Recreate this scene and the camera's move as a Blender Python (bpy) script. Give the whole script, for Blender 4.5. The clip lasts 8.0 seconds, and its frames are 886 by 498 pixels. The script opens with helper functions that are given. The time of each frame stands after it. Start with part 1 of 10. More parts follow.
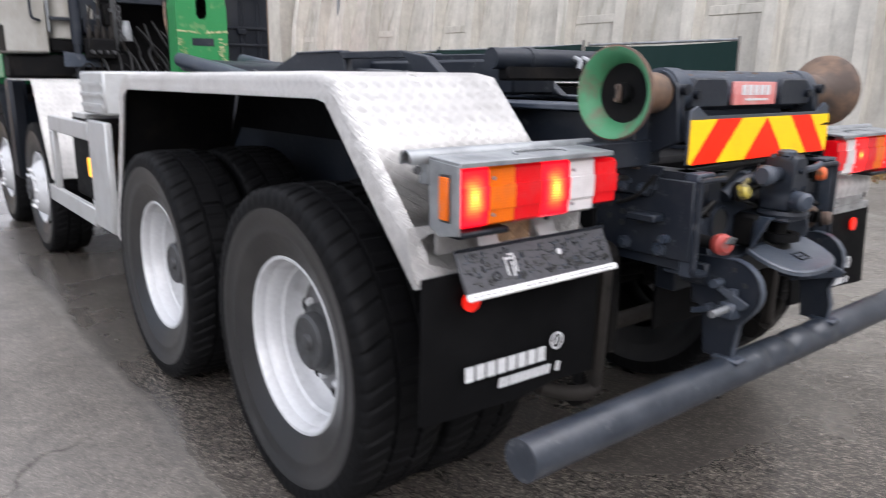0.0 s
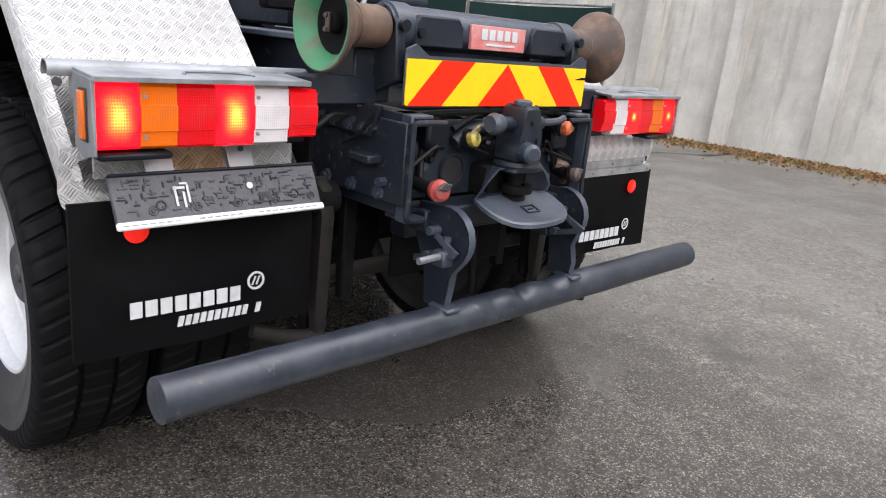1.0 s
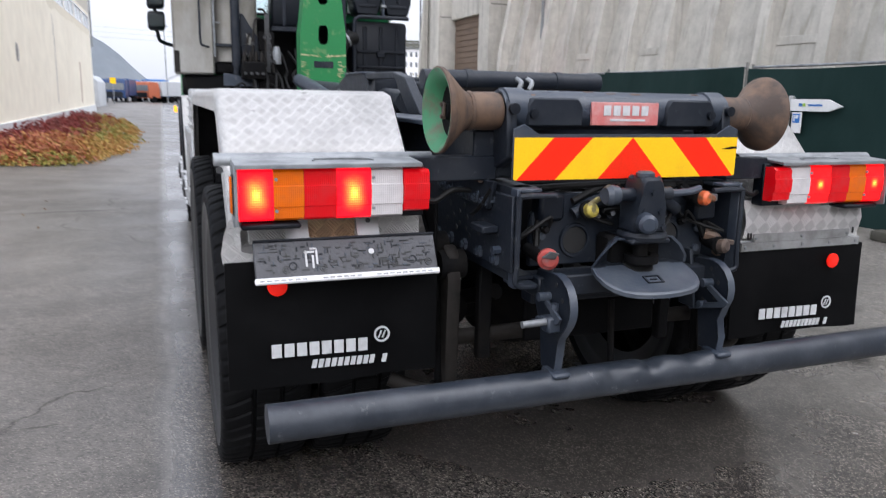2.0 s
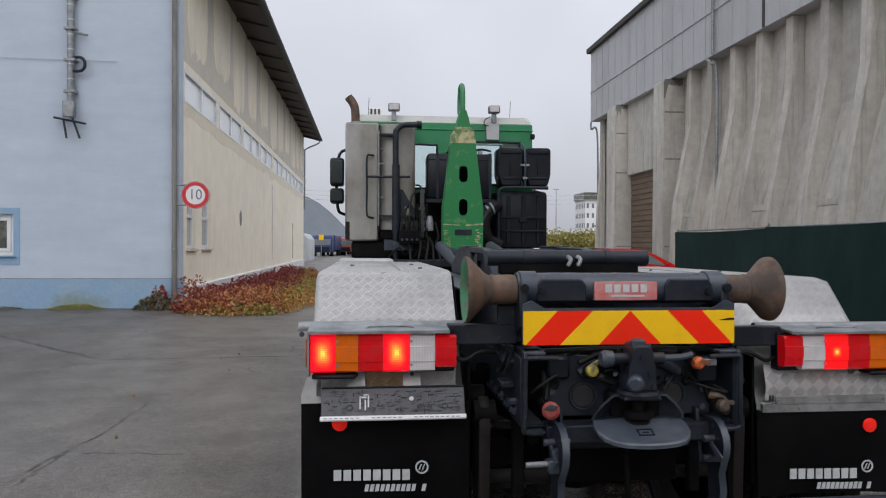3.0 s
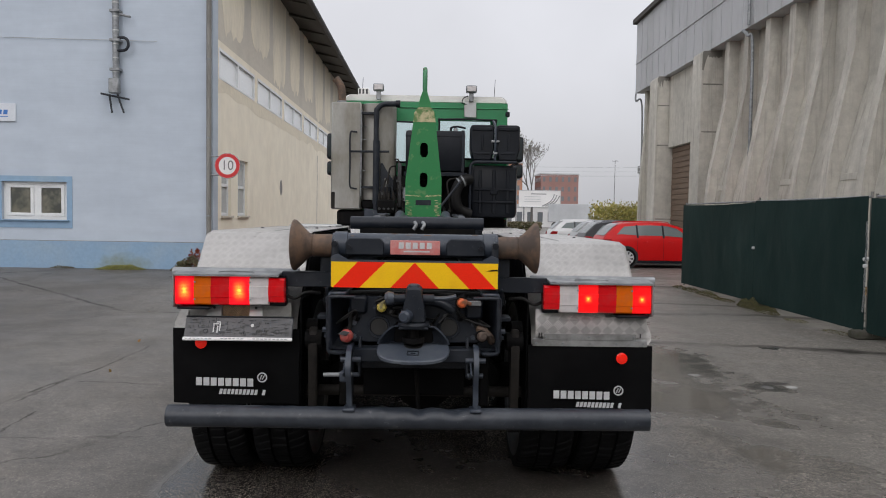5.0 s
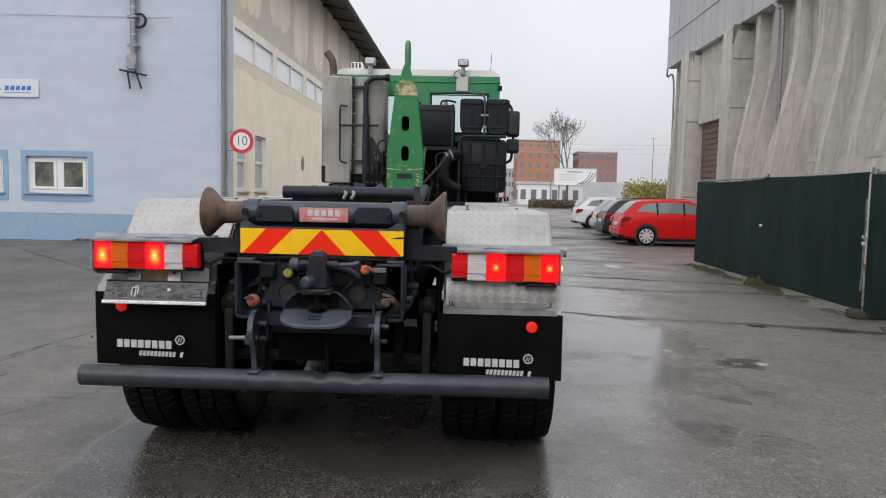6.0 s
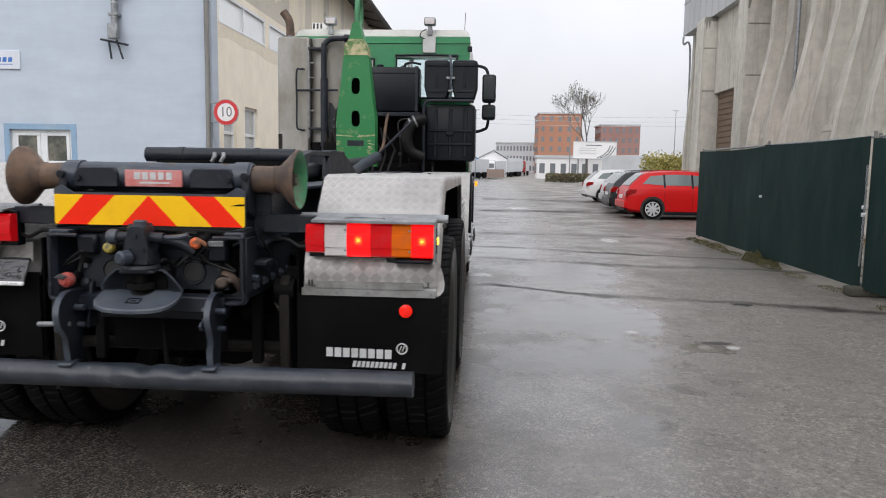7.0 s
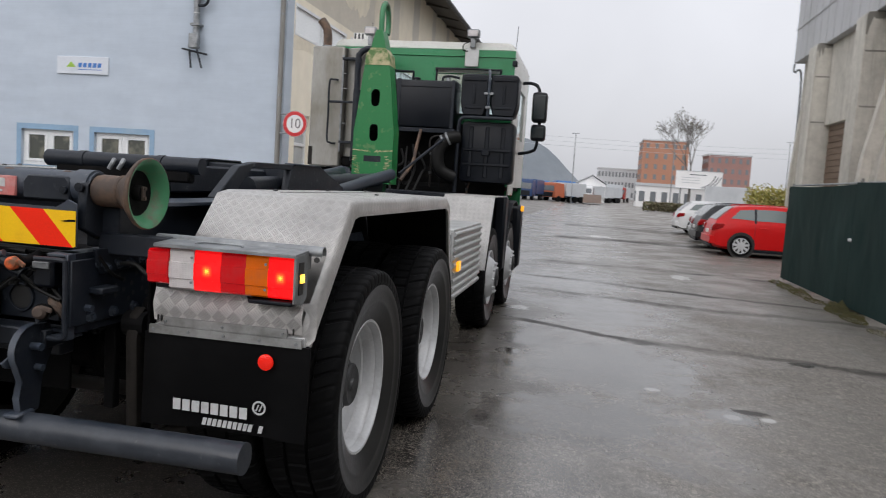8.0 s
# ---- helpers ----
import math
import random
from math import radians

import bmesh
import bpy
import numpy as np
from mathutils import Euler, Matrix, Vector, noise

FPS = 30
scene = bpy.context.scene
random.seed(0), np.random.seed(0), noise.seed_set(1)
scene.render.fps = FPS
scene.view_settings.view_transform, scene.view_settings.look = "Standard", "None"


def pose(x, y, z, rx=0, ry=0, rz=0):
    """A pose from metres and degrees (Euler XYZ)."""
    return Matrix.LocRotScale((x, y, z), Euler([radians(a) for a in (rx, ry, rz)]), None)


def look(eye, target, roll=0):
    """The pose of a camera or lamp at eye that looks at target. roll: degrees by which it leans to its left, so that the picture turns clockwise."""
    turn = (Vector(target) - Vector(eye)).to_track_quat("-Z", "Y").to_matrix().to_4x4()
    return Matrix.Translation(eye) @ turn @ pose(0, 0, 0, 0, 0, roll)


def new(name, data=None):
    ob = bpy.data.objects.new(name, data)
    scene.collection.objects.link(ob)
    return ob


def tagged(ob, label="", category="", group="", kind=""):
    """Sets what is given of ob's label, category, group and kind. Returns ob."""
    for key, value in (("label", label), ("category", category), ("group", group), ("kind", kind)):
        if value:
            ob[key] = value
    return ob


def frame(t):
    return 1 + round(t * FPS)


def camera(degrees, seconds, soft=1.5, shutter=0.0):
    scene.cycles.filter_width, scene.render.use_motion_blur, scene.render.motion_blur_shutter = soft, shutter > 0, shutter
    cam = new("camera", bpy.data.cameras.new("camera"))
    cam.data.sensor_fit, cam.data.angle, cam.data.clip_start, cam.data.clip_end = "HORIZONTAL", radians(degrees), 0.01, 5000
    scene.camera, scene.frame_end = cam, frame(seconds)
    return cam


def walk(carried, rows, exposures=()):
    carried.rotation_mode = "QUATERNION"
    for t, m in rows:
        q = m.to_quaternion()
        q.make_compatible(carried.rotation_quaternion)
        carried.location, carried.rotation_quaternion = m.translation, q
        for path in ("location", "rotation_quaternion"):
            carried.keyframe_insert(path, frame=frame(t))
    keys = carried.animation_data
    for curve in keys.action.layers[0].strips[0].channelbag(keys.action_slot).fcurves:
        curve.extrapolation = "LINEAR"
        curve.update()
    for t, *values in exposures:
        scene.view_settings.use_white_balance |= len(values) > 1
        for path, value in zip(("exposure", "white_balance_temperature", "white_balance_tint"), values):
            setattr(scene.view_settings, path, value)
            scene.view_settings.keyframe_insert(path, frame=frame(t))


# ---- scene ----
cam = camera(62.4, 8.0, soft=1.0, shutter=0.22)
METRES, EYE, TILT, LEAN, TURN = 6.41, 1.48, 0.0, 0.0, -38.3
ROWS = [
    (0.0, 0.0, 0.0, 0.0, 0.1, -13.2, -0.41),
    (0.5, 0.0579, -0.0101, -0.0041, -4.43, -14.1, -1.46),
    (1.0, 0.0935, 0.0085, -0.0071, -5.7, -16.31, -5.2),
    (1.5, 0.1365, 0.0121, -0.0064, 10.46, -16.16, -1.23),
    (2.0, 0.185, -0.0088, 0.0003, 17.67, -11.77, -1.09),
    (3.5, 0.3732, -0.0812, 0.0233, 33.83, 0.33, -0.22),
    (4.0, 0.429, -0.0929, 0.0193, 34.75, -3.14, -2.27),
    (4.5, 0.4822, -0.0796, 0.0192, 36.1, -2.58, -2.08),
    (6.0, 0.6177, -0.0112, 0.0139, 40.22, -4.43, -1.21),
    (6.5, 0.6225, 0.0545, 0.0076, 40.9, -6.23, -1.06),
    (7.0, 0.6428, 0.1403, 0.0042, 41.99, -6.4, -0.89),
    (7.5, 0.6573, 0.2278, 0.007, 44.01, -5.85, 0.2),
    (8.0, 0.6591, 0.3089, 0.0109, 49.87, -5.15, -3.71),
]
LOOKS = [
    (0.2, (-2.218, -1.524, 1.463), (-0.933, -0.074, 0.969), 3.0),
    (0.7, (-1.962, -1.671, 1.440), (-0.591, -0.311, 0.918), 3.1),
    (1.2, (-1.726, -1.754, 1.454), (-0.468, -0.318, 0.860), 4.7),
    (1.7, (-1.495, -1.970, 1.455), (-0.688, -0.217, 0.933), 2.4),
    (2.2, (-1.392, -2.374, 1.504), (-0.827, -0.482, 1.185), 0.4),
    (3.3, (-0.857, -3.123, 1.633), (-0.690, -1.130, 1.658), 0.2),
    (4.7, (-0.101, -3.784, 1.608), (-0.031, -1.788, 1.517), 1.3),
    (5.8, (0.608, -3.975, 1.586), (0.561, -1.979, 1.463), 1.3),
]
guided = [(t, pose(-2.315, -1.40, EYE, TILT, LEAN, TURN) @ pose(METRES * x, METRES * y, METRES * z, 90 + pitch, roll, yaw)) for t, x, y, z, yaw, pitch, roll in ROWS]
guided += [(t, look(eye, aim, lean)) for t, eye, aim, lean in LOOKS]
walk(cam, sorted(guided, key=lambda row: row[0]),
     exposures=[(0.0, 0.57, 6280, 15.0), (0.5, 0.65, 6330, 15.5), (1.0, 0.59, 6350, 14.3), (1.5, 0.53, 6120, 12.4), (2.0, 0.24, 6060, 13.6), (3.5, -0.77, 6380, 12), (4.0, -0.43, 6500, 12.5), (4.5, -0.54, 6500, 12.5), (6.0, -0.31, 6450, 12), (6.5, -0.12, 6450, 12), (7.0, -0.15, 6450, 12), (8.0, -0.38, 6450, 12)])

# ---------------------------------------------------------------- overcast sky and soft sun
world = bpy.data.worlds.new("overcast_sky")
scene.world = world
world.use_nodes = True
wn, wl = world.node_tree.nodes, world.node_tree.links
wn.clear()
w_out = wn.new("ShaderNodeOutputWorld")
w_bg = wn.new("ShaderNodeBackground")
w_sky = wn.new("ShaderNodeTexSky")
w_sky.sky_type = "NISHITA"
w_sky.sun_disc = False
w_sky.sun_elevation = radians(35)
w_sky.sun_rotation = radians(200)
w_sky.dust_density = 6.0
w_hsv = wn.new("ShaderNodeHueSaturation")
w_hsv.inputs["Saturation"].default_value = 0.25
w_hsv.inputs["Value"].default_value = 0.06
w_geo = wn.new("ShaderNodeTexCoord")
w_sep = wn.new("ShaderNodeSeparateXYZ")
w_map = wn.new("ShaderNodeMapRange")
w_map.inputs["From Min"].default_value = 0.0
w_map.inputs["From Max"].default_value = 1.0
w_map.inputs["To Min"].default_value = 0.74
w_map.inputs["To Max"].default_value = 1.45
w_noise = wn.new("ShaderNodeTexNoise")
w_noise.inputs["Scale"].default_value = 3.0
w_noise.inputs["Detail"].default_value = 5.0
w_nmap = wn.new("ShaderNodeMapRange")
w_nmap.inputs["From Min"].default_value = 0.3
w_nmap.inputs["From Max"].default_value = 0.7
w_nmap.inputs["To Min"].default_value = 0.91
w_nmap.inputs["To Max"].default_value = 1.08
w_mul = wn.new("ShaderNodeMath")
w_mul.operation = "MULTIPLY"
w_tint = wn.new("ShaderNodeVectorMath")
w_tint.operation = "SCALE"
w_tint.inputs[0].default_value = (0.965, 0.985, 1.03)
w_add = wn.new("ShaderNodeVectorMath")
w_add.operation = "ADD"
wl.new(w_geo.outputs["Generated"], w_sep.inputs[0])
wl.new(w_sep.outputs["Z"], w_map.inputs["Value"])
wl.new(w_geo.outputs["Generated"], w_noise.inputs["Vector"])
wl.new(w_noise.outputs["Fac"], w_nmap.inputs["Value"])
wl.new(w_map.outputs[0], w_mul.inputs[0])
wl.new(w_nmap.outputs[0], w_mul.inputs[1])
wl.new(w_mul.outputs[0], w_tint.inputs["Scale"])
wl.new(w_sky.outputs[0], w_hsv.inputs["Color"])
wl.new(w_hsv.outputs[0], w_add.inputs[0])
wl.new(w_tint.outputs[0], w_add.inputs[1])
wl.new(w_add.outputs[0], w_bg.inputs["Color"])
wl.new(w_bg.outputs[0], w_out.inputs["Surface"])
w_bg.inputs["Strength"].default_value = 1.0

sun_data = bpy.data.lights.new("sun", "SUN")
sun_data.energy = 1.22
sun_data.angle = radians(40)
sun_data.color = (1.0, 0.97, 0.93)
sun = new("sun", sun_data)
sun.matrix_world = look((10, -4, 15), (0, 2, 0))

# ---------------------------------------------------------------- materials
MATS = {}


def shader(name):
    m = bpy.data.materials.new(name)
    m.use_nodes = True
    MATS[name] = m
    return m, m.node_tree, m.node_tree.nodes["Principled BSDF"]


def node(nt, kind, ins=None, operation="", feature=""):
    n = nt.nodes.new("ShaderNode" + kind)
    if operation:
        n.operation = operation
    if feature:
        n.feature = feature
    for k, v in (ins or {}).items():
        if isinstance(v, bpy.types.NodeSocket):
            nt.links.new(v, n.inputs[k])
        else:
            n.inputs[k].default_value = v
    return n


def math_node(nt, op, a, b=0.0, c=0.0):
    return node(nt, "Math", {0: a, 1: b, 2: c}, operation=op).outputs[0]


def noise_at(nt, coord, scale, detail=4.0, rough=0.55):
    return node(nt, "TexNoise", {"Vector": coord, "Scale": scale, "Detail": detail, "Roughness": rough}).outputs["Fac"]


def ramp(nt, fac, a, b, lo=0.35, hi=0.65):
    return node(nt, "MapRange", {"Value": fac, "From Min": lo, "From Max": hi, "To Min": a, "To Max": b}).outputs[0]


def mixed(nt, fac, a, b, blend="MIX"):
    n = nt.nodes.new("ShaderNodeMix")
    n.data_type, n.blend_type = "RGBA", blend
    for key, v in ((0, fac), (6, a), (7, b)):
        if isinstance(v, bpy.types.NodeSocket):
            nt.links.new(v, n.inputs[key])
        else:
            n.inputs[key].default_value = v if key == 0 else (*v, 1)[:4]
    return n.outputs[2]


def surface(name, base, worn, rough=(0.4, 0.6), metal=0.0, grain=40.0, stain=2.5, bump=0.15, worn_lo=0.5, worn_hi=0.75, spec=0.5, depth=0.002, stretch=None, scuff_glint=None):
    """A two-scale surface: stains at the scale stain, grain at the scale grain, both in object metres."""
    m, nt, b = shader(name)
    co = node(nt, "TexCoord").outputs["Object"]
    if stretch:
        co = node(nt, "Mapping", {"Vector": co, "Scale": stretch}).outputs[0]
    big = noise_at(nt, co, stain, 6.0, 0.6)
    fine = noise_at(nt, co, grain, 3.0)
    col = mixed(nt, ramp(nt, big, 0, 1, worn_lo, worn_hi), base, worn)
    col = mixed(nt, 1.0, col, mixed(nt, fine, (0.86, 0.86, 0.86), (1.12, 1.12, 1.12)), "MULTIPLY")
    # pale specks: scuffs, and glints of the metal put into the colour
    if scuff_glint:
        marks = math_node(nt, "MULTIPLY", ramp(nt, noise_at(nt, co, 26.0, 6.0, 0.7), 0, 1, 0.6, 0.68), ramp(nt, noise_at(nt, co, 3.5, 3.0), 0.05, 0.75, 0.42, 0.62))
        col = mixed(nt, marks, col, scuff_glint)
    nt.links.new(col, b.inputs["Base Color"])
    both = math_node(nt, "ADD", math_node(nt, "MULTIPLY", big, 0.6), math_node(nt, "MULTIPLY", fine, 0.4))
    nt.links.new(ramp(nt, both, rough[0], rough[1], 0.3, 0.7), b.inputs["Roughness"])
    b.inputs["Metallic"].default_value = metal
    b.inputs["Specular IOR Level"].default_value = spec
    bp = node(nt, "Bump", {"Strength": bump, "Distance": depth, "Height": fine})
    nt.links.new(bp.outputs[0], b.inputs["Normal"])
    return m


paint_dark = surface("anthracite_paint", (0.0112, 0.015, 0.0225), (0.025, 0.029, 0.036), (0.34, 0.58), grain=60, stain=7, bump=0.3, spec=0.3, worn_lo=0.45, worn_hi=0.7, scuff_glint=(0.085, 0.09, 0.095))
paint_grey = surface("blue_grey_paint", (0.03, 0.04, 0.058), (0.06, 0.07, 0.086), (0.3, 0.5), grain=90, stain=9, bump=0.3, worn_lo=0.45, worn_hi=0.75, scuff_glint=(0.16, 0.165, 0.17))
lip_paint = surface("lighter_blue_grey_paint", (0.05, 0.061, 0.08), (0.082, 0.094, 0.11), (0.3, 0.5), grain=90, stain=14, bump=0.3, worn_lo=0.42, worn_hi=0.7)
bar_paint = surface("dented_bar_paint", (0.018, 0.0235, 0.033), (0.045, 0.052, 0.064), (0.28, 0.52), grain=45, stain=9, bump=0.4, worn_lo=0.42, worn_hi=0.74, scuff_glint=(0.13, 0.135, 0.14))
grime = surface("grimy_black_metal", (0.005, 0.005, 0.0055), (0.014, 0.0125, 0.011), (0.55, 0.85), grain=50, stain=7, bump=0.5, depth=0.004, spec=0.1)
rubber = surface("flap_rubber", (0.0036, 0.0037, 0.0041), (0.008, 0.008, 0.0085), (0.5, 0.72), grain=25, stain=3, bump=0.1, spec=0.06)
sidewall_rubber = surface("dusty_tyre_wall", (0.009, 0.0093, 0.0103), (0.025, 0.0245, 0.024), (0.26, 0.44), grain=60, stain=4, bump=0.15, spec=0.62, worn_lo=0.45, worn_hi=0.7)
tyre_rubber = surface("tyre_rubber", (0.0045, 0.0047, 0.0053), (0.0085, 0.0086, 0.009), (0.5, 0.7), grain=80, stain=6, bump=0.3, spec=0.1)
rim_silver = surface("silver_rim_paint", (0.56, 0.572, 0.585), (0.39, 0.395, 0.4), (0.3, 0.48), metal=0.12, grain=60, stain=8, bump=0.08, worn_lo=0.55, worn_hi=0.8)
rust = surface("rusty_steel", (0.16, 0.1, 0.065), (0.075, 0.055, 0.045), (0.55, 0.8), metal=0.2, grain=55, stain=9, bump=0.5, worn_lo=0.4, worn_hi=0.6)
galv = surface("galvanised_steel", (0.29, 0.305, 0.315), (0.19, 0.2, 0.21), (0.4, 0.62), metal=0.5, grain=30, stain=11, bump=0.1, worn_lo=0.4, worn_hi=0.65)
steel_dull = surface("dull_stainless", (0.33, 0.325, 0.305), (0.22, 0.205, 0.172), (0.35, 0.6), metal=0.35, grain=40, stain=3.5, bump=0.1, worn_lo=0.42, worn_hi=0.7, stretch=(1, 1, 0.4))
green = surface("green_paint", (0.012, 0.185, 0.05), (0.085, 0.22, 0.075), (0.35, 0.55), grain=50, stain=13, bump=0.15, worn_lo=0.6, worn_hi=0.68)
roller_green = surface("worn_green_paint", (0.05, 0.215, 0.1), (0.12, 0.125, 0.08), (0.45, 0.65), grain=60, stain=14, bump=0.3, worn_lo=0.5, worn_hi=0.68)
cream_worn = surface("scraped_cream_paint", (0.5, 0.44, 0.26), (0.1, 0.2, 0.06), (0.5, 0.7), grain=40, stain=14, bump=0.3, worn_lo=0.45, worn_hi=0.6)
cab_green = surface("cab_green_paint", (0.022, 0.22, 0.085), (0.018, 0.175, 0.066), (0.22, 0.4), grain=60, stain=2, bump=0.05)
cab_white = surface("cab_white_paint", (0.72, 0.72, 0.69), (0.6, 0.59, 0.55), (0.25, 0.4), grain=40, stain=3, bump=0.05)
black_plastic = surface("black_plastic", (0.0042, 0.0062, 0.0105), (0.0095, 0.0128, 0.0185), (0.32, 0.54), grain=70, stain=4, bump=0.2, spec=0.28)
white_vinyl = surface("white_vinyl", (0.56, 0.57, 0.58), (0.36, 0.36, 0.36), (0.4, 0.6), grain=60, stain=20, bump=0.05, worn_lo=0.55, worn_hi=0.8)
hose_black = surface("hose_rubber", (0.008, 0.008, 0.008), (0.013, 0.013, 0.013), (0.4, 0.6), grain=90, stain=10, bump=0.1, spec=0.2)
red_plastic = surface("faded_red_plastic", (0.34, 0.05, 0.04), (0.2, 0.15, 0.14), (0.45, 0.7), grain=60, stain=24, bump=0.1)
yellow_plastic = surface("yellow_plastic", (0.46, 0.37, 0.06), (0.14, 0.12, 0.05), (0.4, 0.6), grain=60, stain=38, bump=0.2, worn_lo=0.42, worn_hi=0.55)
orange_plastic = surface("orange_plastic", (0.6, 0.11, 0.025), (0.16, 0.07, 0.035), (0.4, 0.6), grain=60, stain=34, bump=0.2, worn_lo=0.42, worn_hi=0.58)
board_red = surface("reflective_red_film", (0.93, 0.024, 0.004), (0.86, 0.034, 0.007), (0.4, 0.55), grain=200, stain=8, bump=0.04, spec=0.2)
board_yellow = surface("reflective_yellow_film", (0.95, 0.56, 0.008), (0.9, 0.5, 0.012), (0.4, 0.55), grain=200, stain=8, bump=0.04, spec=0.2)
plate_pink = surface("faded_red_sticker", (0.56, 0.16, 0.15), (0.58, 0.32, 0.3), (0.4, 0.6), grain=90, stain=16, bump=0.1, worn_lo=0.4, worn_hi=0.65)
plate_black = surface("plate_holder_plastic", (0.06, 0.061, 0.068), (0.036, 0.036, 0.041), (0.22, 0.42), grain=120, stain=20, bump=0.3)


def streaked_concrete():
    """Board-marked concrete with rain streaks, mossy runs and mottled patches."""
    m, nt, b = shader("weathered_concrete")
    co = node(nt, "TexCoord").outputs["Object"]
    where = node(nt, "VectorMath", {0: co, 1: node(nt, "VectorMath", {0: (7.0, 31.0, 3.0), "Scale": node(nt, "ObjectInfo").outputs["Random"]}, operation="SCALE").outputs[0]}, operation="ADD").outputs[0]
    tall = node(nt, "VectorMath", {0: where, 1: (1.0, 1.0, 0.2)}, operation="MULTIPLY").outputs[0]
    run = node(nt, "VectorMath", {0: where, 1: (4.0, 4.0, 0.22)}, operation="MULTIPLY").outputs[0]
    big, mid, fine = noise_at(nt, tall, 0.8, 6.0, 0.6), noise_at(nt, where, 2.6, 6.0, 0.65), noise_at(nt, where, 22.0, 3.0)
    streak, moss = noise_at(nt, run, 1.3, 5.0, 0.6), noise_at(nt, run, 0.55, 4.0, 0.6)
    col = mixed(nt, ramp(nt, big, 0, 1, 0.38, 0.68), (0.58, 0.56, 0.508), (0.41, 0.394, 0.354))
    col = mixed(nt, 1.0, col, mixed(nt, ramp(nt, mid, 0, 1, 0.3, 0.7), (0.84, 0.84, 0.84), (1.1, 1.1, 1.09)), "MULTIPLY")
    col = mixed(nt, math_node(nt, "MULTIPLY", ramp(nt, streak, 0, 1, 0.54, 0.72), 0.62), col, (0.27, 0.255, 0.222))
    col = mixed(nt, math_node(nt, "MULTIPLY", ramp(nt, moss, 0, 1, 0.6, 0.74), 0.55), col, (0.23, 0.225, 0.165))
    col = mixed(nt, 1.0, col, mixed(nt, fine, (0.9, 0.9, 0.9), (1.08, 1.08, 1.08)), "MULTIPLY")
    nt.links.new(col, b.inputs["Base Color"])
    b.inputs["Roughness"].default_value = 0.85
    b.inputs["Specular IOR Level"].default_value = 0.25
    h = math_node(nt, "ADD", math_node(nt, "MULTIPLY", mid, 0.7), math_node(nt, "MULTIPLY", fine, 0.3))
    nt.links.new(node(nt, "Bump", {"Strength": 0.45, "Distance": 0.015, "Height": h}).outputs[0], b.inputs["Normal"])
    return m


concrete = streaked_concrete()
concrete_dark = surface("stained_concrete", (0.3, 0.288, 0.262), (0.17, 0.166, 0.148), (0.75, 0.9), grain=9, stain=0.9, bump=0.4, depth=0.01, worn_lo=0.4, worn_hi=0.6, stretch=(1, 1, 0.2), spec=0.25)


def painted_brick(name, base, worn):
    """Thickly painted brickwork: faint courses under the paint, with patchy fading."""
    m, nt, b = shader(name)
    co = node(nt, "TexCoord").outputs["Object"]
    xyz = node(nt, "SeparateXYZ", {0: co})
    flat = node(nt, "CombineXYZ", {0: xyz.outputs["X"], 1: xyz.outputs["Z"]}).outputs[0]
    bricks = node(nt, "TexBrick", {"Vector": flat, "Scale": 1.0, "Brick Width": 0.26, "Row Height": 0.083, "Mortar Size": 0.009, "Mortar Smooth": 0.6})
    joint_mask = bricks.outputs["Fac"]
    big = noise_at(nt, co, 0.45, 6.0, 0.6)
    mid = noise_at(nt, co, 3.0, 5.0, 0.6)
    col = mixed(nt, ramp(nt, big, 0, 1, 0.4, 0.7), base, worn)
    col = mixed(nt, 1.0, col, mixed(nt, mid, (0.93, 0.93, 0.93), (1.06, 1.06, 1.06)), "MULTIPLY")
    # brush marks and thick paint, drawn out level
    brushed = noise_at(nt, node(nt, "VectorMath", {0: co, 1: (0.6, 0.6, 3.2)}, operation="MULTIPLY").outputs[0], 1.0, 5.0, 0.6)
    col = mixed(nt, 1.0, col, mixed(nt, ramp(nt, brushed, 0, 1, 0.35, 0.68), (0.945, 0.947, 0.952), (1.04, 1.038, 1.035)), "MULTIPLY")
    col = mixed(nt, math_node(nt, "MULTIPLY", joint_mask, math_node(nt, "MULTIPLY", big, 0.035)), col, tuple(c * 0.6 for c in base))
    nt.links.new(col, b.inputs["Base Color"])
    b.inputs["Roughness"].default_value = 0.68
    b.inputs["Specular IOR Level"].default_value = 0.3
    h = math_node(nt, "SUBTRACT", math_node(nt, "ADD", math_node(nt, "MULTIPLY", mid, 0.6), math_node(nt, "MULTIPLY", brushed, 1.2)), math_node(nt, "MULTIPLY", joint_mask, 0.3))
    nt.links.new(node(nt, "Bump", {"Strength": 0.22, "Distance": 0.006, "Height": h}).outputs[0], b.inputs["Normal"])
    return m


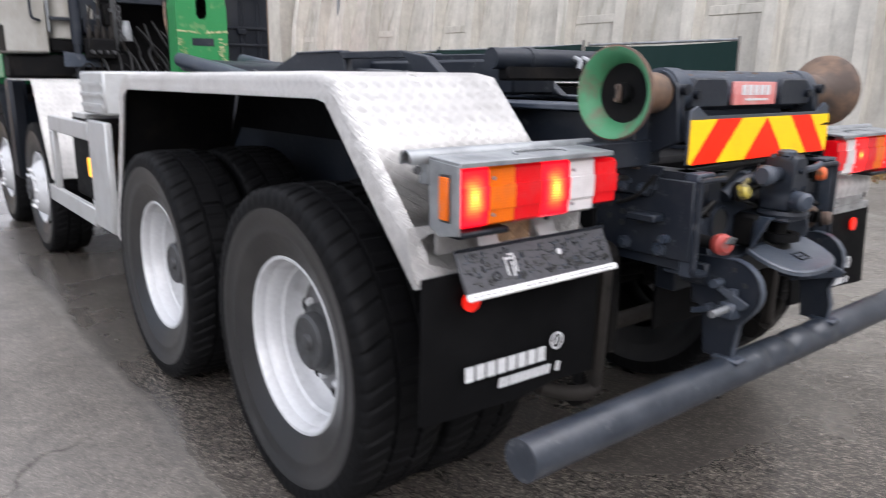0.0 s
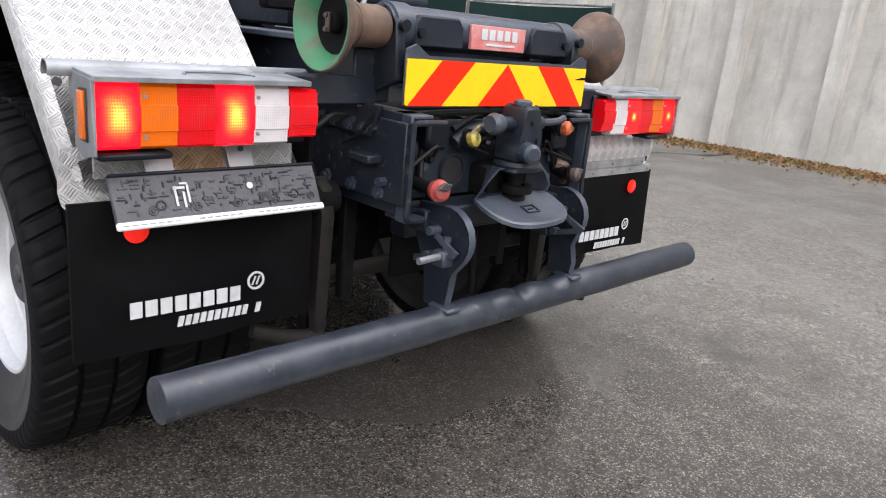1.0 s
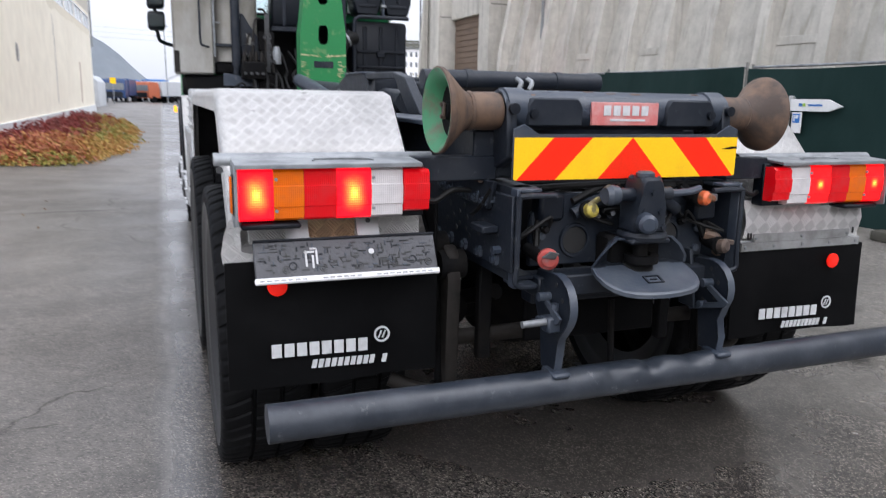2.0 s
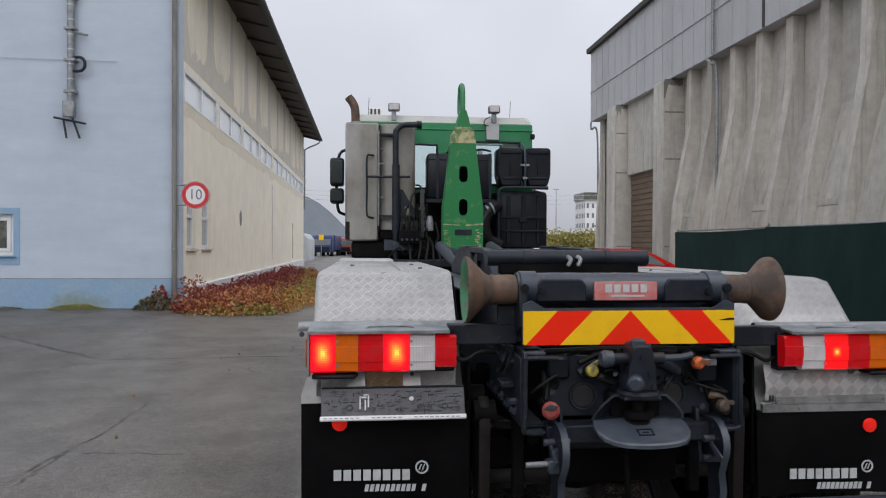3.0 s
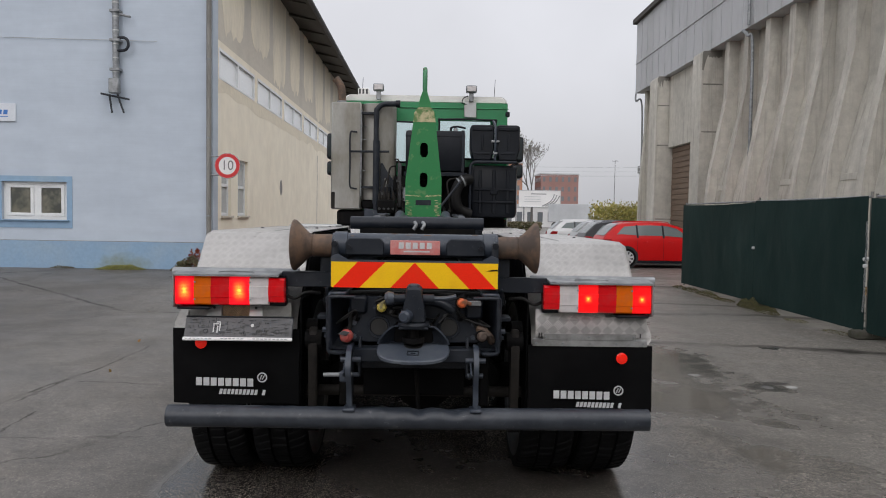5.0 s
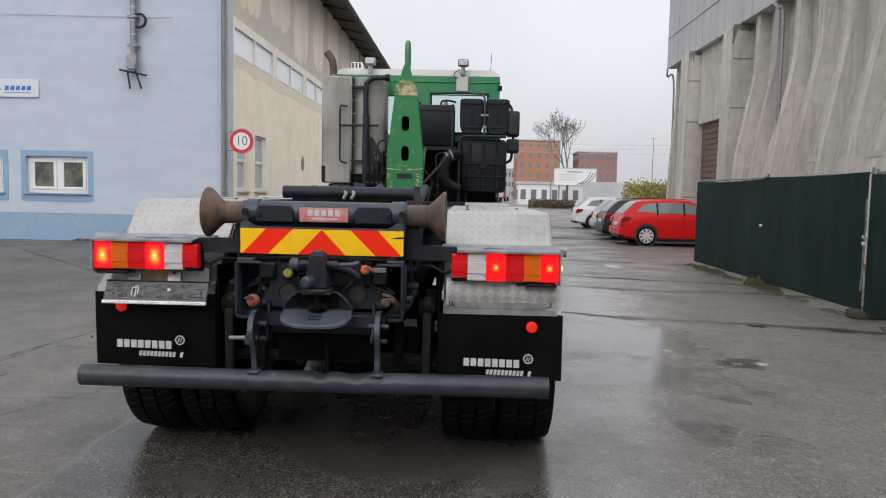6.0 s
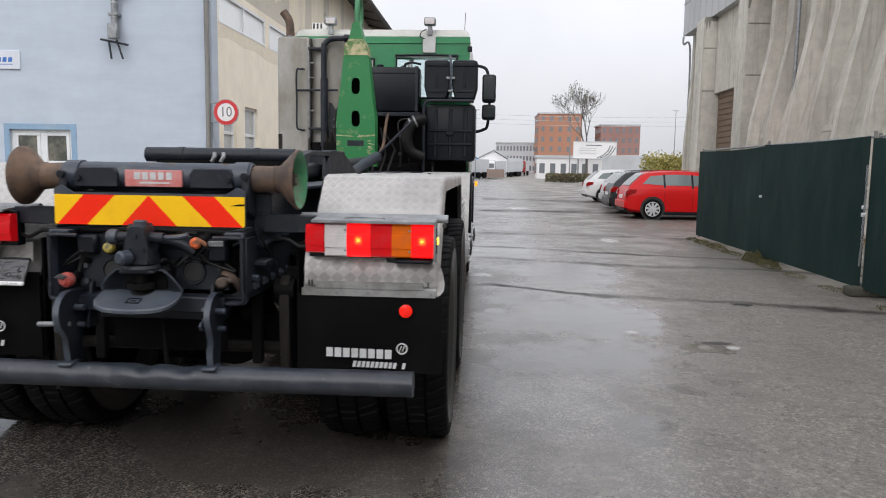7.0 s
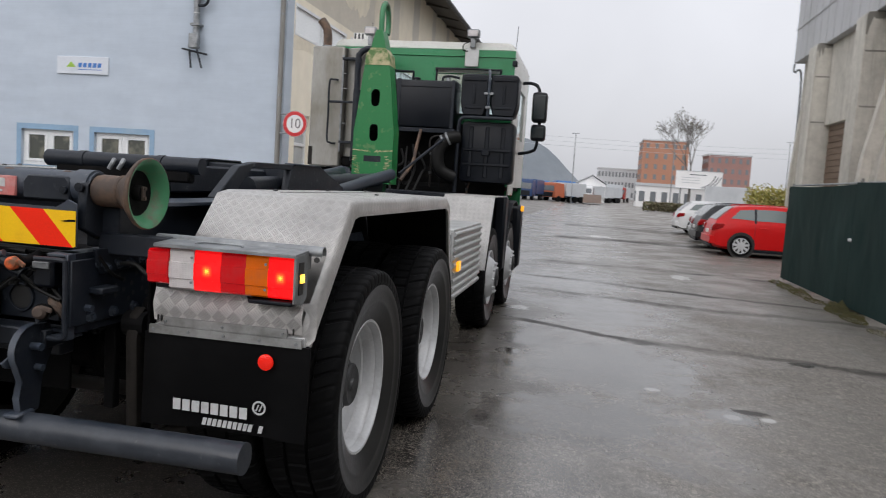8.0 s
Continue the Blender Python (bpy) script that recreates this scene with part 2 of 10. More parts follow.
plaster_blue = painted_brick("pale_blue_brick_paint", (0.49, 0.555, 0.635), (0.455, 0.52, 0.6))
plinth_blue = surface("blue_plinth_paint", (0.25, 0.38, 0.53), (0.3, 0.4, 0.5), (0.6, 0.8), grain=8, stain=1.2, bump=0.4, depth=0.01, spec=0.3)
def mossy_plinth():
    """Blue plinth paint, dirty, with one green algae patch above the weeds."""
    m, nt, b = shader("blue_plinth_paint")
    co = node(nt, "TexCoord").outputs["Object"]
    xyz = node(nt, "SeparateXYZ", {0: co})
    big, fine = noise_at(nt, co, 1.2, 6.0, 0.6), noise_at(nt, co, 14.0, 4.0)
    col = mixed(nt, ramp(nt, big, 0, 1, 0.42, 0.7), (0.25, 0.375, 0.52), (0.3, 0.4, 0.5))
    dx = math_node(nt, "MULTIPLY", math_node(nt, "ADD", xyz.outputs["X"], 7.45), 1.35)
    dz = math_node(nt, "MULTIPLY", math_node(nt, "SUBTRACT", xyz.outputs["Z"], 0.16), 2.3)
    d = math_node(nt, "ADD", math_node(nt, "MULTIPLY", dx, dx), math_node(nt, "MULTIPLY", dz, dz))
    algae = ramp(nt, math_node(nt, "ADD", d, math_node(nt, "MULTIPLY", math_node(nt, "SUBTRACT", noise_at(nt, co, 5.0, 5.0), 0.5), 1.6)), 0.62, 0.0, 0.0, 1.0)
    col = mixed(nt, algae, col, (0.2, 0.22, 0.1))
    col = mixed(nt, 1.0, col, mixed(nt, fine, (0.86, 0.86, 0.86), (1.12, 1.12, 1.12)), "MULTIPLY")
    nt.links.new(col, b.inputs["Base Color"])
    b.inputs["Roughness"].default_value = 0.75
    b.inputs["Specular IOR Level"].default_value = 0.3
    nt.links.new(node(nt, "Bump", {"Strength": 0.4, "Distance": 0.01, "Height": fine}).outputs[0], b.inputs["Normal"])
    return m


plinth_paint = mossy_plinth()
plaster_cream = surface("cream_plaster", (0.9, 0.84, 0.705), (0.83, 0.765, 0.635), (0.75, 0.9), grain=2.2, stain=0.4, worn_lo=0.42, worn_hi=0.75, stretch=(1, 1, 0.8), bump=0.3, depth=0.008, spec=0.25)
plaster_grey = surface("bare_cement_render", (0.62, 0.58, 0.5), (0.5, 0.47, 0.41), (0.75, 0.9), grain=8, stain=0.5, bump=0.4, depth=0.01, spec=0.25)
zinc_worn = surface("weathered_zinc_pipe", (0.24, 0.235, 0.22), (0.15, 0.145, 0.135), (0.5, 0.7), metal=0.2, grain=30, stain=4, bump=0.2, worn_lo=0.42, worn_hi=0.66, stretch=(1, 1, 0.3))
plaster_mid = surface("faded_cream_panel", (0.82, 0.755, 0.615), (0.68, 0.635, 0.535), (0.75, 0.9), grain=8, stain=0.9, worn_lo=0.4, worn_hi=0.68, stretch=(1, 1, 0.4), bump=0.3, depth=0.008, spec=0.25)
patch_tone = surface("repaired_plaster", (0.8, 0.735, 0.6), (0.7, 0.65, 0.54), (0.75, 0.9), grain=8, stain=0.9, bump=0.4, depth=0.01, spec=0.25)
rust_wash = surface("rust_washed_plaster", (0.42, 0.3, 0.22), (0.55, 0.46, 0.35), (0.75, 0.9), grain=12, stain=4, bump=0.3, spec=0.2)
dark_wood = surface("dark_soffit_timber", (0.04, 0.035, 0.03), (0.07, 0.06, 0.05), (0.6, 0.8), grain=20, stain=2, bump=0.3)
timber = surface("brown_timber_boards", (0.17, 0.12, 0.085), (0.11, 0.08, 0.06), (0.65, 0.85), grain=14, stain=2, bump=0.5, depth=0.006, stretch=(0.3, 0.3, 3))
cladding = surface("grey_metal_cladding", (0.46, 0.47, 0.485), (0.39, 0.4, 0.405), (0.5, 0.7), metal=0.1, grain=6, stain=0.6, bump=0.1, stretch=(1, 1, 0.3))
white_frame = surface("white_window_plastic", (0.75, 0.77, 0.78), (0.65, 0.67, 0.69), (0.3, 0.45), grain=40, stain=4, bump=0.03)
frost = surface("frosted_white_glazing", (0.83, 0.86, 0.88), (0.74, 0.78, 0.81), (0.15, 0.3), grain=20, stain=0.8, bump=0.02)
dull_pane = surface("dusty_grey_glazing", (0.4, 0.42, 0.42), (0.5, 0.52, 0.52), (0.12, 0.3), grain=20, stain=1.6, bump=0.02)
def creased_cloth(name, base, worn):
    """Matt woven sheeting with creases at two sizes and a dusty bloom."""
    m, nt, b = shader(name)
    co = node(nt, "TexCoord").outputs["Object"]
    slack = node(nt, "Mapping", {"Vector": co, "Rotation": (radians(24), 0, 0), "Scale": (1, 0.7, 0.4)}).outputs[0]
    big, mid, fine = noise_at(nt, slack, 1.5, 3.0, 0.5), noise_at(nt, slack, 3.6, 3.0, 0.5), noise_at(nt, co, 160.0, 2.0)
    ridge = math_node(nt, "ABSOLUTE", math_node(nt, "SUBTRACT", mid, 0.5))
    col = mixed(nt, ramp(nt, big, 0, 1, 0.4, 0.68), base, worn)
    col = mixed(nt, 1.0, col, mixed(nt, fine, (0.8, 0.8, 0.8), (1.15, 1.15, 1.15)), "MULTIPLY")
    nt.links.new(col, b.inputs["Base Color"])
    b.inputs["Roughness"].default_value = 0.72
    b.inputs["Specular IOR Level"].default_value = 0.14
    h = math_node(nt, "ADD", math_node(nt, "MULTIPLY", big, 1.0), math_node(nt, "MULTIPLY", ridge, 0.9))
    nt.links.new(node(nt, "Bump", {"Strength": 0.5, "Distance": 0.04, "Height": h}).outputs[0], b.inputs["Normal"])
    return m


tarp = creased_cloth("dark_green_sheeting", (0.0088, 0.0255, 0.0235), (0.0145, 0.035, 0.0325))
sign_white = surface("sign_white", (0.78, 0.78, 0.78), (0.7, 0.7, 0.7), (0.35, 0.5), grain=60, stain=6, bump=0.02)
sign_red = surface("sign_red", (0.55, 0.02, 0.025), (0.5, 0.03, 0.03), (0.35, 0.5), grain=60, stain=6, bump=0.02)
sign_black = surface("sign_black", (0.02, 0.02, 0.02), (0.03, 0.03, 0.03), (0.4, 0.5), grain=60, stain=6, bump=0.02)
leaf_lime = surface("sign_lime", (0.3, 0.5, 0.05), (0.28, 0.45, 0.06), (0.35, 0.5), grain=60, stain=6, bump=0.02)
sign_blue = surface("sign_blue", (0.03, 0.16, 0.5), (0.04, 0.18, 0.5), (0.35, 0.5), grain=60, stain=6, bump=0.02)
bark = surface("tree_bark", (0.15, 0.14, 0.13), (0.11, 0.104, 0.098), (0.8, 0.9), grain=12, stain=2, bump=0.5)
# far brick and render are muted: haze put into their colours
brick_far = surface("red_brick_far", (0.3, 0.17, 0.15), (0.26, 0.15, 0.13), (0.8, 0.9), grain=2, stain=0.3, bump=0.1)
orange_far = surface("orange_render", (0.4, 0.2, 0.13), (0.36, 0.18, 0.12), (0.8, 0.9), grain=2, stain=0.2, bump=0.1)
grey_far = surface("grey_render", (0.5, 0.52, 0.54), (0.42, 0.44, 0.46), (0.7, 0.9), grain=2, stain=0.2, bump=0.1)
# distance haze is put into the hill's blue-grey colour
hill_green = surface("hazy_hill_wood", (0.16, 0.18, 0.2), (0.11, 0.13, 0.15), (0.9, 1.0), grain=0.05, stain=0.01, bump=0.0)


def glass_dark(name, tone, rough=0.05, shown=None):
    """A pane before a dim room; shown: the tone of curtains and faint reflections, mottled into its colour."""
    m, nt, b = shader(name)
    b.inputs["Base Color"].default_value = (*tone, 1)
    if shown:
        cq = node(nt, "TexCoord").outputs["Object"]
        nt.links.new(mixed(nt, ramp(nt, noise_at(nt, cq, 2.6, 3.0), 0, 1, 0.46, 0.62), tone, shown), b.inputs["Base Color"])
    b.inputs["Roughness"].default_value = rough
    b.inputs["Specular IOR Level"].default_value = 0.8
    co = node(nt, "TexCoord").outputs["Object"]
    nt.links.new(ramp(nt, noise_at(nt, co, 3.0), rough, rough + 0.08), b.inputs["Roughness"])
    return m


window_dark = glass_dark("dark_window_glass", (0.045, 0.05, 0.038), shown=(0.14, 0.135, 0.1))
hatch_glass = glass_dark("dark_hatch_glass", (0.05, 0.06, 0.06))
# sky in the side panes is put into this paler base colour
car_glass = glass_dark("car_glass", (0.14, 0.17, 0.168))
mirror_black = glass_dark("mirror_glass", (0.02, 0.03, 0.035), 0.08)


def car_paint(name, tone):
    m, nt, b = shader(name)
    co = node(nt, "TexCoord").outputs["Object"]
    f = noise_at(nt, co, 3.0)
    nt.links.new(mixed(nt, f, tuple(c * 0.92 for c in tone), tuple(min(1, c * 1.06) for c in tone)), b.inputs["Base Color"])
    b.inputs["Coat Weight"].default_value = 0.15
    b.inputs["Coat Roughness"].default_value = 0.08
    b.inputs["Specular IOR Level"].default_value = 0.25
    b.inputs["Roughness"].default_value = 0.35
    return m


car_red = car_paint("car_paint_red", (0.56, 0.004, 0.005))
car_black = car_paint("car_paint_black", (0.02, 0.021, 0.024))
car_silver = car_paint("car_paint_silver", (0.5, 0.52, 0.54))
car_white = car_paint("car_paint_white", (0.74, 0.75, 0.76))
truck_blue = car_paint("truck_paint_blue", (0.04, 0.14, 0.36))
truck_navy = car_paint("truck_paint_navy", (0.02, 0.05, 0.14))
truck_red = car_paint("truck_paint_red", (0.3, 0.03, 0.025))
truck_orange = car_paint("truck_paint_orange", (0.42, 0.12, 0.06))


def lens(name, tone, glow=0.0, hot=(1.0, 0.25, 0.05), spot=(0.02, 0.02), faint=0.0):
    """A ribbed plastic lens. A lit one gives off light, most in front of its bulb (the part's own origin). faint: an
    even glow added to an unlit lens or reflector.
    """
    m, nt, b = shader(name)
    b.inputs["Roughness"].default_value = 0.12
    b.inputs["Coat Weight"].default_value = 0.12
    b.inputs["Specular IOR Level"].default_value = 0.3
    co = node(nt, "TexCoord").outputs["Object"]
    xyz = node(nt, "SeparateXYZ", {0: co})
    ribs = math_node(nt, "SINE", math_node(nt, "MULTIPLY", xyz.outputs["X"], 1050.0))
    fine = math_node(nt, "SINE", math_node(nt, "MULTIPLY", xyz.outputs["Z"], 900.0))
    dirt = noise_at(nt, co, 18.0, 5.0)
    nt.links.new(mixed(nt, ramp(nt, dirt, 0, 1, 0.45, 0.8), tone, tuple(c * 0.75 + 0.02 for c in tone)), b.inputs["Base Color"])
    h = math_node(nt, "ADD", ribs, math_node(nt, "MULTIPLY", fine, 0.6))
    nt.links.new(node(nt, "Bump", {"Strength": 0.25, "Distance": 0.001, "Height": h}).outputs[0], b.inputs["Normal"])
    # small even glow added to lenses without a lit bulb
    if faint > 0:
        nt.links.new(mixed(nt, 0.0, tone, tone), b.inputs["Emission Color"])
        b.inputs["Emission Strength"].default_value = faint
    if glow > 0:
        ax = math_node(nt, "POWER", math_node(nt, "ABSOLUTE", math_node(nt, "DIVIDE", xyz.outputs["X"], spot[0])), 3.0)
        az = math_node(nt, "POWER", math_node(nt, "ABSOLUTE", math_node(nt, "DIVIDE", xyz.outputs["Z"], spot[1])), 3.0)
        d = math_node(nt, "POWER", math_node(nt, "ADD", ax, az), 0.333)
        core = node(nt, "MapRange", {"Value": math_node(nt, "ADD", d, math_node(nt, "MULTIPLY", math_node(nt, "SUBTRACT", dirt, 0.5), 0.5)), "From Min": 0.1, "From Max": 1.1, "To Min": 1.0, "To Max": 0.0}).outputs[0]
        grain = ramp(nt, math_node(nt, "ADD", math_node(nt, "ADD", ribs, fine), math_node(nt, "MULTIPLY", noise_at(nt, co, 60.0, 2.0), 3.0)), 0.1, 1.7, 0, 3)
        power = math_node(nt, "MULTIPLY", math_node(nt, "POWER", core, 2.0), grain)
        nt.links.new(mixed(nt, math_node(nt, "POWER", core, 2.3), tone, hot), b.inputs["Emission Color"])
        nt.links.new(math_node(nt, "ADD", math_node(nt, "MULTIPLY", power, glow), 1.25), b.inputs["Emission Strength"])
    return m


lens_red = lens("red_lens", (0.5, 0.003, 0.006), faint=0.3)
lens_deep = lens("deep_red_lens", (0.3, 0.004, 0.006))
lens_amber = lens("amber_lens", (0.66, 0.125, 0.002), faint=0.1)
lens_clear = lens("clear_lens", (0.62, 0.59, 0.59))
lens_red_lit = lens("lit_red_lens", (0.72, 0.005, 0.006), 3.6, (1.0, 0.32, 0.03), (0.024, 0.026))
lens_red_bright = lens("bright_red_lens", (0.72, 0.004, 0.012), 3.4, (1.0, 0.34, 0.03), (0.042, 0.062))
lens_amber_lit = lens("lit_amber_lens", (0.9, 0.4, 0.02), 2.2, (1.0, 0.6, 0.1), (0.04, 0.04))
# the reflector is no lamp; a glow is added to brighten it
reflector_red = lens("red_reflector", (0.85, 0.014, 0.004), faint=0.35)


def tread_plate(name="aluminium_tread_plate", cells=30.0, dull=(0.61, 0.598, 0.58), bright=(0.4, 0.392, 0.382), turned=0.05, relief=0.003):
    """Aluminium five-bar tread plate: cells of five bars, turned a quarter from cell to cell, laid out in the face's own metres."""
    m, nt, b = shader(name)
    uv = node(nt, "TexCoord").outputs["UV"]
    mp = node(nt, "Mapping", {"Vector": uv, "Scale": (cells, cells, 1.0), "Rotation": (0, 0, radians(45))}).outputs[0]
    s = node(nt, "SeparateXYZ", {0: mp})
    fu, fv = math_node(nt, "FRACT", s.outputs["X"]), math_node(nt, "FRACT", s.outputs["Y"])
    iu, iv = math_node(nt, "FLOOR", s.outputs["X"]), math_node(nt, "FLOOR", s.outputs["Y"])
    par = math_node(nt, "PINGPONG", math_node(nt, "ADD", iu, iv), 1.0)
    inv = math_node(nt, "SUBTRACT", 1.0, par)

    def bars(along, cross):
        w = math_node(nt, "PINGPONG", math_node(nt, "MULTIPLY", cross, 5.0), 0.5)
        w = ramp(nt, w, 0, 1, 0.18, 0.42)
        end = math_node(nt, "PINGPONG", along, 0.5)
        return math_node(nt, "MULTIPLY", w, ramp(nt, end, 0, 1, 0.08, 0.17))
    h = math_node(nt, "ADD", math_node(nt, "MULTIPLY", bars(fu, fv), par), math_node(nt, "MULTIPLY", bars(fv, fu), inv))
    co = node(nt, "TexCoord").outputs["Object"]
    dirt = noise_at(nt, co, 3.0, 6.0, 0.65)
    fine = noise_at(nt, co, 45.0)
    col = mixed(nt, ramp(nt, dirt, 0, 1, 0.46, 0.7), dull, tuple(c * 0.68 for c in dull))
    # bars greyer than the plate: their dark reflections put into the colour
    col = mixed(nt, math_node(nt, "MULTIPLY", h, 0.9), col, bright)
    col = mixed(nt, 1.0, col, mixed(nt, fine, (0.88, 0.88, 0.88), (1.08, 1.08, 1.08)), "MULTIPLY")
    # cells reflect differently by direction; that difference is put into the colour
    col = mixed(nt, 1.0, col, mixed(nt, par, (1.0 - turned,) * 3, (1.0 + turned * 0.35,) * 3), "MULTIPLY")
    nt.links.new(col, b.inputs["Base Color"])
    b.inputs["Metallic"].default_value = 0.2
    nt.links.new(ramp(nt, dirt, 0.27, 0.46, 0.3, 0.7), b.inputs["Roughness"])
    nt.links.new(node(nt, "Bump", {"Strength": 1.0, "Distance": relief, "Height": h}).outputs[0], b.inputs["Normal"])
    return m


tread = tread_plate()
tread_coarse = tread_plate("buckled_tread_plate", 24.0, (0.58, 0.57, 0.56), (0.46, 0.452, 0.445), 0.2, 0.0014)
tread_tan = tread_plate("tan_tread_plate", 24.0, (0.5, 0.34, 0.2), (0.34, 0.22, 0.13), 0.2, 0.002)
dirty_alu = surface("grimy_aluminium_strip", (0.33, 0.335, 0.335), (0.2, 0.2, 0.195), (0.4, 0.6), metal=0.4, grain=50, stain=9, bump=0.2, worn_lo=0.42, worn_hi=0.65)
smooth_alu = surface("brushed_aluminium", (0.48, 0.49, 0.49), (0.38, 0.38, 0.37), (0.35, 0.5), metal=0.45, grain=40, stain=5, bump=0.1)


def asphalt():
    """Wet, worn asphalt: pale chips in dark binder, damp sheen, standing water in the hollows, tar cracks."""
    m, nt, b = shader("wet_asphalt")
    co = node(nt, "TexCoord").outputs["Object"]
    chips = node(nt, "TexVoronoi", {"Vector": co, "Scale": 120.0}).outputs["Color"]
    chip = node(nt, "SeparateColor", {0: chips}).outputs[0]
    small = node(nt, "SeparateColor", {0: node(nt, "TexVoronoi", {"Vector": co, "Scale": 190.0}).outputs["Color"]}).outputs[1]
    grit = noise_at(nt, co, 220.0, 2.0)
    patch = noise_at(nt, co, 0.35, 6.0, 0.6)
    patch2 = noise_at(nt, co, 1.7, 5.0, 0.6)
    xyz = node(nt, "SeparateXYZ", {0: co})
    X, Y = xyz.outputs["X"], xyz.outputs["Y"]
    col = mixed(nt, ramp(nt, patch, 0, 1, 0.35, 0.65), (0.044, 0.0398, 0.0362), (0.069, 0.062, 0.056))
    wob = math_node(nt, "MULTIPLY", math_node(nt, "SUBTRACT", noise_at(nt, co, 1.2, 5.0), 0.5), 0.2)
    # an older, paler strip of paving beside the lane
    side = ramp(nt, math_node(nt, "ADD", X, wob), 1, 0, -1.55, -1.4)
    col = mixed(nt, math_node(nt, "MULTIPLY", side, 0.8), col, (0.152, 0.14, 0.126))
    yard = ramp(nt, math_node(nt, "ADD", X, math_node(nt, "MULTIPLY", math_node(nt, "SUBTRACT", patch, 0.5), 5.0)), 1, 0, -5.6, -4.2)
    col = mixed(nt, math_node(nt, "MULTIPLY", yard, 0.85), col, (0.082, 0.074, 0.067))
    worn = math_node(nt, "SUBTRACT", 1.0, math_node(nt, "MULTIPLY", side, 0.25))
    col = mixed(nt, math_node(nt, "MULTIPLY", math_node(nt, "MULTIPLY", ramp(nt, chip, 0, 1, 0.74, 0.97), 0.5), worn), col, (0.21, 0.19, 0.163))
    col = mixed(nt, math_node(nt, "MULTIPLY", ramp(nt, small, 0, 1, 0.86, 0.95), 0.72), col, (0.33, 0.3, 0.258))
    col = mixed(nt, math_node(nt, "MULTIPLY", ramp(nt, chip, 1, 0, 0.05, 0.3), 0.5), col, (0.028, 0.025, 0.023))
    col = mixed(nt, 1.0, col, mixed(nt, ramp(nt, patch2, 0, 1, 0.3, 0.7), (0.72, 0.72, 0.72), (1.22, 1.22, 1.22)), "MULTIPLY")
    dry = ramp(nt, math_node(nt, "ADD", X, math_node(nt, "MULTIPLY", math_node(nt, "SUBTRACT", patch2, 0.5), 4.0)), 0, 1, 1.0, 3.4)
    col = mixed(nt, math_node(nt, "MULTIPLY", dry, 0.75), col, mixed(nt, ramp(nt, chip, 0, 1, 0.3, 0.9), (0.15, 0.14, 0.128), (0.255, 0.239, 0.215)))
    fleck = node(nt, "SeparateColor", {0: node(nt, "TexVoronoi", {"Vector": co, "Scale": 48.0}).outputs["Color"]}).outputs[2]
    mottle = noise_at(nt, co, 14.0, 5.0, 0.7)
    col = mixed(nt, 1.0, col, mixed(nt, ramp(nt, mottle, 0, 1, 0.32, 0.68), (0.8, 0.8, 0.8), (1.2, 1.19, 1.17)), "MULTIPLY")
    col = mixed(nt, math_node(nt, "MULTIPLY", math_node(nt, "MULTIPLY", ramp(nt, fleck, 0, 1, 0.86, 0.96), dry), 0.45), col, (0.36, 0.33, 0.28))
    col = mixed(nt, math_node(nt, "MULTIPLY", math_node(nt, "MULTIPLY", ramp(nt, fleck, 1, 0, 0.04, 0.14), dry), 0.5), col, (0.07, 0.064, 0.056))
    # cracks and joints
    warp = node(nt, "VectorMath", {0: co, 1: node(nt, "VectorMath", {0: node(nt, "TexNoise", {"Vector": co, "Scale": 0.9, "Detail": 6.0}).outputs["Color"], "Scale": 1.6}, operation="SCALE").outputs[0]}, operation="ADD").outputs[0]
    crk = node(nt, "TexVoronoi", {"Vector": warp, "Scale": 0.17}, feature="DISTANCE_TO_EDGE").outputs["Distance"]

    broken = ramp(nt, noise_at(nt, co, 2.2, 4.0), 0.15, 1.0, 0.4, 0.6)
    line = math_node(nt, "MULTIPLY", ramp(nt, crk, 1, 0, 0.0006, 0.003), math_node(nt, "MULTIPLY", math_node(nt, "MULTIPLY", side, broken), 0.55))
    patchy = ramp(nt, noise_at(nt, co, 0.7, 5.0, 0.65), 0.3, 1.0, 0.36, 0.58)
    drift = math_node(nt, "MULTIPLY", math_node(nt, "SUBTRACT", noise_at(nt, co, 0.45, 4.0), 0.5), 1.5)

    def joint(expr, half):
        if half > 0.05:
            d = math_node(nt, "ABSOLUTE", math_node(nt, "ADD", expr, math_node(nt, "ADD", wob, drift)))
            return math_node(nt, "MULTIPLY", ramp(nt, d, 1, 0, half * 0.5, half * 1.7), patchy)
        return ramp(nt, math_node(nt, "ABSOLUTE", math_node(nt, "ADD", expr, wob)), 1, 0, half * 0.3, half)
    dusty = math_node(nt, "MULTIPLY", joint(math_node(nt, "ADD", X, 1.47), 0.03), broken)
    seam = math_node(nt, "MULTIPLY", joint(math_node(nt, "ADD", math_node(nt, "MULTIPLY", X, 0.2), math_node(nt, "SUBTRACT", Y, 9.2)), 0.14), ramp(nt, X, 0, 0.8, 1.2, 1.6))
    seam2 = math_node(nt, "MULTIPLY", joint(math_node(nt, "ADD", math_node(nt, "ADD", X, math_node(nt, "MULTIPLY", math_node(nt, "SINE", math_node(nt, "MULTIPLY", Y, 1.1)), 0.12)), 3.35), 0.025), broken)
    seam3 = math_node(nt, "MULTIPLY", joint(math_node(nt, "ADD", math_node(nt, "MULTIPLY", X, 0.3), math_node(nt, "SUBTRACT", Y, 6.5)), 0.08), ramp(nt, X, 0, 1, 1.2, 1.6))
    lane_side = ramp(nt, X, 0, 1, 0.9, 1.3)
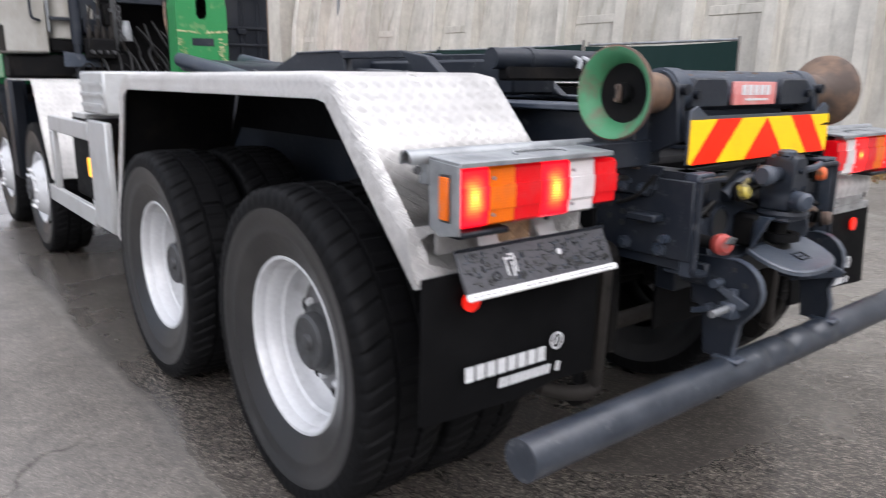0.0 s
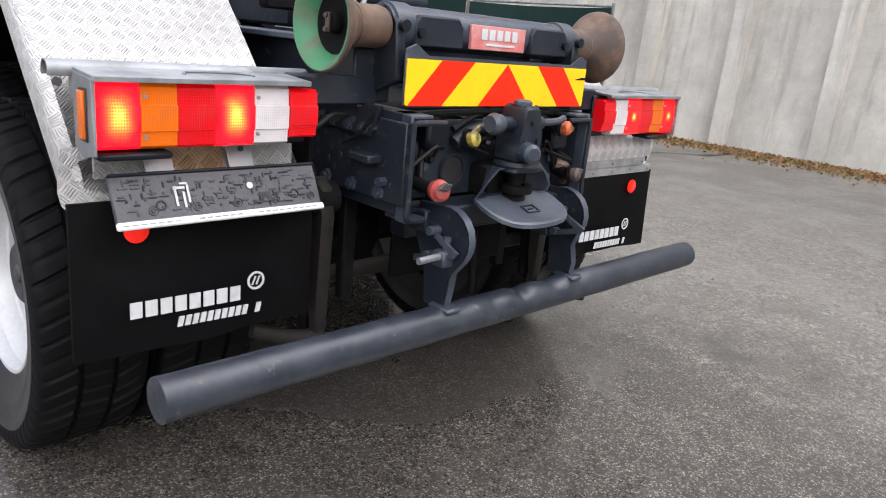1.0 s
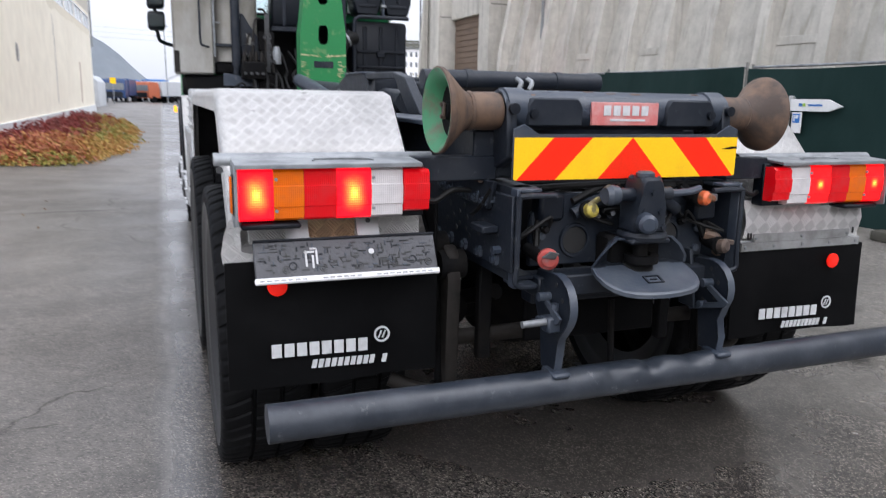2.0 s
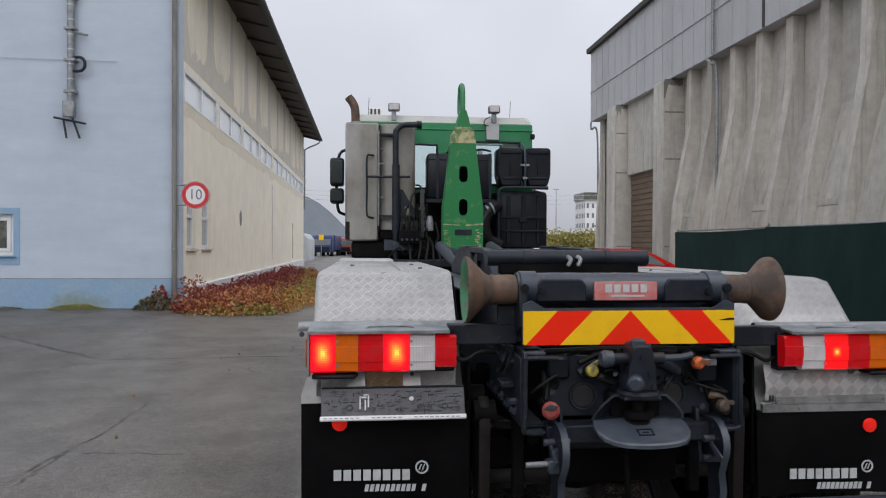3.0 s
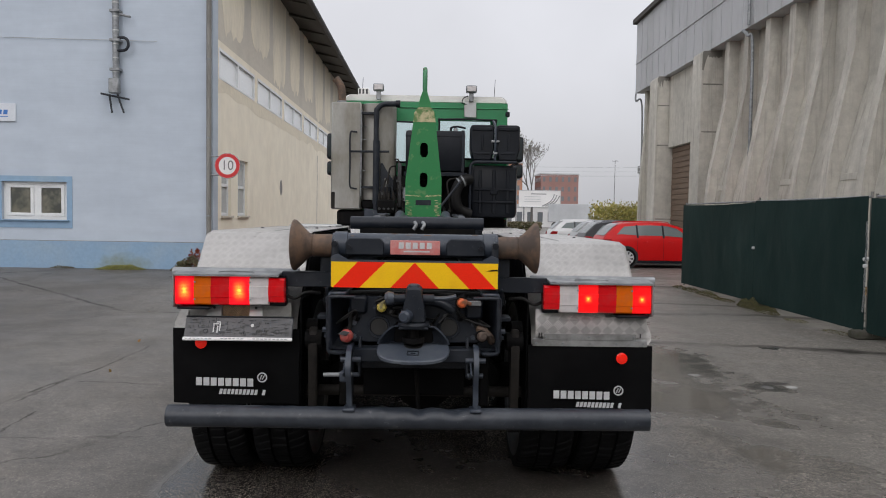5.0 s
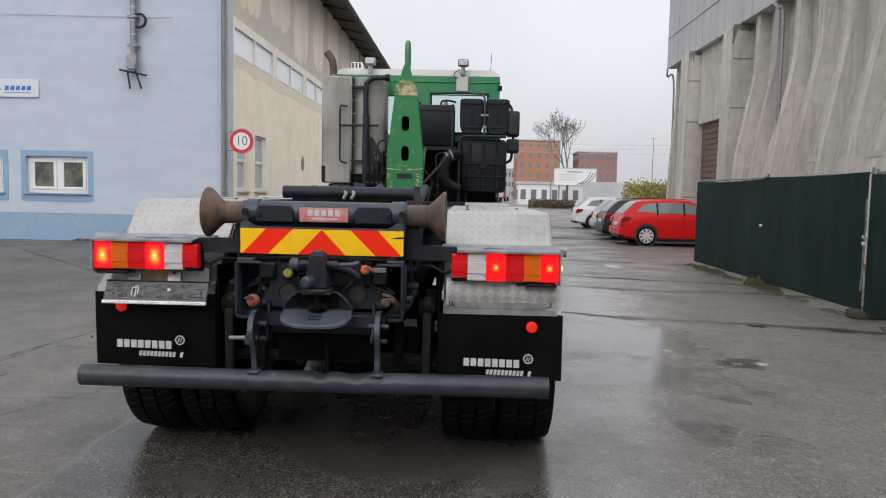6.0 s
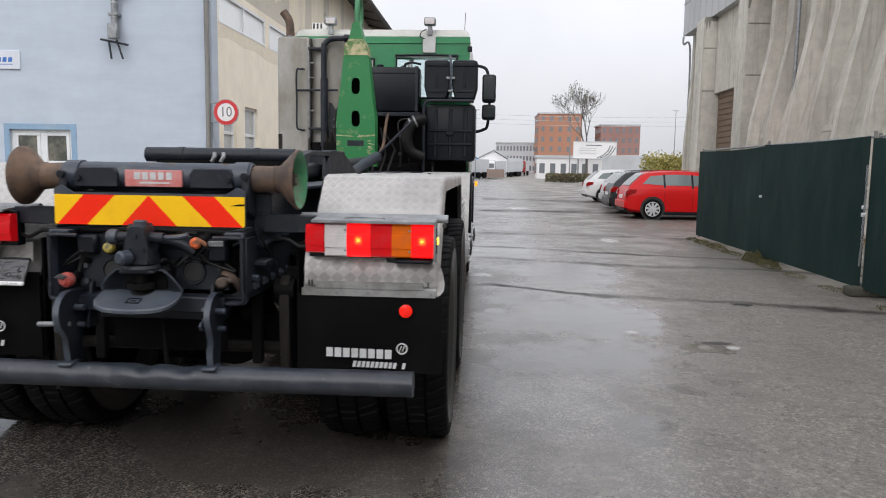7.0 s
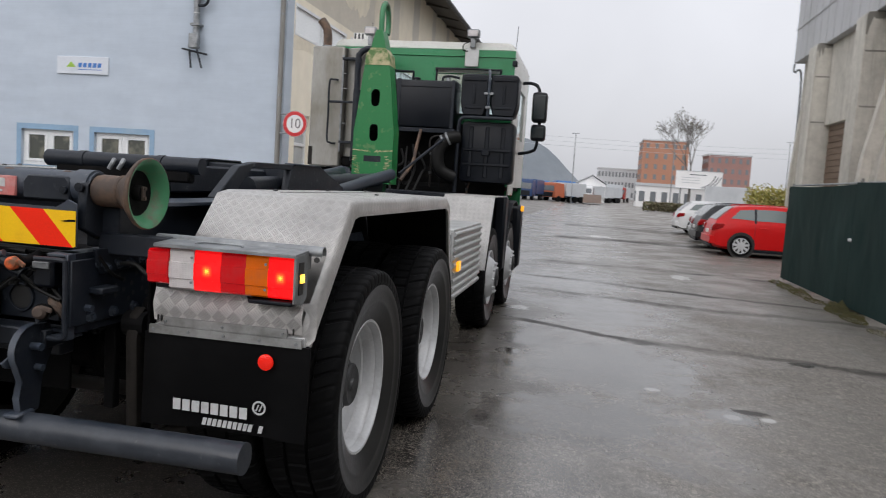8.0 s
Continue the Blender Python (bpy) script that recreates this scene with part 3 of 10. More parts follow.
    seam4 = math_node(nt, "MULTIPLY", joint(math_node(nt, "ADD", math_node(nt, "MULTIPLY", X, 0.28), math_node(nt, "SUBTRACT", Y, 11.15)), 0.13), lane_side)
    seam5 = math_node(nt, "MULTIPLY", joint(math_node(nt, "ADD", math_node(nt, "MULTIPLY", X, 0.08), math_node(nt, "SUBTRACT", Y, 13.8)), 0.22), math_node(nt, "MULTIPLY", lane_side, broken))
    seam6 = math_node(nt, "MULTIPLY", joint(math_node(nt, "ADD", math_node(nt, "MULTIPLY", X, 0.06), math_node(nt, "SUBTRACT", Y, 22.9)), 0.55), lane_side)
    seam7 = math_node(nt, "MULTIPLY", joint(math_node(nt, "ADD", math_node(nt, "MULTIPLY", X, 0.3), math_node(nt, "SUBTRACT", Y, 33.0)), 0.8), math_node(nt, "MULTIPLY", lane_side, broken))
    seam2 = math_node(nt, "MULTIPLY", seam2, ramp(nt, Y, 1.0, 0.0, 3.2, 6.0))
    fray = math_node(nt, "MULTIPLY", math_node(nt, "SUBTRACT", noise_at(nt, co, 3.0, 5.0, 0.65), 0.5), 0.22)

    def crack(x0, y0, x1, y1, half, dark):
        """A thin frayed crack from one spot of the yard to another."""
        run = math.hypot(x1 - x0, y1 - y0)
        ex, ey = (x1 - x0) / run, (y1 - y0) / run
        rx, ry = math_node(nt, "SUBTRACT", X, x0), math_node(nt, "SUBTRACT", Y, y0)
        along = math_node(nt, "ADD", math_node(nt, "MULTIPLY", rx, ex), math_node(nt, "MULTIPLY", ry, ey))
        off = math_node(nt, "ADD", math_node(nt, "SUBTRACT", math_node(nt, "MULTIPLY", rx, ey), math_node(nt, "MULTIPLY", ry, ex)), fray)
        ends = math_node(nt, "MULTIPLY", ramp(nt, math_node(nt, "DIVIDE", along, run), 0, dark, 0.0, 0.06), ramp(nt, math_node(nt, "DIVIDE", along, run), 1, 0, 0.94, 1.0))
        return math_node(nt, "MULTIPLY", math_node(nt, "MULTIPLY", ramp(nt, math_node(nt, "ABSOLUTE", off), 1, 0, half * 0.3, half), ends), broken)
    yard_cracks = [crack(-9.6, 12.35, -4.6, 7.6, 0.05, 0.8), crack(-4.7, 7.62, -2.0, 7.85, 0.04, 0.7), crack(-3.22, 2.98, -2.4, 2.88, 0.018, 0.6), crack(-3.3, 1.2, -1.9, 1.3, 0.014, 0.6),
                   crack(-3.02, 1.95, -3.0, 1.2, 0.014, 0.7), crack(-11.0, 11.0, -8.3, 14.2, 0.06, 0.8), crack(-3.35, 2.2, -3.32, 3.1, 0.03, 1.0)]
    for q in yard_cracks:
        line = math_node(nt, "MAXIMUM", line, q)
    for q in (seam, seam2, seam3, seam4, seam5, seam6, seam7):
        line = math_node(nt, "MAXIMUM", line, q)
    col = mixed(nt, math_node(nt, "MULTIPLY", dusty, 0.28), col, (0.27, 0.25, 0.22))
    col = mixed(nt, math_node(nt, "MULTIPLY", line, 0.85), col, (0.013, 0.012, 0.011))
    # worn paint marks, and oil-dark stains
    def blot(spots, rough_edge):
        m_ = None
        for px, py, sx, sy in spots:
            dx = math_node(nt, "MULTIPLY", math_node(nt, "SUBTRACT", X, px), sx)
            dy = math_node(nt, "MULTIPLY", math_node(nt, "SUBTRACT", Y, py), sy)
            dd = math_node(nt, "ADD", math_node(nt, "ADD", math_node(nt, "MULTIPLY", dx, dx), math_node(nt, "MULTIPLY", dy, dy)), rough_edge)
            q = ramp(nt, dd, 1, 0, 0.5, 1.0)
            m_ = q if m_ is None else math_node(nt, "MAXIMUM", m_, q)
        return m_
    edge = math_node(nt, "MULTIPLY", math_node(nt, "SUBTRACT", noise_at(nt, co, 5.0, 5.0), 0.5), 3.4)
    white = blot(((1.42, 7.05, 7.0, 5.0), (3.36, 3.05, 11.0, 14.0), (3.6, 3.06, 15.0, 16.0), (4.05, 12.5, 5.0, 2.2), (2.83, 3.56, 14.0, 14.0), (2.5, 24.4, 2.0, 1.2)), edge)
    stain = blot(((3.5, 3.2, 7.0, 12.0), (-4.5, 2.4, 5.0, 12.0)), edge)
    col = mixed(nt, math_node(nt, "MULTIPLY", white, 0.7), col, (0.55, 0.55, 0.54))
    col = mixed(nt, math_node(nt, "MULTIPLY", stain, 0.8), col, (0.018, 0.016, 0.015))
    line = math_node(nt, "MAXIMUM", line, math_node(nt, "MULTIPLY", stain, 0.7))
    # a damp film all over, puddles in the hollows
    film = ramp(nt, noise_at(nt, co, 0.55, 5.0, 0.62), 0, 1, 0.4, 0.6)
    pool = math_node(nt, "MULTIPLY", math_node(nt, "MULTIPLY", ramp(nt, noise_at(nt, co, 0.8, 4.0, 0.55), 0, 1, 0.62, 0.72), math_node(nt, "SUBTRACT", 1.0, side)), ramp(nt, X, 1, 0, 3.2, 3.9))
    ragged = math_node(nt, "MULTIPLY", math_node(nt, "SUBTRACT", noise_at(nt, co, 4.0, 5.0), 0.5), 0.9)
    for px, py, sx, sy, full in ((2.4, 1.0, 5.0, 3.6, 1.0), (1.6, 2.36, 9.0, 6.0, 1.0), (1.56, 4.45, 8.0, 6.0, 1.0), (2.3, 2.6, 1.3, 1.4, 0.92), (2.6, 4.2, 1.2, 0.8, 0.88), (2.7, 7.6, 1.1, 0.6, 0.65), (2.0, 10.6, 0.9, 0.5, 0.6), (4.4, 5.2, 6.0, 7.0, 1.0), (1.78, 2.4, 3.4, 3.4, 0.7), (3.35, 3.05, 4.0, 4.5, 1.0), (1.7, 5.2, 3.2, 2.2, 0.6)):
        dx = math_node(nt, "MULTIPLY", math_node(nt, "SUBTRACT", X, px), sx)
        dy = math_node(nt, "MULTIPLY", math_node(nt, "SUBTRACT", Y, py), sy)
        dd = math_node(nt, "ADD", math_node(nt, "MULTIPLY", dx, dx), math_node(nt, "MULTIPLY", dy, dy))
        pool = math_node(nt, "MAXIMUM", pool, ramp(nt, math_node(nt, "ADD", dd, math_node(nt, "MULTIPLY", ragged, 3.2)), full, 0, 0.2, 1.1))
    col = mixed(nt, math_node(nt, "MULTIPLY", pool, 0.55), col, (0.02, 0.018, 0.016))
    nt.links.new(col, b.inputs["Base Color"])
    lane = ramp(nt, math_node(nt, "ADD", X, math_node(nt, "MULTIPLY", math_node(nt, "SUBTRACT", patch2, 0.5), 4.0)), 1, 0, 2.6, 4.4)
    dampness = math_node(nt, "MAXIMUM", math_node(nt, "MULTIPLY", film, 0.55), math_node(nt, "MULTIPLY", lane, math_node(nt, "ADD", math_node(nt, "MULTIPLY", film, 0.4), 0.6)))
    dampness = math_node(nt, "MULTIPLY", dampness, math_node(nt, "SUBTRACT", 1.0, math_node(nt, "MULTIPLY", side, 0.65)))
    r = node(nt, "Mix", {0: dampness, 2: 0.55, 3: 0.18}).outputs[0]
    r = node(nt, "Mix", {0: pool, 2: r, 3: 0.085}).outputs[0]
    r = node(nt, "Mix", {0: math_node(nt, "MULTIPLY", line, 0.8), 2: r, 3: 0.6}).outputs[0]
    nt.links.new(r, b.inputs["Roughness"])
    nt.links.new(math_node(nt, "MULTIPLY", math_node(nt, "MAXIMUM", ramp(nt, dampness, 0.16, 1.0, 0.2, 0.9), pool), math_node(nt, "SUBTRACT", 1.0, math_node(nt, "MULTIPLY", line, 0.85))), b.inputs["Specular IOR Level"])
    h = math_node(nt, "ADD", math_node(nt, "MULTIPLY", chip, 0.6), math_node(nt, "MULTIPLY", grit, 0.5))
    h = math_node(nt, "SUBTRACT", h, math_node(nt, "MULTIPLY", line, 2.0))
    h = math_node(nt, "MULTIPLY", h, math_node(nt, "SUBTRACT", 1.0, math_node(nt, "MAXIMUM", math_node(nt, "MULTIPLY", pool, 0.97), math_node(nt, "MULTIPLY", dampness, 0.68))))
    nt.links.new(node(nt, "Bump", {"Strength": 0.24, "Distance": 0.0022, "Height": h}).outputs[0], b.inputs["Normal"])
    return m


road_mat = asphalt()


def leaf_mat(name, tones):
    m, nt, b = shader(name)
    rnd = node(nt, "NewGeometry").outputs["Random Per Island"]
    cr = nt.nodes.new("ShaderNodeValToRGB")
    cr.color_ramp.elements[0].color = (*tones[0], 1)
    cr.color_ramp.elements[1].color = (*tones[-1], 1)
    for i, t in enumerate(tones[1:-1], 1):
        e = cr.color_ramp.elements.new(i / (len(tones) - 1))
        e.color = (*t, 1)
    nt.links.new(rnd, cr.inputs[0])
    nt.links.new(cr.outputs[0], b.inputs["Base Color"])
    b.inputs["Roughness"].default_value = 0.55
    return m


leaf_red = leaf_mat("autumn_red_leaves", [(0.2, 0.025, 0.02), (0.3, 0.06, 0.03), (0.14, 0.03, 0.025), (0.34, 0.13, 0.04)])
leaf_gold = leaf_mat("autumn_gold_leaves", [(0.44, 0.26, 0.06), (0.4, 0.29, 0.07), (0.34, 0.16, 0.05), (0.42, 0.2, 0.05)])
leaf_orange = leaf_mat("autumn_orange_leaves", [(0.38, 0.13, 0.05), (0.3, 0.07, 0.04), (0.42, 0.22, 0.06), (0.26, 0.05, 0.035)])
leaf_yellow = leaf_mat("yellow_green_leaves", [(0.3, 0.27, 0.05), (0.24, 0.24, 0.06), (0.34, 0.26, 0.06), (0.16, 0.18, 0.05)])
leaf_green = leaf_mat("weed_leaves", [(0.05, 0.075, 0.022), (0.1, 0.09, 0.04), (0.14, 0.11, 0.06), (0.07, 0.055, 0.03)])
leaf_moss = leaf_mat("mossy_grass", [(0.05, 0.06, 0.018), (0.09, 0.085, 0.025), (0.13, 0.115, 0.035), (0.06, 0.05, 0.025)])
leaf_weed = leaf_mat("weedy_grass", [(0.2, 0.21, 0.05), (0.3, 0.28, 0.06), (0.14, 0.16, 0.05), (0.1, 0.09, 0.04)])
leaf_litter = leaf_mat("fallen_leaves", [(0.26, 0.1, 0.035), (0.3, 0.19, 0.06), (0.17, 0.075, 0.035), (0.12, 0.13, 0.04)])
rim_dirty = surface("brake_dust_grey", (0.16, 0.16, 0.165), (0.08, 0.078, 0.076), (0.5, 0.7), metal=0.2, grain=50, stain=10, bump=0.2)
link_rust = surface("dirty_brown_steel", (0.0155, 0.0132, 0.0113), (0.008, 0.0072, 0.0067), (0.6, 0.85), grain=55, stain=9, bump=0.5, spec=0.3)
# paler glass for far windows, with haze put into its tone
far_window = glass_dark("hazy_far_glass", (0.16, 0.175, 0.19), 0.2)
grime_grey = surface("grimy_grey_metal", (0.06, 0.062, 0.065), (0.025, 0.024, 0.023), (0.4, 0.7), metal=0.3, grain=60, stain=12, bump=0.4)


def clear_glass():
    m, nt, b = shader("clear_window_glass")
    b.inputs["Base Color"].default_value = (0.82, 0.9, 0.9, 1)
    b.inputs["Transmission Weight"].default_value = 1.0
    b.inputs["Roughness"].default_value = 0.02
    b.inputs["IOR"].default_value = 1.1
    return m


clear_pane = clear_glass()

# ---------------------------------------------------------------- mesh helpers
def face_metres(bm):
    """Lays out each face in its own metres, u level and v up the face."""
    lay = bm.loops.layers.uv.verify()
    for f in bm.faces:
        n = f.normal
        u = Vector((0, 0, 1)).cross(n)
        u = u.normalized() if u.length > 0.2 else Vector((1, 0, 0))
        v = n.cross(u)
        for lp in f.loops:
            lp[lay].uv = (lp.vert.co.dot(u), lp.vert.co.dot(v))


def mesh_of(name, bm, mat, smooth=True):
    bmesh.ops.recalc_face_normals(bm, faces=bm.faces)
    bm.normal_update()
    face_metres(bm)
    if smooth:
        for f in bm.faces:
            f.smooth = True
        for e in bm.edges:
            if len(e.link_faces) == 2 and e.calc_face_angle(0) > radians(38):
                e.smooth = False
    me = bpy.data.meshes.new(name)
    bm.to_mesh(me)
    bm.free()
    for m in (mat if isinstance(mat, (list, tuple)) else [mat]):
        me.materials.append(m)
    return me


def part(name, bm, mat, parent=None, label="", at=None, smooth=True):
    """One mesh object under a thing or a part. at: the part's own origin, in which bm is drawn."""
    me = bm if isinstance(bm, bpy.types.Mesh) else mesh_of(name, bm, mat, smooth)
    ob = new(name, me)
    if at is not None:
        ob.location = at
    if parent is not None:
        ob.parent = parent
    if label:
        ob["label"] = label
    return ob


def thing(name, label, category, at=(0, 0, 0), group="", kind="", parent=None):
    ob = new(name)
    ob.location = at
    ob.empty_display_size = 0.2
    if parent is not None:
        ob.parent = parent
        if label:
            ob["label"] = label
        return ob
    return tagged(ob, label, category, group, kind)


def solid(name, bm, mat, label, category, group="", kind="", at=None):
    return tagged(part(name, bm, mat, None, "", at), label, category, group, kind)


def box(bm, x0, x1, y0, y1, z0, z1, bevel=0.0, m=None, seg=1):
    vs = [bm.verts.new(p) for p in ((x0, y0, z0), (x1, y0, z0), (x1, y1, z0), (x0, y1, z0), (x0, y0, z1), (x1, y0, z1), (x1, y1, z1), (x0, y1, z1))]
    fs = [bm.faces.new([vs[i] for i in q]) for q in ((3, 2, 1, 0), (4, 5, 6, 7), (0, 1, 5, 4), (1, 2, 6, 5), (2, 3, 7, 6), (3, 0, 4, 7))]
    if bevel > 0:
        es = list({e for f in fs for e in f.edges})
        r = bmesh.ops.bevel(bm, geom=es, offset=bevel, segments=seg, affect="EDGES", profile=0.5)
        vs = list({v for f in r["faces"] for v in f.verts} | {v for v in vs if v.is_valid})
    if m is not None:
        for v in vs:
            v.co = m @ v.co
    return bm


def B(*a, **k):
    return box(bmesh.new(), *a, **k)


def rod(bm, a, b, r, r2=None, seg=16, cap=True):
    """A round bar from a to b."""
    a, b = Vector(a), Vector(b)
    d = (b - a).normalized()
    u = d.orthogonal().normalized()
    v = d.cross(u)
    r2 = r if r2 is None else r2
    rings = []
    for p, q in ((a, r), (b, r2)):
        rings.append([bm.verts.new(p + (u * math.cos(2 * math.pi * i / seg) + v * math.sin(2 * math.pi * i / seg)) * q) for i in range(seg)])
    for i in range(seg):
        bm.faces.new((rings[0][i], rings[0][(i + 1) % seg], rings[1][(i + 1) % seg], rings[1][i]))
    if cap:
        bm.faces.new(rings[0][::-1])
        bm.faces.new(rings[1])
    return bm


def R(*a, **k):
    return rod(bmesh.new(), *a, **k)


def lathe(bm, profile, origin, axis, seg=32, closed=False):
    """Turns (along, radius) pairs about an axis."""
    o, d = Vector(origin), Vector(axis).normalized()
    u = d.orthogonal().normalized()
    v = d.cross(u)
    rings = []
    for al, ra in profile:
        if ra < 1e-5:
            rings.append([bm.verts.new(o + d * al)])
        else:
            rings.append([bm.verts.new(o + d * al + (u * math.cos(2 * math.pi * i / seg) + v * math.sin(2 * math.pi * i / seg)) * ra) for i in range(seg)])
    pairs = list(zip(rings, rings[1:]))
    if closed:
        pairs.append((rings[-1], rings[0]))
    for p, q in pairs:
        for i in range(seg):
            j = (i + 1) % seg
            if len(p) == 1 and len(q) == 1:
                continue
            if len(p) == 1:
                bm.faces.new((p[0], q[j], q[i]))
            elif len(q) == 1:
                bm.faces.new((p[i], p[j], q[0]))
            else:
                bm.faces.new((p[i], p[j], q[j], q[i]))
    return bm


def sweep(bm, pts, r, seg=10, cap=True, steps=6):
    """A round tube along a smooth line through pts."""
    P = [Vector(p) for p in pts]
    line = []
    for i in range(len(P) - 1):
        p0, p1, p2, p3 = P[max(i - 1, 0)], P[i], P[i + 1], P[min(i + 2, len(P) - 1)]
        for k in range(steps):
            t = k / steps
            line.append(0.5 * ((2 * p1) + (p2 - p0) * t + (2 * p0 - 5 * p1 + 4 * p2 - p3) * t * t + (3 * p1 - p0 - 3 * p2 + p3) * t ** 3))
    line.append(P[-1])
    u = None
    rings = []
    for i, p in enumerate(line):
        d = (line[min(i + 1, len(line) - 1)] - line[max(i - 1, 0)]).normalized()
        u = d.orthogonal().normalized() if u is None else (u - d * u.dot(d)).normalized()
        v = d.cross(u)
        rings.append([bm.verts.new(p + (u * math.cos(2 * math.pi * k / seg) + v * math.sin(2 * math.pi * k / seg)) * r) for k in range(seg)])
    for a, b in zip(rings, rings[1:]):
        for k in range(seg):
            bm.faces.new((a[k], a[(k + 1) % seg], b[(k + 1) % seg], b[k]))
    if cap:
        bm.faces.new(rings[0][::-1])
        bm.faces.new(rings[-1])
    return bm


def S(*a, **k):
    return sweep(bmesh.new(), *a, **k)


def prism(bm, pts, axis, lo, hi, bevel=0.0):
    """Extrudes a polygon. axis 'x': pts are (y, z); 'y': (x, z); 'z': (x, y)."""
    def at(p, w):
        return {"x": (w, p[0], p[1]), "y": (p[0], w, p[1]), "z": (p[0], p[1], w)}[axis]
    a = [bm.verts.new(at(p, lo)) for p in pts]
    b = [bm.verts.new(at(p, hi)) for p in pts]
    fs = [bm.faces.new(a[::-1]), bm.faces.new(b)]
    n = len(pts)
    for i in range(n):
        fs.append(bm.faces.new((a[i], a[(i + 1) % n], b[(i + 1) % n], b[i])))
    if bevel > 0:
        bmesh.ops.bevel(bm, geom=list({e for f in fs for e in f.edges}), offset=bevel, segments=1, affect="EDGES", profile=0.5)
    return bm


def P(*a, **k):
    return prism(bmesh.new(), *a, **k)


def sheet(bm, line, x0, x1, thick, axis="x"):
    """A bent plate: a line of (y, z) points with a thickness, from x0 to x1."""
    L = [Vector((0, *p)) for p in line]
    off = []
    for i, p in enumerate(L):
        d0 = (p - L[i - 1]).normalized() if i else (L[1] - p).normalized()
        d1 = (L[i + 1] - p).normalized() if i < len(L) - 1 else d0
        n0, n1 = Vector((0, -d0.z, d0.y)), Vector((0, -d1.z, d1.y))
        n = (n0 + n1).normalized()
        off.append(p + n * thick / max(0.4, n.dot(n0)))
    for i in range(len(L) - 1):
        q = [L[i], L[i + 1], off[i + 1], off[i]]
        prism(bm, [(v.y, v.z) for v in q], "x", x0, x1)
    bmesh.ops.remove_doubles(bm, verts=bm.verts, dist=1e-5)
    return bm


def wall_with_openings(bm, axis, w0, w1, u0, u1, z0, z1, holes):
    """One skin with real openings. axis 'y': the wall runs along x; 'x': along y. holes: (u0, u1, z0, z1)."""
    us = sorted({u0, u1} | {h[i] for h in holes for i in (0, 1)})
    zs = sorted({z0, z1} | {h[i] for h in holes for i in (2, 3)})
    verts = {}

    def at(i, k, w):
        if (i, k, w) not in verts:
            u, z, d = us[i], zs[k], (w0, w1)[w]
            verts[i, k, w] = bm.verts.new((u, d, z) if axis == "y" else (d, u, z))
        return verts[i, k, w]

    def full(i, k):
        if not (0 <= i < len(us) - 1 and 0 <= k < len(zs) - 1):
            return False
        um, zm = (us[i] + us[i + 1]) / 2, (zs[k] + zs[k + 1]) / 2
        return not any(h[0] < um < h[1] and h[2] < zm < h[3] for h in holes)
    for i in range(len(us) - 1):
        for k in range(len(zs) - 1):
            if not full(i, k):
                continue
            for w in (0, 1):
                bm.faces.new([at(a, b, w) for a, b in ((i, k), (i + 1, k), (i + 1, k + 1), (i, k + 1))])
            for di, dk, p, q in ((-1, 0, (i, k), (i, k + 1)), (1, 0, (i + 1, k), (i + 1, k + 1)), (0, -1, (i, k), (i + 1, k)), (0, 1, (i, k + 1), (i + 1, k + 1))):
                if not full(i + di, k + dk):
                    bm.faces.new((at(*p, 0), at(*q, 0), at(*q, 1), at(*p, 1)))
    return bm

# ---------------------------------------------------------------- ground
def rise(x, y):
    """The yard is level round the lorry and climbs a little to the blue building."""
    a = min(1, max(0, (y - 6.0) / 8.0)) * min(1, max(0, (-x - 1.5) / 4.0))
    return 0.16 * a * a * (3 - 2 * a)


def build_ground():
    xs = sorted({-3000, -1200, -500, -200, -100, -60, -40, -30} | {round(-25 + i * 1.0, 2) for i in range(51)} | {30, 40, 60, 100, 200, 500, 1200, 3000})
    ys = sorted({-3000, -1200, -500, -200, -80, -40, -25} | {round(-18 + i * 1.0, 2) for i in range(70)} | {60, 75, 100, 140, 200, 350, 600, 1200, 3000})
    bm = bmesh.new()
    g = [[bm.verts.new((x, y, rise(x, y) + 0.006 * noise.noise(Vector((x * 0.6, y * 0.6, 0))))) for x in xs] for y in ys]
    for j in range(len(ys) - 1):
        for i in range(len(xs) - 1):
            bm.faces.new((g[j][i], g[j][i + 1], g[j + 1][i + 1], g[j + 1][i]))
    solid("ground", bm, road_mat, "wet grey asphalt yard with cracks and puddles", "ground", kind="structure")


build_ground()


# ---------------------------------------------------------------- lorry: wheels and running gear
lorry = thing("hook_lift_lorry", "green four-axle hook-lift lorry with lit tail lamps on wet asphalt", "lorry")

AXLES_REAR = (0.81, 2.21)
AXLES_FRONT = (5.55, 7.25)
WHEEL_R = 0.545


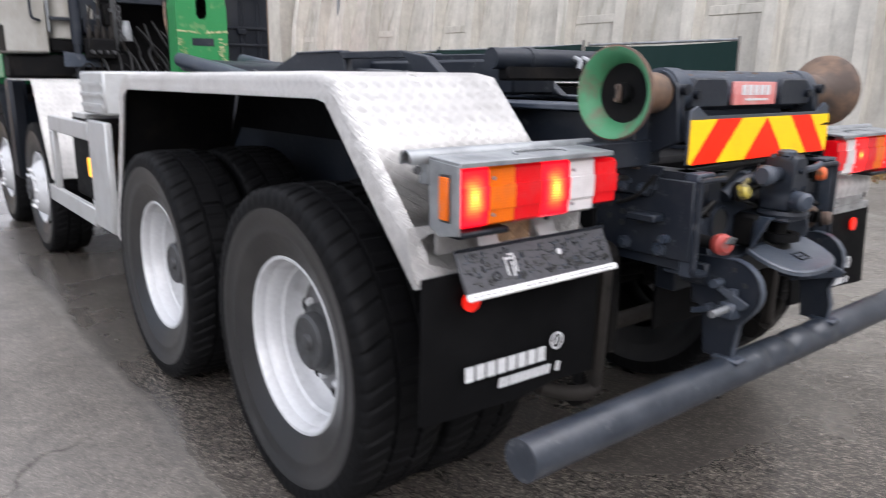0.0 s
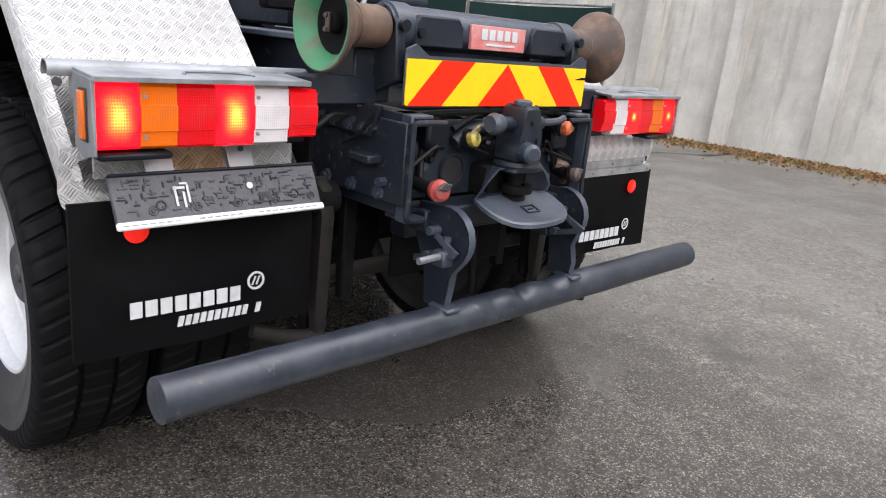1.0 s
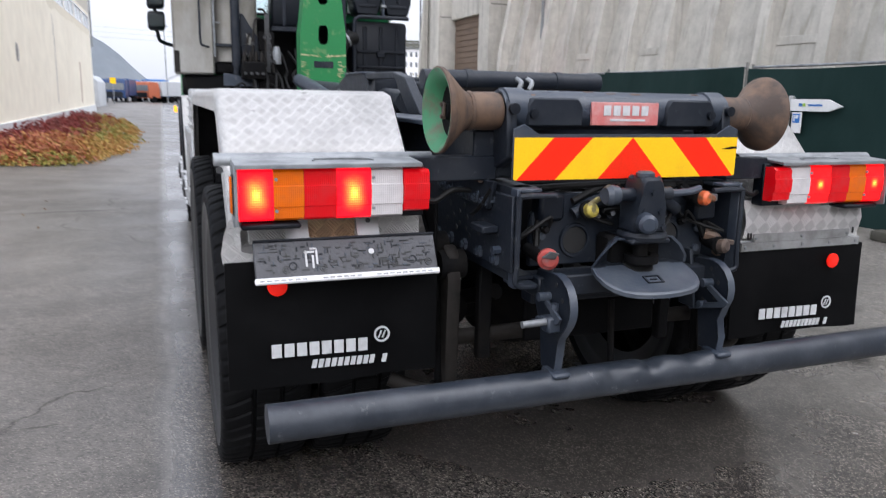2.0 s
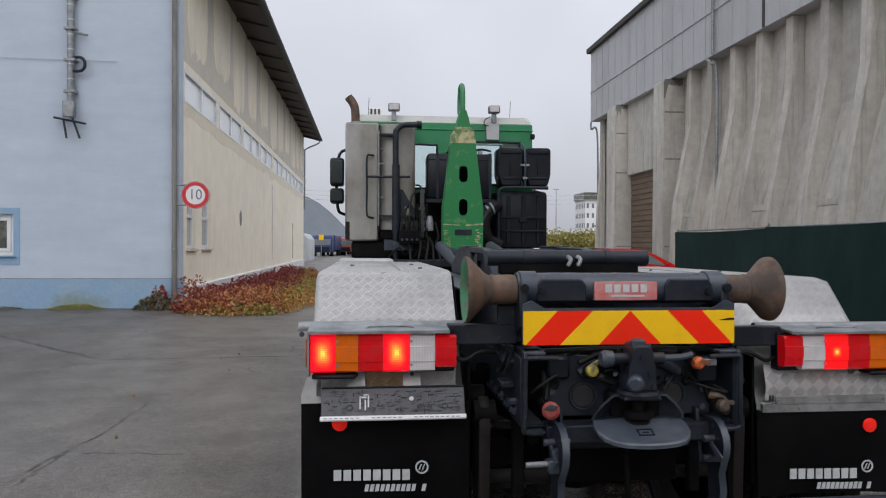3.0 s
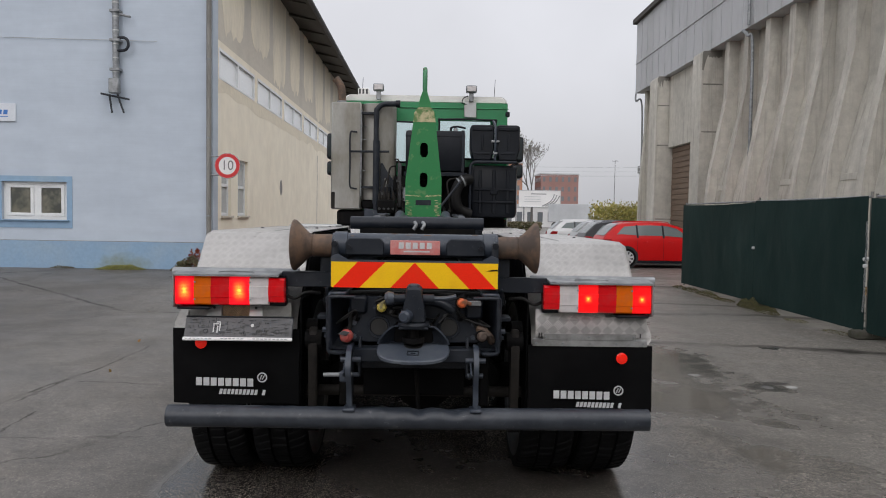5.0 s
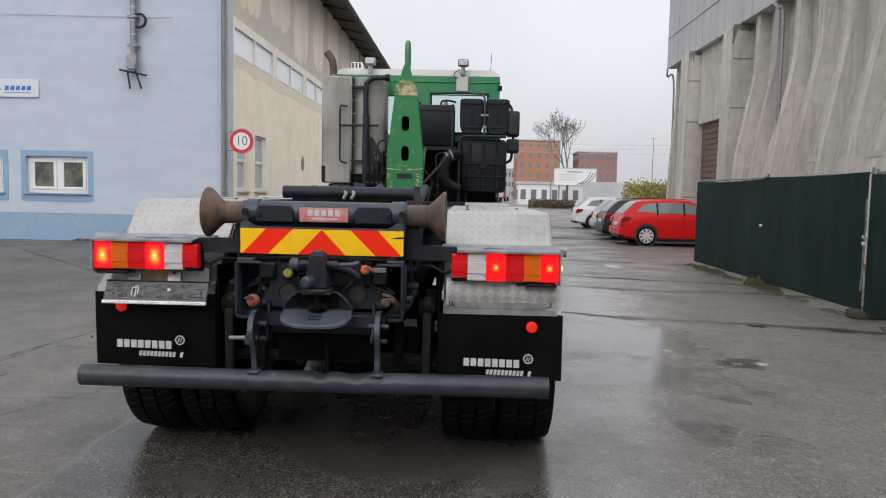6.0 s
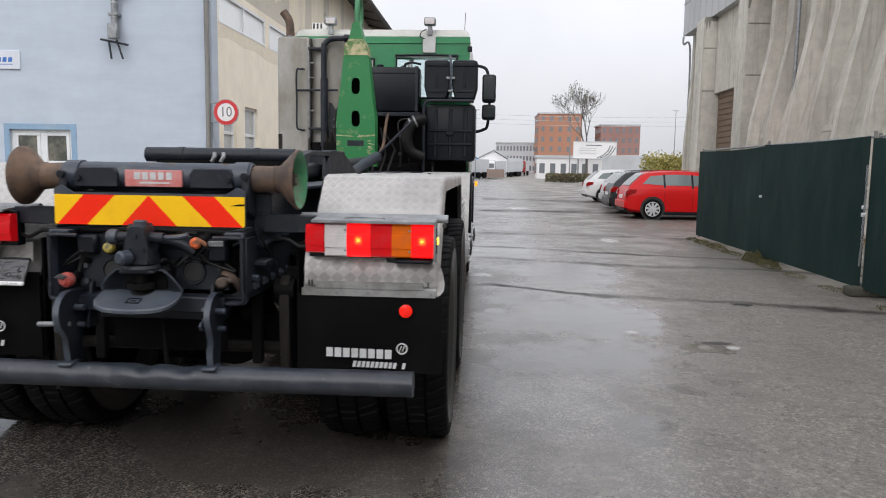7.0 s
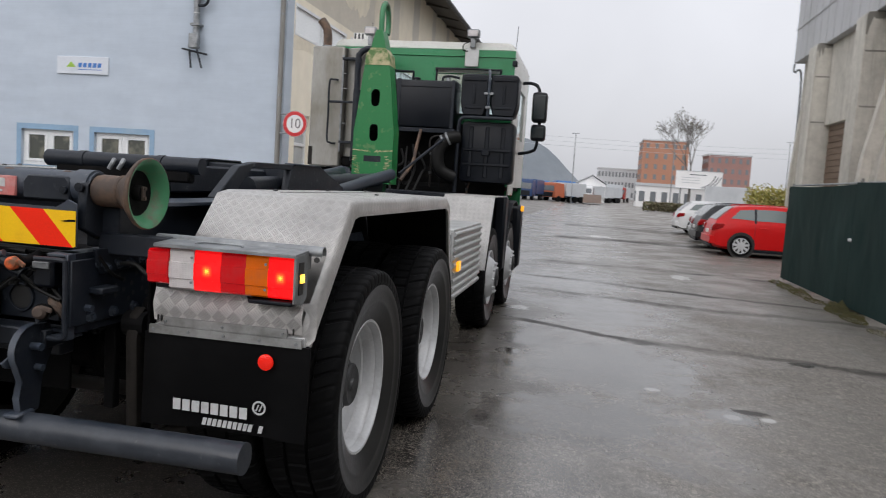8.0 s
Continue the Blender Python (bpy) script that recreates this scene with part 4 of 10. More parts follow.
def tyre_mesh(width, wall=1.0):
    """A lorry tyre about the x axis: one skin, with grooved tread blocks and shoulder lugs."""
    h = width / 2
    prof = [(-0.7, 0.302, 0), (-0.78, 0.33, 0), (-0.885, 0.385, 0), (-0.905, 0.392, 0), (-0.905, 0.4, 0), (-0.955, 0.445, 0), (-0.975, 0.452, 0), (-0.99, 0.475, 0), (-1.0, 0.494, 1), (-0.99, 0.515, 1), (-0.965, 0.531, 2), (-0.91, 0.541, 2), (-0.72, 0.548, 2), (-0.36, 0.552, 2), (-0.33, 0.552, 3), (-0.28, 0.552, 3), (-0.25, 0.552, 4),
            (0.25, 0.552, 4), (0.28, 0.552, 3), (0.33, 0.552, 3), (0.36, 0.552, 2), (0.72, 0.548, 2), (0.91, 0.541, 2), (0.965, 0.531, 2), (0.99, 0.515, 1), (1.0, 0.494, 1), (0.99, 0.475, 0), (0.975, 0.452, 0), (0.955, 0.445, 0), (0.905, 0.4, 0), (0.905, 0.392, 0), (0.885, 0.385, 0), (0.78, 0.33, 0), (0.7, 0.302, 0)]
    n, sub = 60, 8
    bm = bmesh.new()
    wear = random.Random(9)
    deep = [wear.uniform(0.45, 1.15) for _ in range(n)]
    rings = []
    for al, ra, zone in prof:
        ring = []
        for i in range(n * sub):
            lead = (1.1 if al < 0 else -1.1) if zone in (1, 2) else 0.0
            slant = lead * (abs(al) - 0.36) + (0.5 if zone == 4 else 0)
            groove = i % sub < 2
            r = 0.302 + (ra - 0.302) * wall
            if zone == 3:
                r -= 0.015
            elif zone == 1 and groove:
                r -= 0.005
            elif zone in (2, 4) and groove:
                r -= 0.008 * deep[i // sub]
            a = 2 * math.pi * (i / sub + slant) / n
            side = al * h
            if zone == 1 and groove:
                side *= 0.985
            ring.append(bm.verts.new((side, r * math.cos(a), r * math.sin(a))))
        rings.append(ring)
    m = n * sub
    for (p, q), (z0, z1) in zip(zip(rings, rings[1:]), zip([w[2] for w in prof], [w[2] for w in prof][1:])):
        for i in range(m):
            f = bm.faces.new((p[i], p[(i + 1) % m], q[(i + 1) % m], q[i]))
            f.material_index = 1 if z0 == 0 and z1 == 0 else 0
    return mesh_of("tyre", bm, [tyre_rubber, sidewall_rubber])


def rear_rim_mesh():
    """A dished rim, seen from +x: flange, bead seat, drop and the inset disc."""
    prof = [(-0.02, 0.285), (0.006, 0.304), (0.012, 0.3), (0.01, 0.29), (-0.004, 0.284), (-0.028, 0.281), (-0.034, 0.274), (-0.05, 0.268), (-0.085, 0.262), (-0.092, 0.252), (-0.125, 0.248), (-0.15, 0.242), (-0.165, 0.228), (-0.18, 0.228), (-0.18, 0.27)]
    return mesh_of("rim", lathe(bmesh.new(), prof, (0, 0, 0), (1, 0, 0), seg=56), rim_silver)


def disc_mesh():
    prof = [(-0.166, 0.229), (-0.158, 0.215), (-0.148, 0.18), (-0.142, 0.135), (-0.142, 0.1)]
    return mesh_of("wheel_disc", lathe(bmesh.new(), prof, (0, 0, 0), (1, 0, 0), seg=48), rim_dirty)


def front_rim_mesh():
    prof = [(-0.03, 0.285), (0.0, 0.303), (0.006, 0.298), (0.0, 0.285), (-0.03, 0.275), (-0.05, 0.262), (-0.052, 0.25), (-0.02, 0.235), (0.03, 0.2), (0.055, 0.17), (0.055, 0.115), (0.07, 0.11), (0.075, 0.0)]
    return mesh_of("rim", lathe(bmesh.new(), prof, (0, 0, 0), (1, 0, 0), seg=48), rim_silver)


def hub_mesh(out):
    bm = lathe(bmesh.new(), [(-0.21, 0.125), (out - 0.06, 0.125), (out - 0.052, 0.118), (out - 0.05, 0.1), (out - 0.015, 0.096), (out - 0.006, 0.085), (out - 0.012, 0.06), (out - 0.012, 0.03), (out, 0.024), (out, 0.0)], (0, 0, 0), (1, 0, 0), seg=32)
    return mesh_of("hub", bm, grime_grey)


def nut_mesh():
    return mesh_of("wheel_nut", lathe(bmesh.new(), [(0, 0.016), (0.02, 0.015), (0.026, 0.01), (0.026, 0)], (0, 0, 0), (1, 0, 0), seg=6), rim_silver)


def slot_mesh():
    return mesh_of("hand_hole", lathe(bmesh.new(), [(0.0, 0.027), (0.003, 0.025), (0.003, 0)], (0, 0, 0), (1, 0, 0), seg=14), grime)


TYRE_REAR, TYRE_FRONT = tyre_mesh(0.315, 0.93), tyre_mesh(0.31)
RIM_REAR, RIM_FRONT, HUB_REAR, HUB_FRONT, NUT, HOLE, DISC = rear_rim_mesh(), front_rim_mesh(), hub_mesh(-0.04), hub_mesh(0.1), nut_mesh(), slot_mesh(), disc_mesh()


def wheel(side, y, rear):
    w = thing("wheel", "", "", at=(side * (1.25 if rear else 1.2), y, 0.566 if rear else WHEEL_R), parent=lorry)
    if rear:
        w.scale = (1.0, 1.053, 1.053)
    if side < 0:
        w.rotation_euler = (0, 0, math.pi)
    half = 0.1475 if rear else 0.155
    part("tyre", TYRE_REAR if rear else TYRE_FRONT, None, w, at=(-0.122 if rear else -half, 0, 0))
    part("rim", RIM_REAR if rear else RIM_FRONT, None, w, "silver painted steel rim", at=(-0.022, 0, 0))
    part("hub", HUB_REAR if rear else HUB_FRONT, None, w, at=(-0.022, 0, 0))
    if rear:
        part("wheel_disc", DISC, None, w, "brake-dusted grey wheel disc", at=(-0.022, 0, 0))
        part("tyre", TYRE_REAR, None, w, at=(-0.472, 0, 0))
    for i in range(10):
        a = 2 * math.pi * i / 10
        part("wheel_nut", NUT, None, w, at=(-0.17 if rear else 0.03, 0.16 * math.cos(a), 0.16 * math.sin(a)))
    if rear:
        for i in range(10):
            a = 2 * math.pi * (i + 0.5) / 10
            part("hand_hole", HOLE, None, w, at=(-0.178, 0.203 * math.cos(a), 0.203 * math.sin(a)))


for ay in AXLES_REAR:
    wheel(-1, ay, True)
    wheel(1, ay, True)
for ay in AXLES_FRONT:
    wheel(-1, ay, False)
    wheel(1, ay, False)

# axles, differentials and springs
for ay in AXLES_REAR:
    bm = R((-0.9, ay, 0.58), (0.9, ay, 0.58), 0.085)
    lathe(bm, [(-0.22, 0), (-0.2, 0.1), (-0.1, 0.2), (0.08, 0.22), (0.2, 0.13), (0.26, 0.06), (0.3, 0)], (0.05, ay, 0.58), (0, 1, 0), seg=24)
    part("axle", bm, grime, lorry)
for s in (-1, 1):
    bm = bmesh.new()
    for k in range(5):
        L = 0.95 - 0.15 * k
        z = 0.78 - 0.028 * k
        sheet(bm, [(1.63 - L, z - 0.1 * L * L), (1.63 - L * 0.5, z), (1.63 + L * 0.5, z), (1.63 + L, z - 0.1 * L * L)], s * 0.5 - 0.045, s * 0.5 + 0.045, 0.02)
    part("leaf_spring", bm, grime, lorry)
for ay in AXLES_FRONT:
    part("axle", R((-0.9, ay, 0.52), (0.9, ay, 0.52), 0.06), grime, lorry)
part("drive_shaft", R((0.03, 1.2, 0.62), (0.03, 5.8, 0.85), 0.05), grime, lorry)
# unseen underbody blocks added to keep light from under the rear
part("gearbox", B(-0.3, 0.3, 4.9, 6.3, 0.55, 1.0, bevel=0.05), grime, lorry)
for s in (-1, 1):
    part("air_tank", R((s * 0.72, 3.1, 0.72), (s * 0.72, 4.4, 0.72), 0.15, seg=20), grime, lorry)
    part("air_tank", R((s * 0.3, 3.2, 0.7), (s * 0.3, 4.6, 0.7), 0.13, seg=20), grime, lorry)
    part("inner_splash_guard", B(min(s * 0.47, s * 0.5), max(s * 0.47, s * 0.5), 2.95, 4.7, 0.5, 0.95, bevel=0.01), rubber, lorry)
part("torque_beam", B(-0.42, 0.42, 1.52, 1.74, 0.62, 0.92, bevel=0.03), grime, lorry)
part("cable_tray", B(-0.34, 0.34, 0.2, 2.9, 0.93, 1.2, bevel=0.02), grime, lorry)
# anti-roll bar, links and thrust rods round the rear axle
part("roll_bar", R((-0.62, 0.2, 0.62), (0.62, 0.2, 0.62), 0.03, seg=14), link_rust, lorry, "dirty brown anti-roll bar")
for s in (-1, 1):
    x = s * 0.52
    stay = part("roll_bar_stay", P([(0.02, 0.5), (0.055, 0.49), (0.065, 0.6), (0.075, 0.9), (0.1, 0.97), (0.06, 1.0), (0.02, 0.97), (0.01, 0.88)], "x", min(x, x + s * 0.045), max(x, x + s * 0.045), bevel=0.008), link_rust, lorry, "rusty forged stay")
    part("stay_eye", lathe(bmesh.new(), [(-0.045, 0.02), (-0.045, 0.05), (0.045, 0.05), (0.045, 0.02)], (x + s * 0.02, 0.06, 0.93), (1, 0, 0), seg=20), grime, stay)
    part("stay_foot", S([(x + s * 0.01, 0.04, 0.5), (x + s * 0.06, 0.05, 0.485), (x + s * 0.14, 0.07, 0.5), (x + s * 0.22, 0.1, 0.53)], 0.026, seg=10), link_rust, stay)
    part("hanger_post", B(min(s * 0.36, s * 0.41), max(s * 0.36, s * 0.41), 0.1, 0.14, 0.56, 0.93, bevel=0.006), grime, lorry)
    part("splash_curtain", B(min(s * 0.6, s * 0.612), max(s * 0.6, s * 0.612), 0.02, 0.34, 0.6, 1.15, bevel=0.004), rubber, lorry)
for s in (-1, 1):
    bm = R((s * 0.56, 0.14, 0.98), (s * 0.55, 0.1, 0.47), 0.022, seg=12)
    rod(bm, (s * 0.56 - 0.03, 0.14, 0.98), (s * 0.56 + 0.03, 0.14, 0.98), 0.05)
    rod(bm, (s * 0.55 - 0.03, 0.1, 0.46), (s * 0.55 + 0.03, 0.1, 0.46), 0.042)
    part("drop_link", bm, grime, lorry)
    part("thrust_rod", R((s * 0.3, 0.2, 0.78), (s * 0.45, 0.85, 0.55), 0.03), grime, lorry)
    part("brake_chamber", lathe(bmesh.new(), [(0, 0), (0, 0.06), (0.03, 0.085), (0.1, 0.085), (0.12, 0.07), (0.2, 0.07), (0.22, 0)], (s * 0.42, 0.55, 0.66), (0, -1, 0.1), seg=20), grime, lorry)
    part("shock_absorber", R((s * 0.5, 0.62, 0.55), (s * 0.47, 0.5, 1.05), 0.035), grime, lorry)

# ---------------------------------------------------------------- lorry: frame
for s in (-1, 1):
    # main frame rail, a C channel open inwards
    bm = bmesh.new()
    x = s * 0.43
    box(bm, min(x, x - s * 0.012), max(x, x - s * 0.012), -0.16, 8.0, 0.93, 1.2)
    box(bm, min(x, x - s * 0.09), max(x, x - s * 0.09), -0.16, 8.0, 0.918, 0.93)
    box(bm, min(x, x - s * 0.09), max(x, x - s * 0.09), -0.16, 8.0, 1.2, 1.212)
    rail = part("frame_rail", bm, paint_dark, lorry)
    # the end plate with its folded lip
    bm = B(min(x, x - s * 0.012), max(x, x - s * 0.012), -0.205, -0.16, 0.9, 1.212, bevel=0.003)
    box(bm, min(x - s * 0.012, x - s * 0.085), max(x - s * 0.012, x - s * 0.085), -0.205, -0.1, 1.2, 1.212, bevel=0.003)
    box(bm, min(x - s * 0.012, x - s * 0.085), max(x - s * 0.012, x - s * 0.085), -0.205, -0.1, 0.9, 0.912, bevel=0.003)
    part("end_plate", bm, paint_grey, rail)
    # side reinforcement with rows of holes and bolts
    bm = B(min(x + s * 0.001, x + s * 0.013), max(x + s * 0.001, x + s * 0.013), -0.2, 0.75, 0.95, 1.19, bevel=0.003)
    part("side_plate", bm, paint_dark, rail)
    for i in range(7):
        part("bolt", lathe(bmesh.new(), [(0, 0.016), (0.014, 0.016), (0.014, 0.009), (0.022, 0.009), (0.022, 0)], (0, 0, 0), (s, 0, 0), seg=6), paint_grey, rail, at=(x + s * 0.013, -0.06 + i * 0.075, 1.165 + 0.008 * (i % 2)))
    for i in range(5):
        part("bolt", lathe(bmesh.new(), [(0, 0.022), (0.012, 0.022), (0.012, 0.012), (0.022, 0.012), (0.022, 0)], (0, 0, 0), (s, 0, 0), seg=6), paint_grey, rail, at=(x + s * 0.013, -0.1 + i * 0.13, 0.975))
    for i, (yy, zz) in enumerate(((0.05, 1.07), (0.05, 1.035), (0.1, 1.09), (0.1, 1.05), (0.15, 1.07), (0.16, 1.03), (0.22, 1.08), (0.22, 1.04), (0.28, 1.06), (-0.02, 1.05), (0.13, 1.01), (0.18, 1.11), (0.25, 1.02), (0.31, 1.1), (0.34, 1.04), (0.07, 1.11))):
        part("drilled_hole", lathe(bmesh.new(), [(0, 0.01), (0.0015, 0.0095), (0.0015, 0)], (0, 0, 0), (s, 0, 0), seg=12), sign_black, rail, at=(x + s * 0.013, yy, zz))
    part("lug_bolt", R((x + s * 0.013, -0.12, 1.01), (x + s * 0.04, -0.12, 1.01), 0.014, seg=6), paint_grey, rail)
    part("lug", B(min(x + s * 0.013, x + s * 0.07), max(x + s * 0.013, x + s * 0.07), -0.11, -0.01, 1.06, 1.085, bevel=0.005), paint_dark, rail)
    # raised bed rail of the hook-lift
    part("bed_rail", P([(-0.02, 1.225), (5.1, 1.225), (5.1, 1.38), (-0.02, 1.38)], "x", min(s * 0.36, s * 0.5), max(s * 0.36, s * 0.5), bevel=0.006), paint_dark, lorry)
    part("rail_flange", B(min(s * 0.34, s * 0.56), max(s * 0.34, s * 0.56), 0.05, 5.1, 1.382, 1.4, bevel=0.003), paint_grey, lorry)

# rear cross member with its holes
bm = P([(-0.34, 0.95), (0.34, 0.95), (0.34, 1.12), (0.24, 1.185), (-0.24, 1.185), (-0.34, 1.12)], "y", -0.13, -0.1, bevel=0.004)
cross = part("cross_member", bm, paint_dark, lorry)
for s in (-1, 1):
    part("round_hole", lathe(bmesh.new(), [(0, 0.045), (0.002, 0.043), (0.002, 0)], (0, 0, 0), (0, -1, 0), seg=24), sign_black, cross, at=(s * 0.18, -0.131, 1.03))
    part("hole_rim", lathe(bmesh.new(), [(0, 0.045), (0.008, 0.047), (0.008, 0.055), (0, 0.058)], (0, 0, 0), (0, -1, 0), seg=24), paint_dark, cross, at=(s * 0.18, -0.131, 1.03))
    for zz in (0.98, 1.05, 1.12):
        part("bolt", lathe(bmesh.new(), [(0, 0.014), (0.012, 0.014), (0.012, 0)], (0, 0, 0), (0, -1, 0), seg=6), paint_grey, cross, at=(s * 0.305, -0.131, zz))
part("cross_tube", B(-0.34, 0.34, -0.2, -0.1, 0.86, 0.93, bevel=0.006), paint_dark, lorry)
for yy in (0.8, 1.7, 2.6, 3.6, 4.6):
    part("cross_member", B(-0.42, 0.42, yy, yy + 0.1, 0.95, 1.18, bevel=0.005), grime, lorry)
part("tow_beam", B(-0.29, 0.29, -0.06, 0.02, 0.8, 0.9, bevel=0.006), paint_dark, lorry)
part("tow_beam_skirt", B(-0.27, 0.27, 0.02, 0.035, 0.64, 0.85, bevel=0.004), rubber, lorry)
# thin guard frames beside the coupling
for s in (-1, 1):
    part("hose_guard", S([(s * 0.3, -0.21, 1.19), (s * 0.415, -0.21, 1.19), (s * 0.425, -0.21, 1.17), (s * 0.425, -0.21, 0.98), (s * 0.425, -0.21, 0.915), (s * 0.36, -0.21, 0.905)], 0.009, seg=8), paint_dark, lorry)

# ---------------------------------------------------------------- lorry: rear hook-lift beam with rollers
beam = part("rear_beam", R((-0.43, -0.04, 1.445), (0.43, -0.04, 1.445), 0.062, seg=28), paint_grey, lorry)
for s in (-1, 1):
    a, b = sorted((s * 0.16, s * 0.36))
    part("cover_plate", P([(a, 1.395), (b, 1.395), (b, 1.46), (b - 0.02, 1.485), (a + 0.02, 1.485), (a, 1.46)], "y", -0.112, -0.02, bevel=0.006), paint_dark, beam)
    part("clamp", lathe(bmesh.new(), [(-0.035, 0.06), (-0.033, 0.069), (0.033, 0.069), (0.035, 0.06)], (s * 0.385, -0.04, 1.445), (1, 0, 0), seg=28), paint_grey, beam)
    part("bearing_bracket", P([(-0.125, 1.3), (0.12, 1.2), (0.2, 1.2), (0.12, 1.4), (0.05, 1.49), (-0.06, 1.505), (-0.112, 1.46)], "x", min(s * 0.395, s * 0.43), max(s * 0.395, s * 0.43), bevel=0.005), paint_dark, beam)
    part("bolt", lathe(bmesh.new(), [(0, 0.014), (0.014, 0.014), (0.014, 0.007), (0.016, 0)], (0, 0, 0), (0, -1, 0), seg=12), black_plastic, beam, at=(s * 0.34, -0.112, 1.435))
    part("bolt", lathe(bmesh.new(), [(0, 0.017), (0.016, 0.017), (0.016, 0.008), (0.018, 0)], (0, 0, 0), (0, -1, 0), seg=12), black_plastic, beam, at=(s * 0.412, -0.118, 1.45))
    roller = thing("roller", "", "", at=(s * 0.43, -0.04, 1.44), parent=lorry)
    if s < 0:
        roller.rotation_euler = (0, 0, math.pi)
    part("roller_neck", lathe(bmesh.new(), [(0.0, 0.056), (0.02, 0.06), (0.09, 0.058), (0.098, 0.062), (0.106, 0.058), (0.106, 0.03)], (0, 0, 0), (1, 0, 0), seg=36), rust, roller)
    part("roller_flange", lathe(bmesh.new(), [(0.106, 0.056), (0.125, 0.066), (0.15, 0.09), (0.18, 0.12), (0.192, 0.131), (0.204, 0.133), (0.207, 0.128)], (0, 0, 0), (1, 0, 0), seg=44), rust, roller, "rust-brown conical roller flange")
    part("roller_dish", lathe(bmesh.new(), [(0.207, 0.128), (0.203, 0.117), (0.188, 0.104), (0.17, 0.09), (0.156, 0.084)], (0, 0, 0), (1, 0, 0), seg=44), roller_green, roller, "chipped green inside of the roller")
    part("roller_disc", lathe(bmesh.new(), [(0.156, 0.085), (0.148, 0.07), (0.15, 0.03)], (0, 0, 0), (1, 0, 0), seg=36), grime, roller)
    part("roller_hub", lathe(bmesh.new(), [(0.15, 0.03), (0.17, 0.029), (0.176, 0.024), (0.176, 0)], (0, 0, 0), (1, 0, 0), seg=24), grime, roller)
    bm = B(0.176, 0.186, -0.009, 0.009, -0.026, 0.026, bevel=0.003)
    rod(bm, (0.186, 0, 0.018), (0.192, 0, 0.018), 0.007, seg=8)
    rod(bm, (0.186, 0, -0.018), (0.192, 0, -0.018), 0.007, seg=8)
    part("lock_plate", bm, rust, roller)
rw = random.Random(8)
for k in range(16):
    x0, ang = rw.uniform(-0.4, 0.36), radians(rw.uniform(35, 100))
    m = Matrix.Translation((x0, -0.04, 1.445)) @ Matrix.Rotation(-ang + math.pi / 2, 4, "X")
    w, h = rw.uniform(0.012, 0.06), rw.uniform(0.002, 0.006)
    part("scrape_mark", box(bmesh.new(), 0.0, w, -h, h, 0.0605, 0.0625, m=m), rw.choice((dirty_alu, rust, lip_paint)), beam)
sticker = part("name_plate", P([(-0.128, 1.4), (0.128, 1.4), (0.128, 1.474), (-0.128, 1.474)], "y", -0.112, -0.1, bevel=0.002), plate_pink, beam, "faded pink-red name plate")
for i in range(5):
    x0 = -0.085 + i * 0.036
    part("name_bar", B(x0, x0 + 0.026, -0.1145, -0.112, 1.432, 1.464), white_vinyl, sticker)
part("name_bar", B(-0.06, 0.075, -0.1145, -0.112, 1.414, 1.421), white_vinyl, sticker)

# hazard board under the beam
board = part("hazard_board", P([(-0.427, 1.232), (0.427, 1.232), (0.427, 1.39), (0.39, 1.405), (0.34, 1.372), (-0.34, 1.372), (-0.39, 1.405), (-0.427, 1.39)], "y", -0.158, -0.15, bevel=0.002), paint_grey, lorry, "yellow and red striped hazard board")
ZB, ZT = 1.233, 1.364
strips = [("red", [(-0.124, ZB), (0.124, ZB), (0.0, ZT)])]
for s in (-1, 1):
    strips += [("yellow", [(s * 0.124, ZB), (s * 0.28, ZB), (s * 0.15, ZT), (0.0, ZT)]),
               ("red", [(s * 0.28, ZB), (s * 0.415, ZB), (s * 0.29, ZT), (s * 0.15, ZT)]),
               ("yellow", [(s * 0.415, ZB), (s * 0.424, ZB + 0.004), (s * 0.424, ZT), (s * 0.29, ZT)])]
for tone, pts in strips:
    part(tone + "_stripe", P(pts, "y", -0.1615, -0.158), board_red if tone == "red" else board_yellow, board)
part("scratch", P([(0.36, 1.325), (0.4, 1.333), (0.424, 1.333), (0.424, 1.326), (0.39, 1.324)], "y", -0.1625, -0.1615), grime, board)

# second, shorter cross tube ahead of the beam, with its hydraulic clips
tube2 = part("swing_tube", R((-0.42, 0.72, 1.552), (0.41, 0.72, 1.552), 0.04, seg=24), paint_dark, lorry)
part("tube_core", B(-0.36, 0.36, 0.69, 0.75, 1.47, 1.53, bevel=0.01), grime, tube2)
for x in (-0.22, 0.2):
    part("tube_clamp", lathe(bmesh.new(), [(-0.015, 0.038), (-0.015, 0.044), (0.015, 0.044), (0.015, 0.038)], (x, 0.72, 1.552), (1, 0, 0), seg=20), paint_dark, tube2)
for x in (-0.02, 0.03):
    part("hose_fitting", S([(x, 0.665, 1.56), (x + 0.01, 0.64, 1.545), (x - 0.005, 0.635, 1.515)], 0.011, seg=8), galv, tube2)

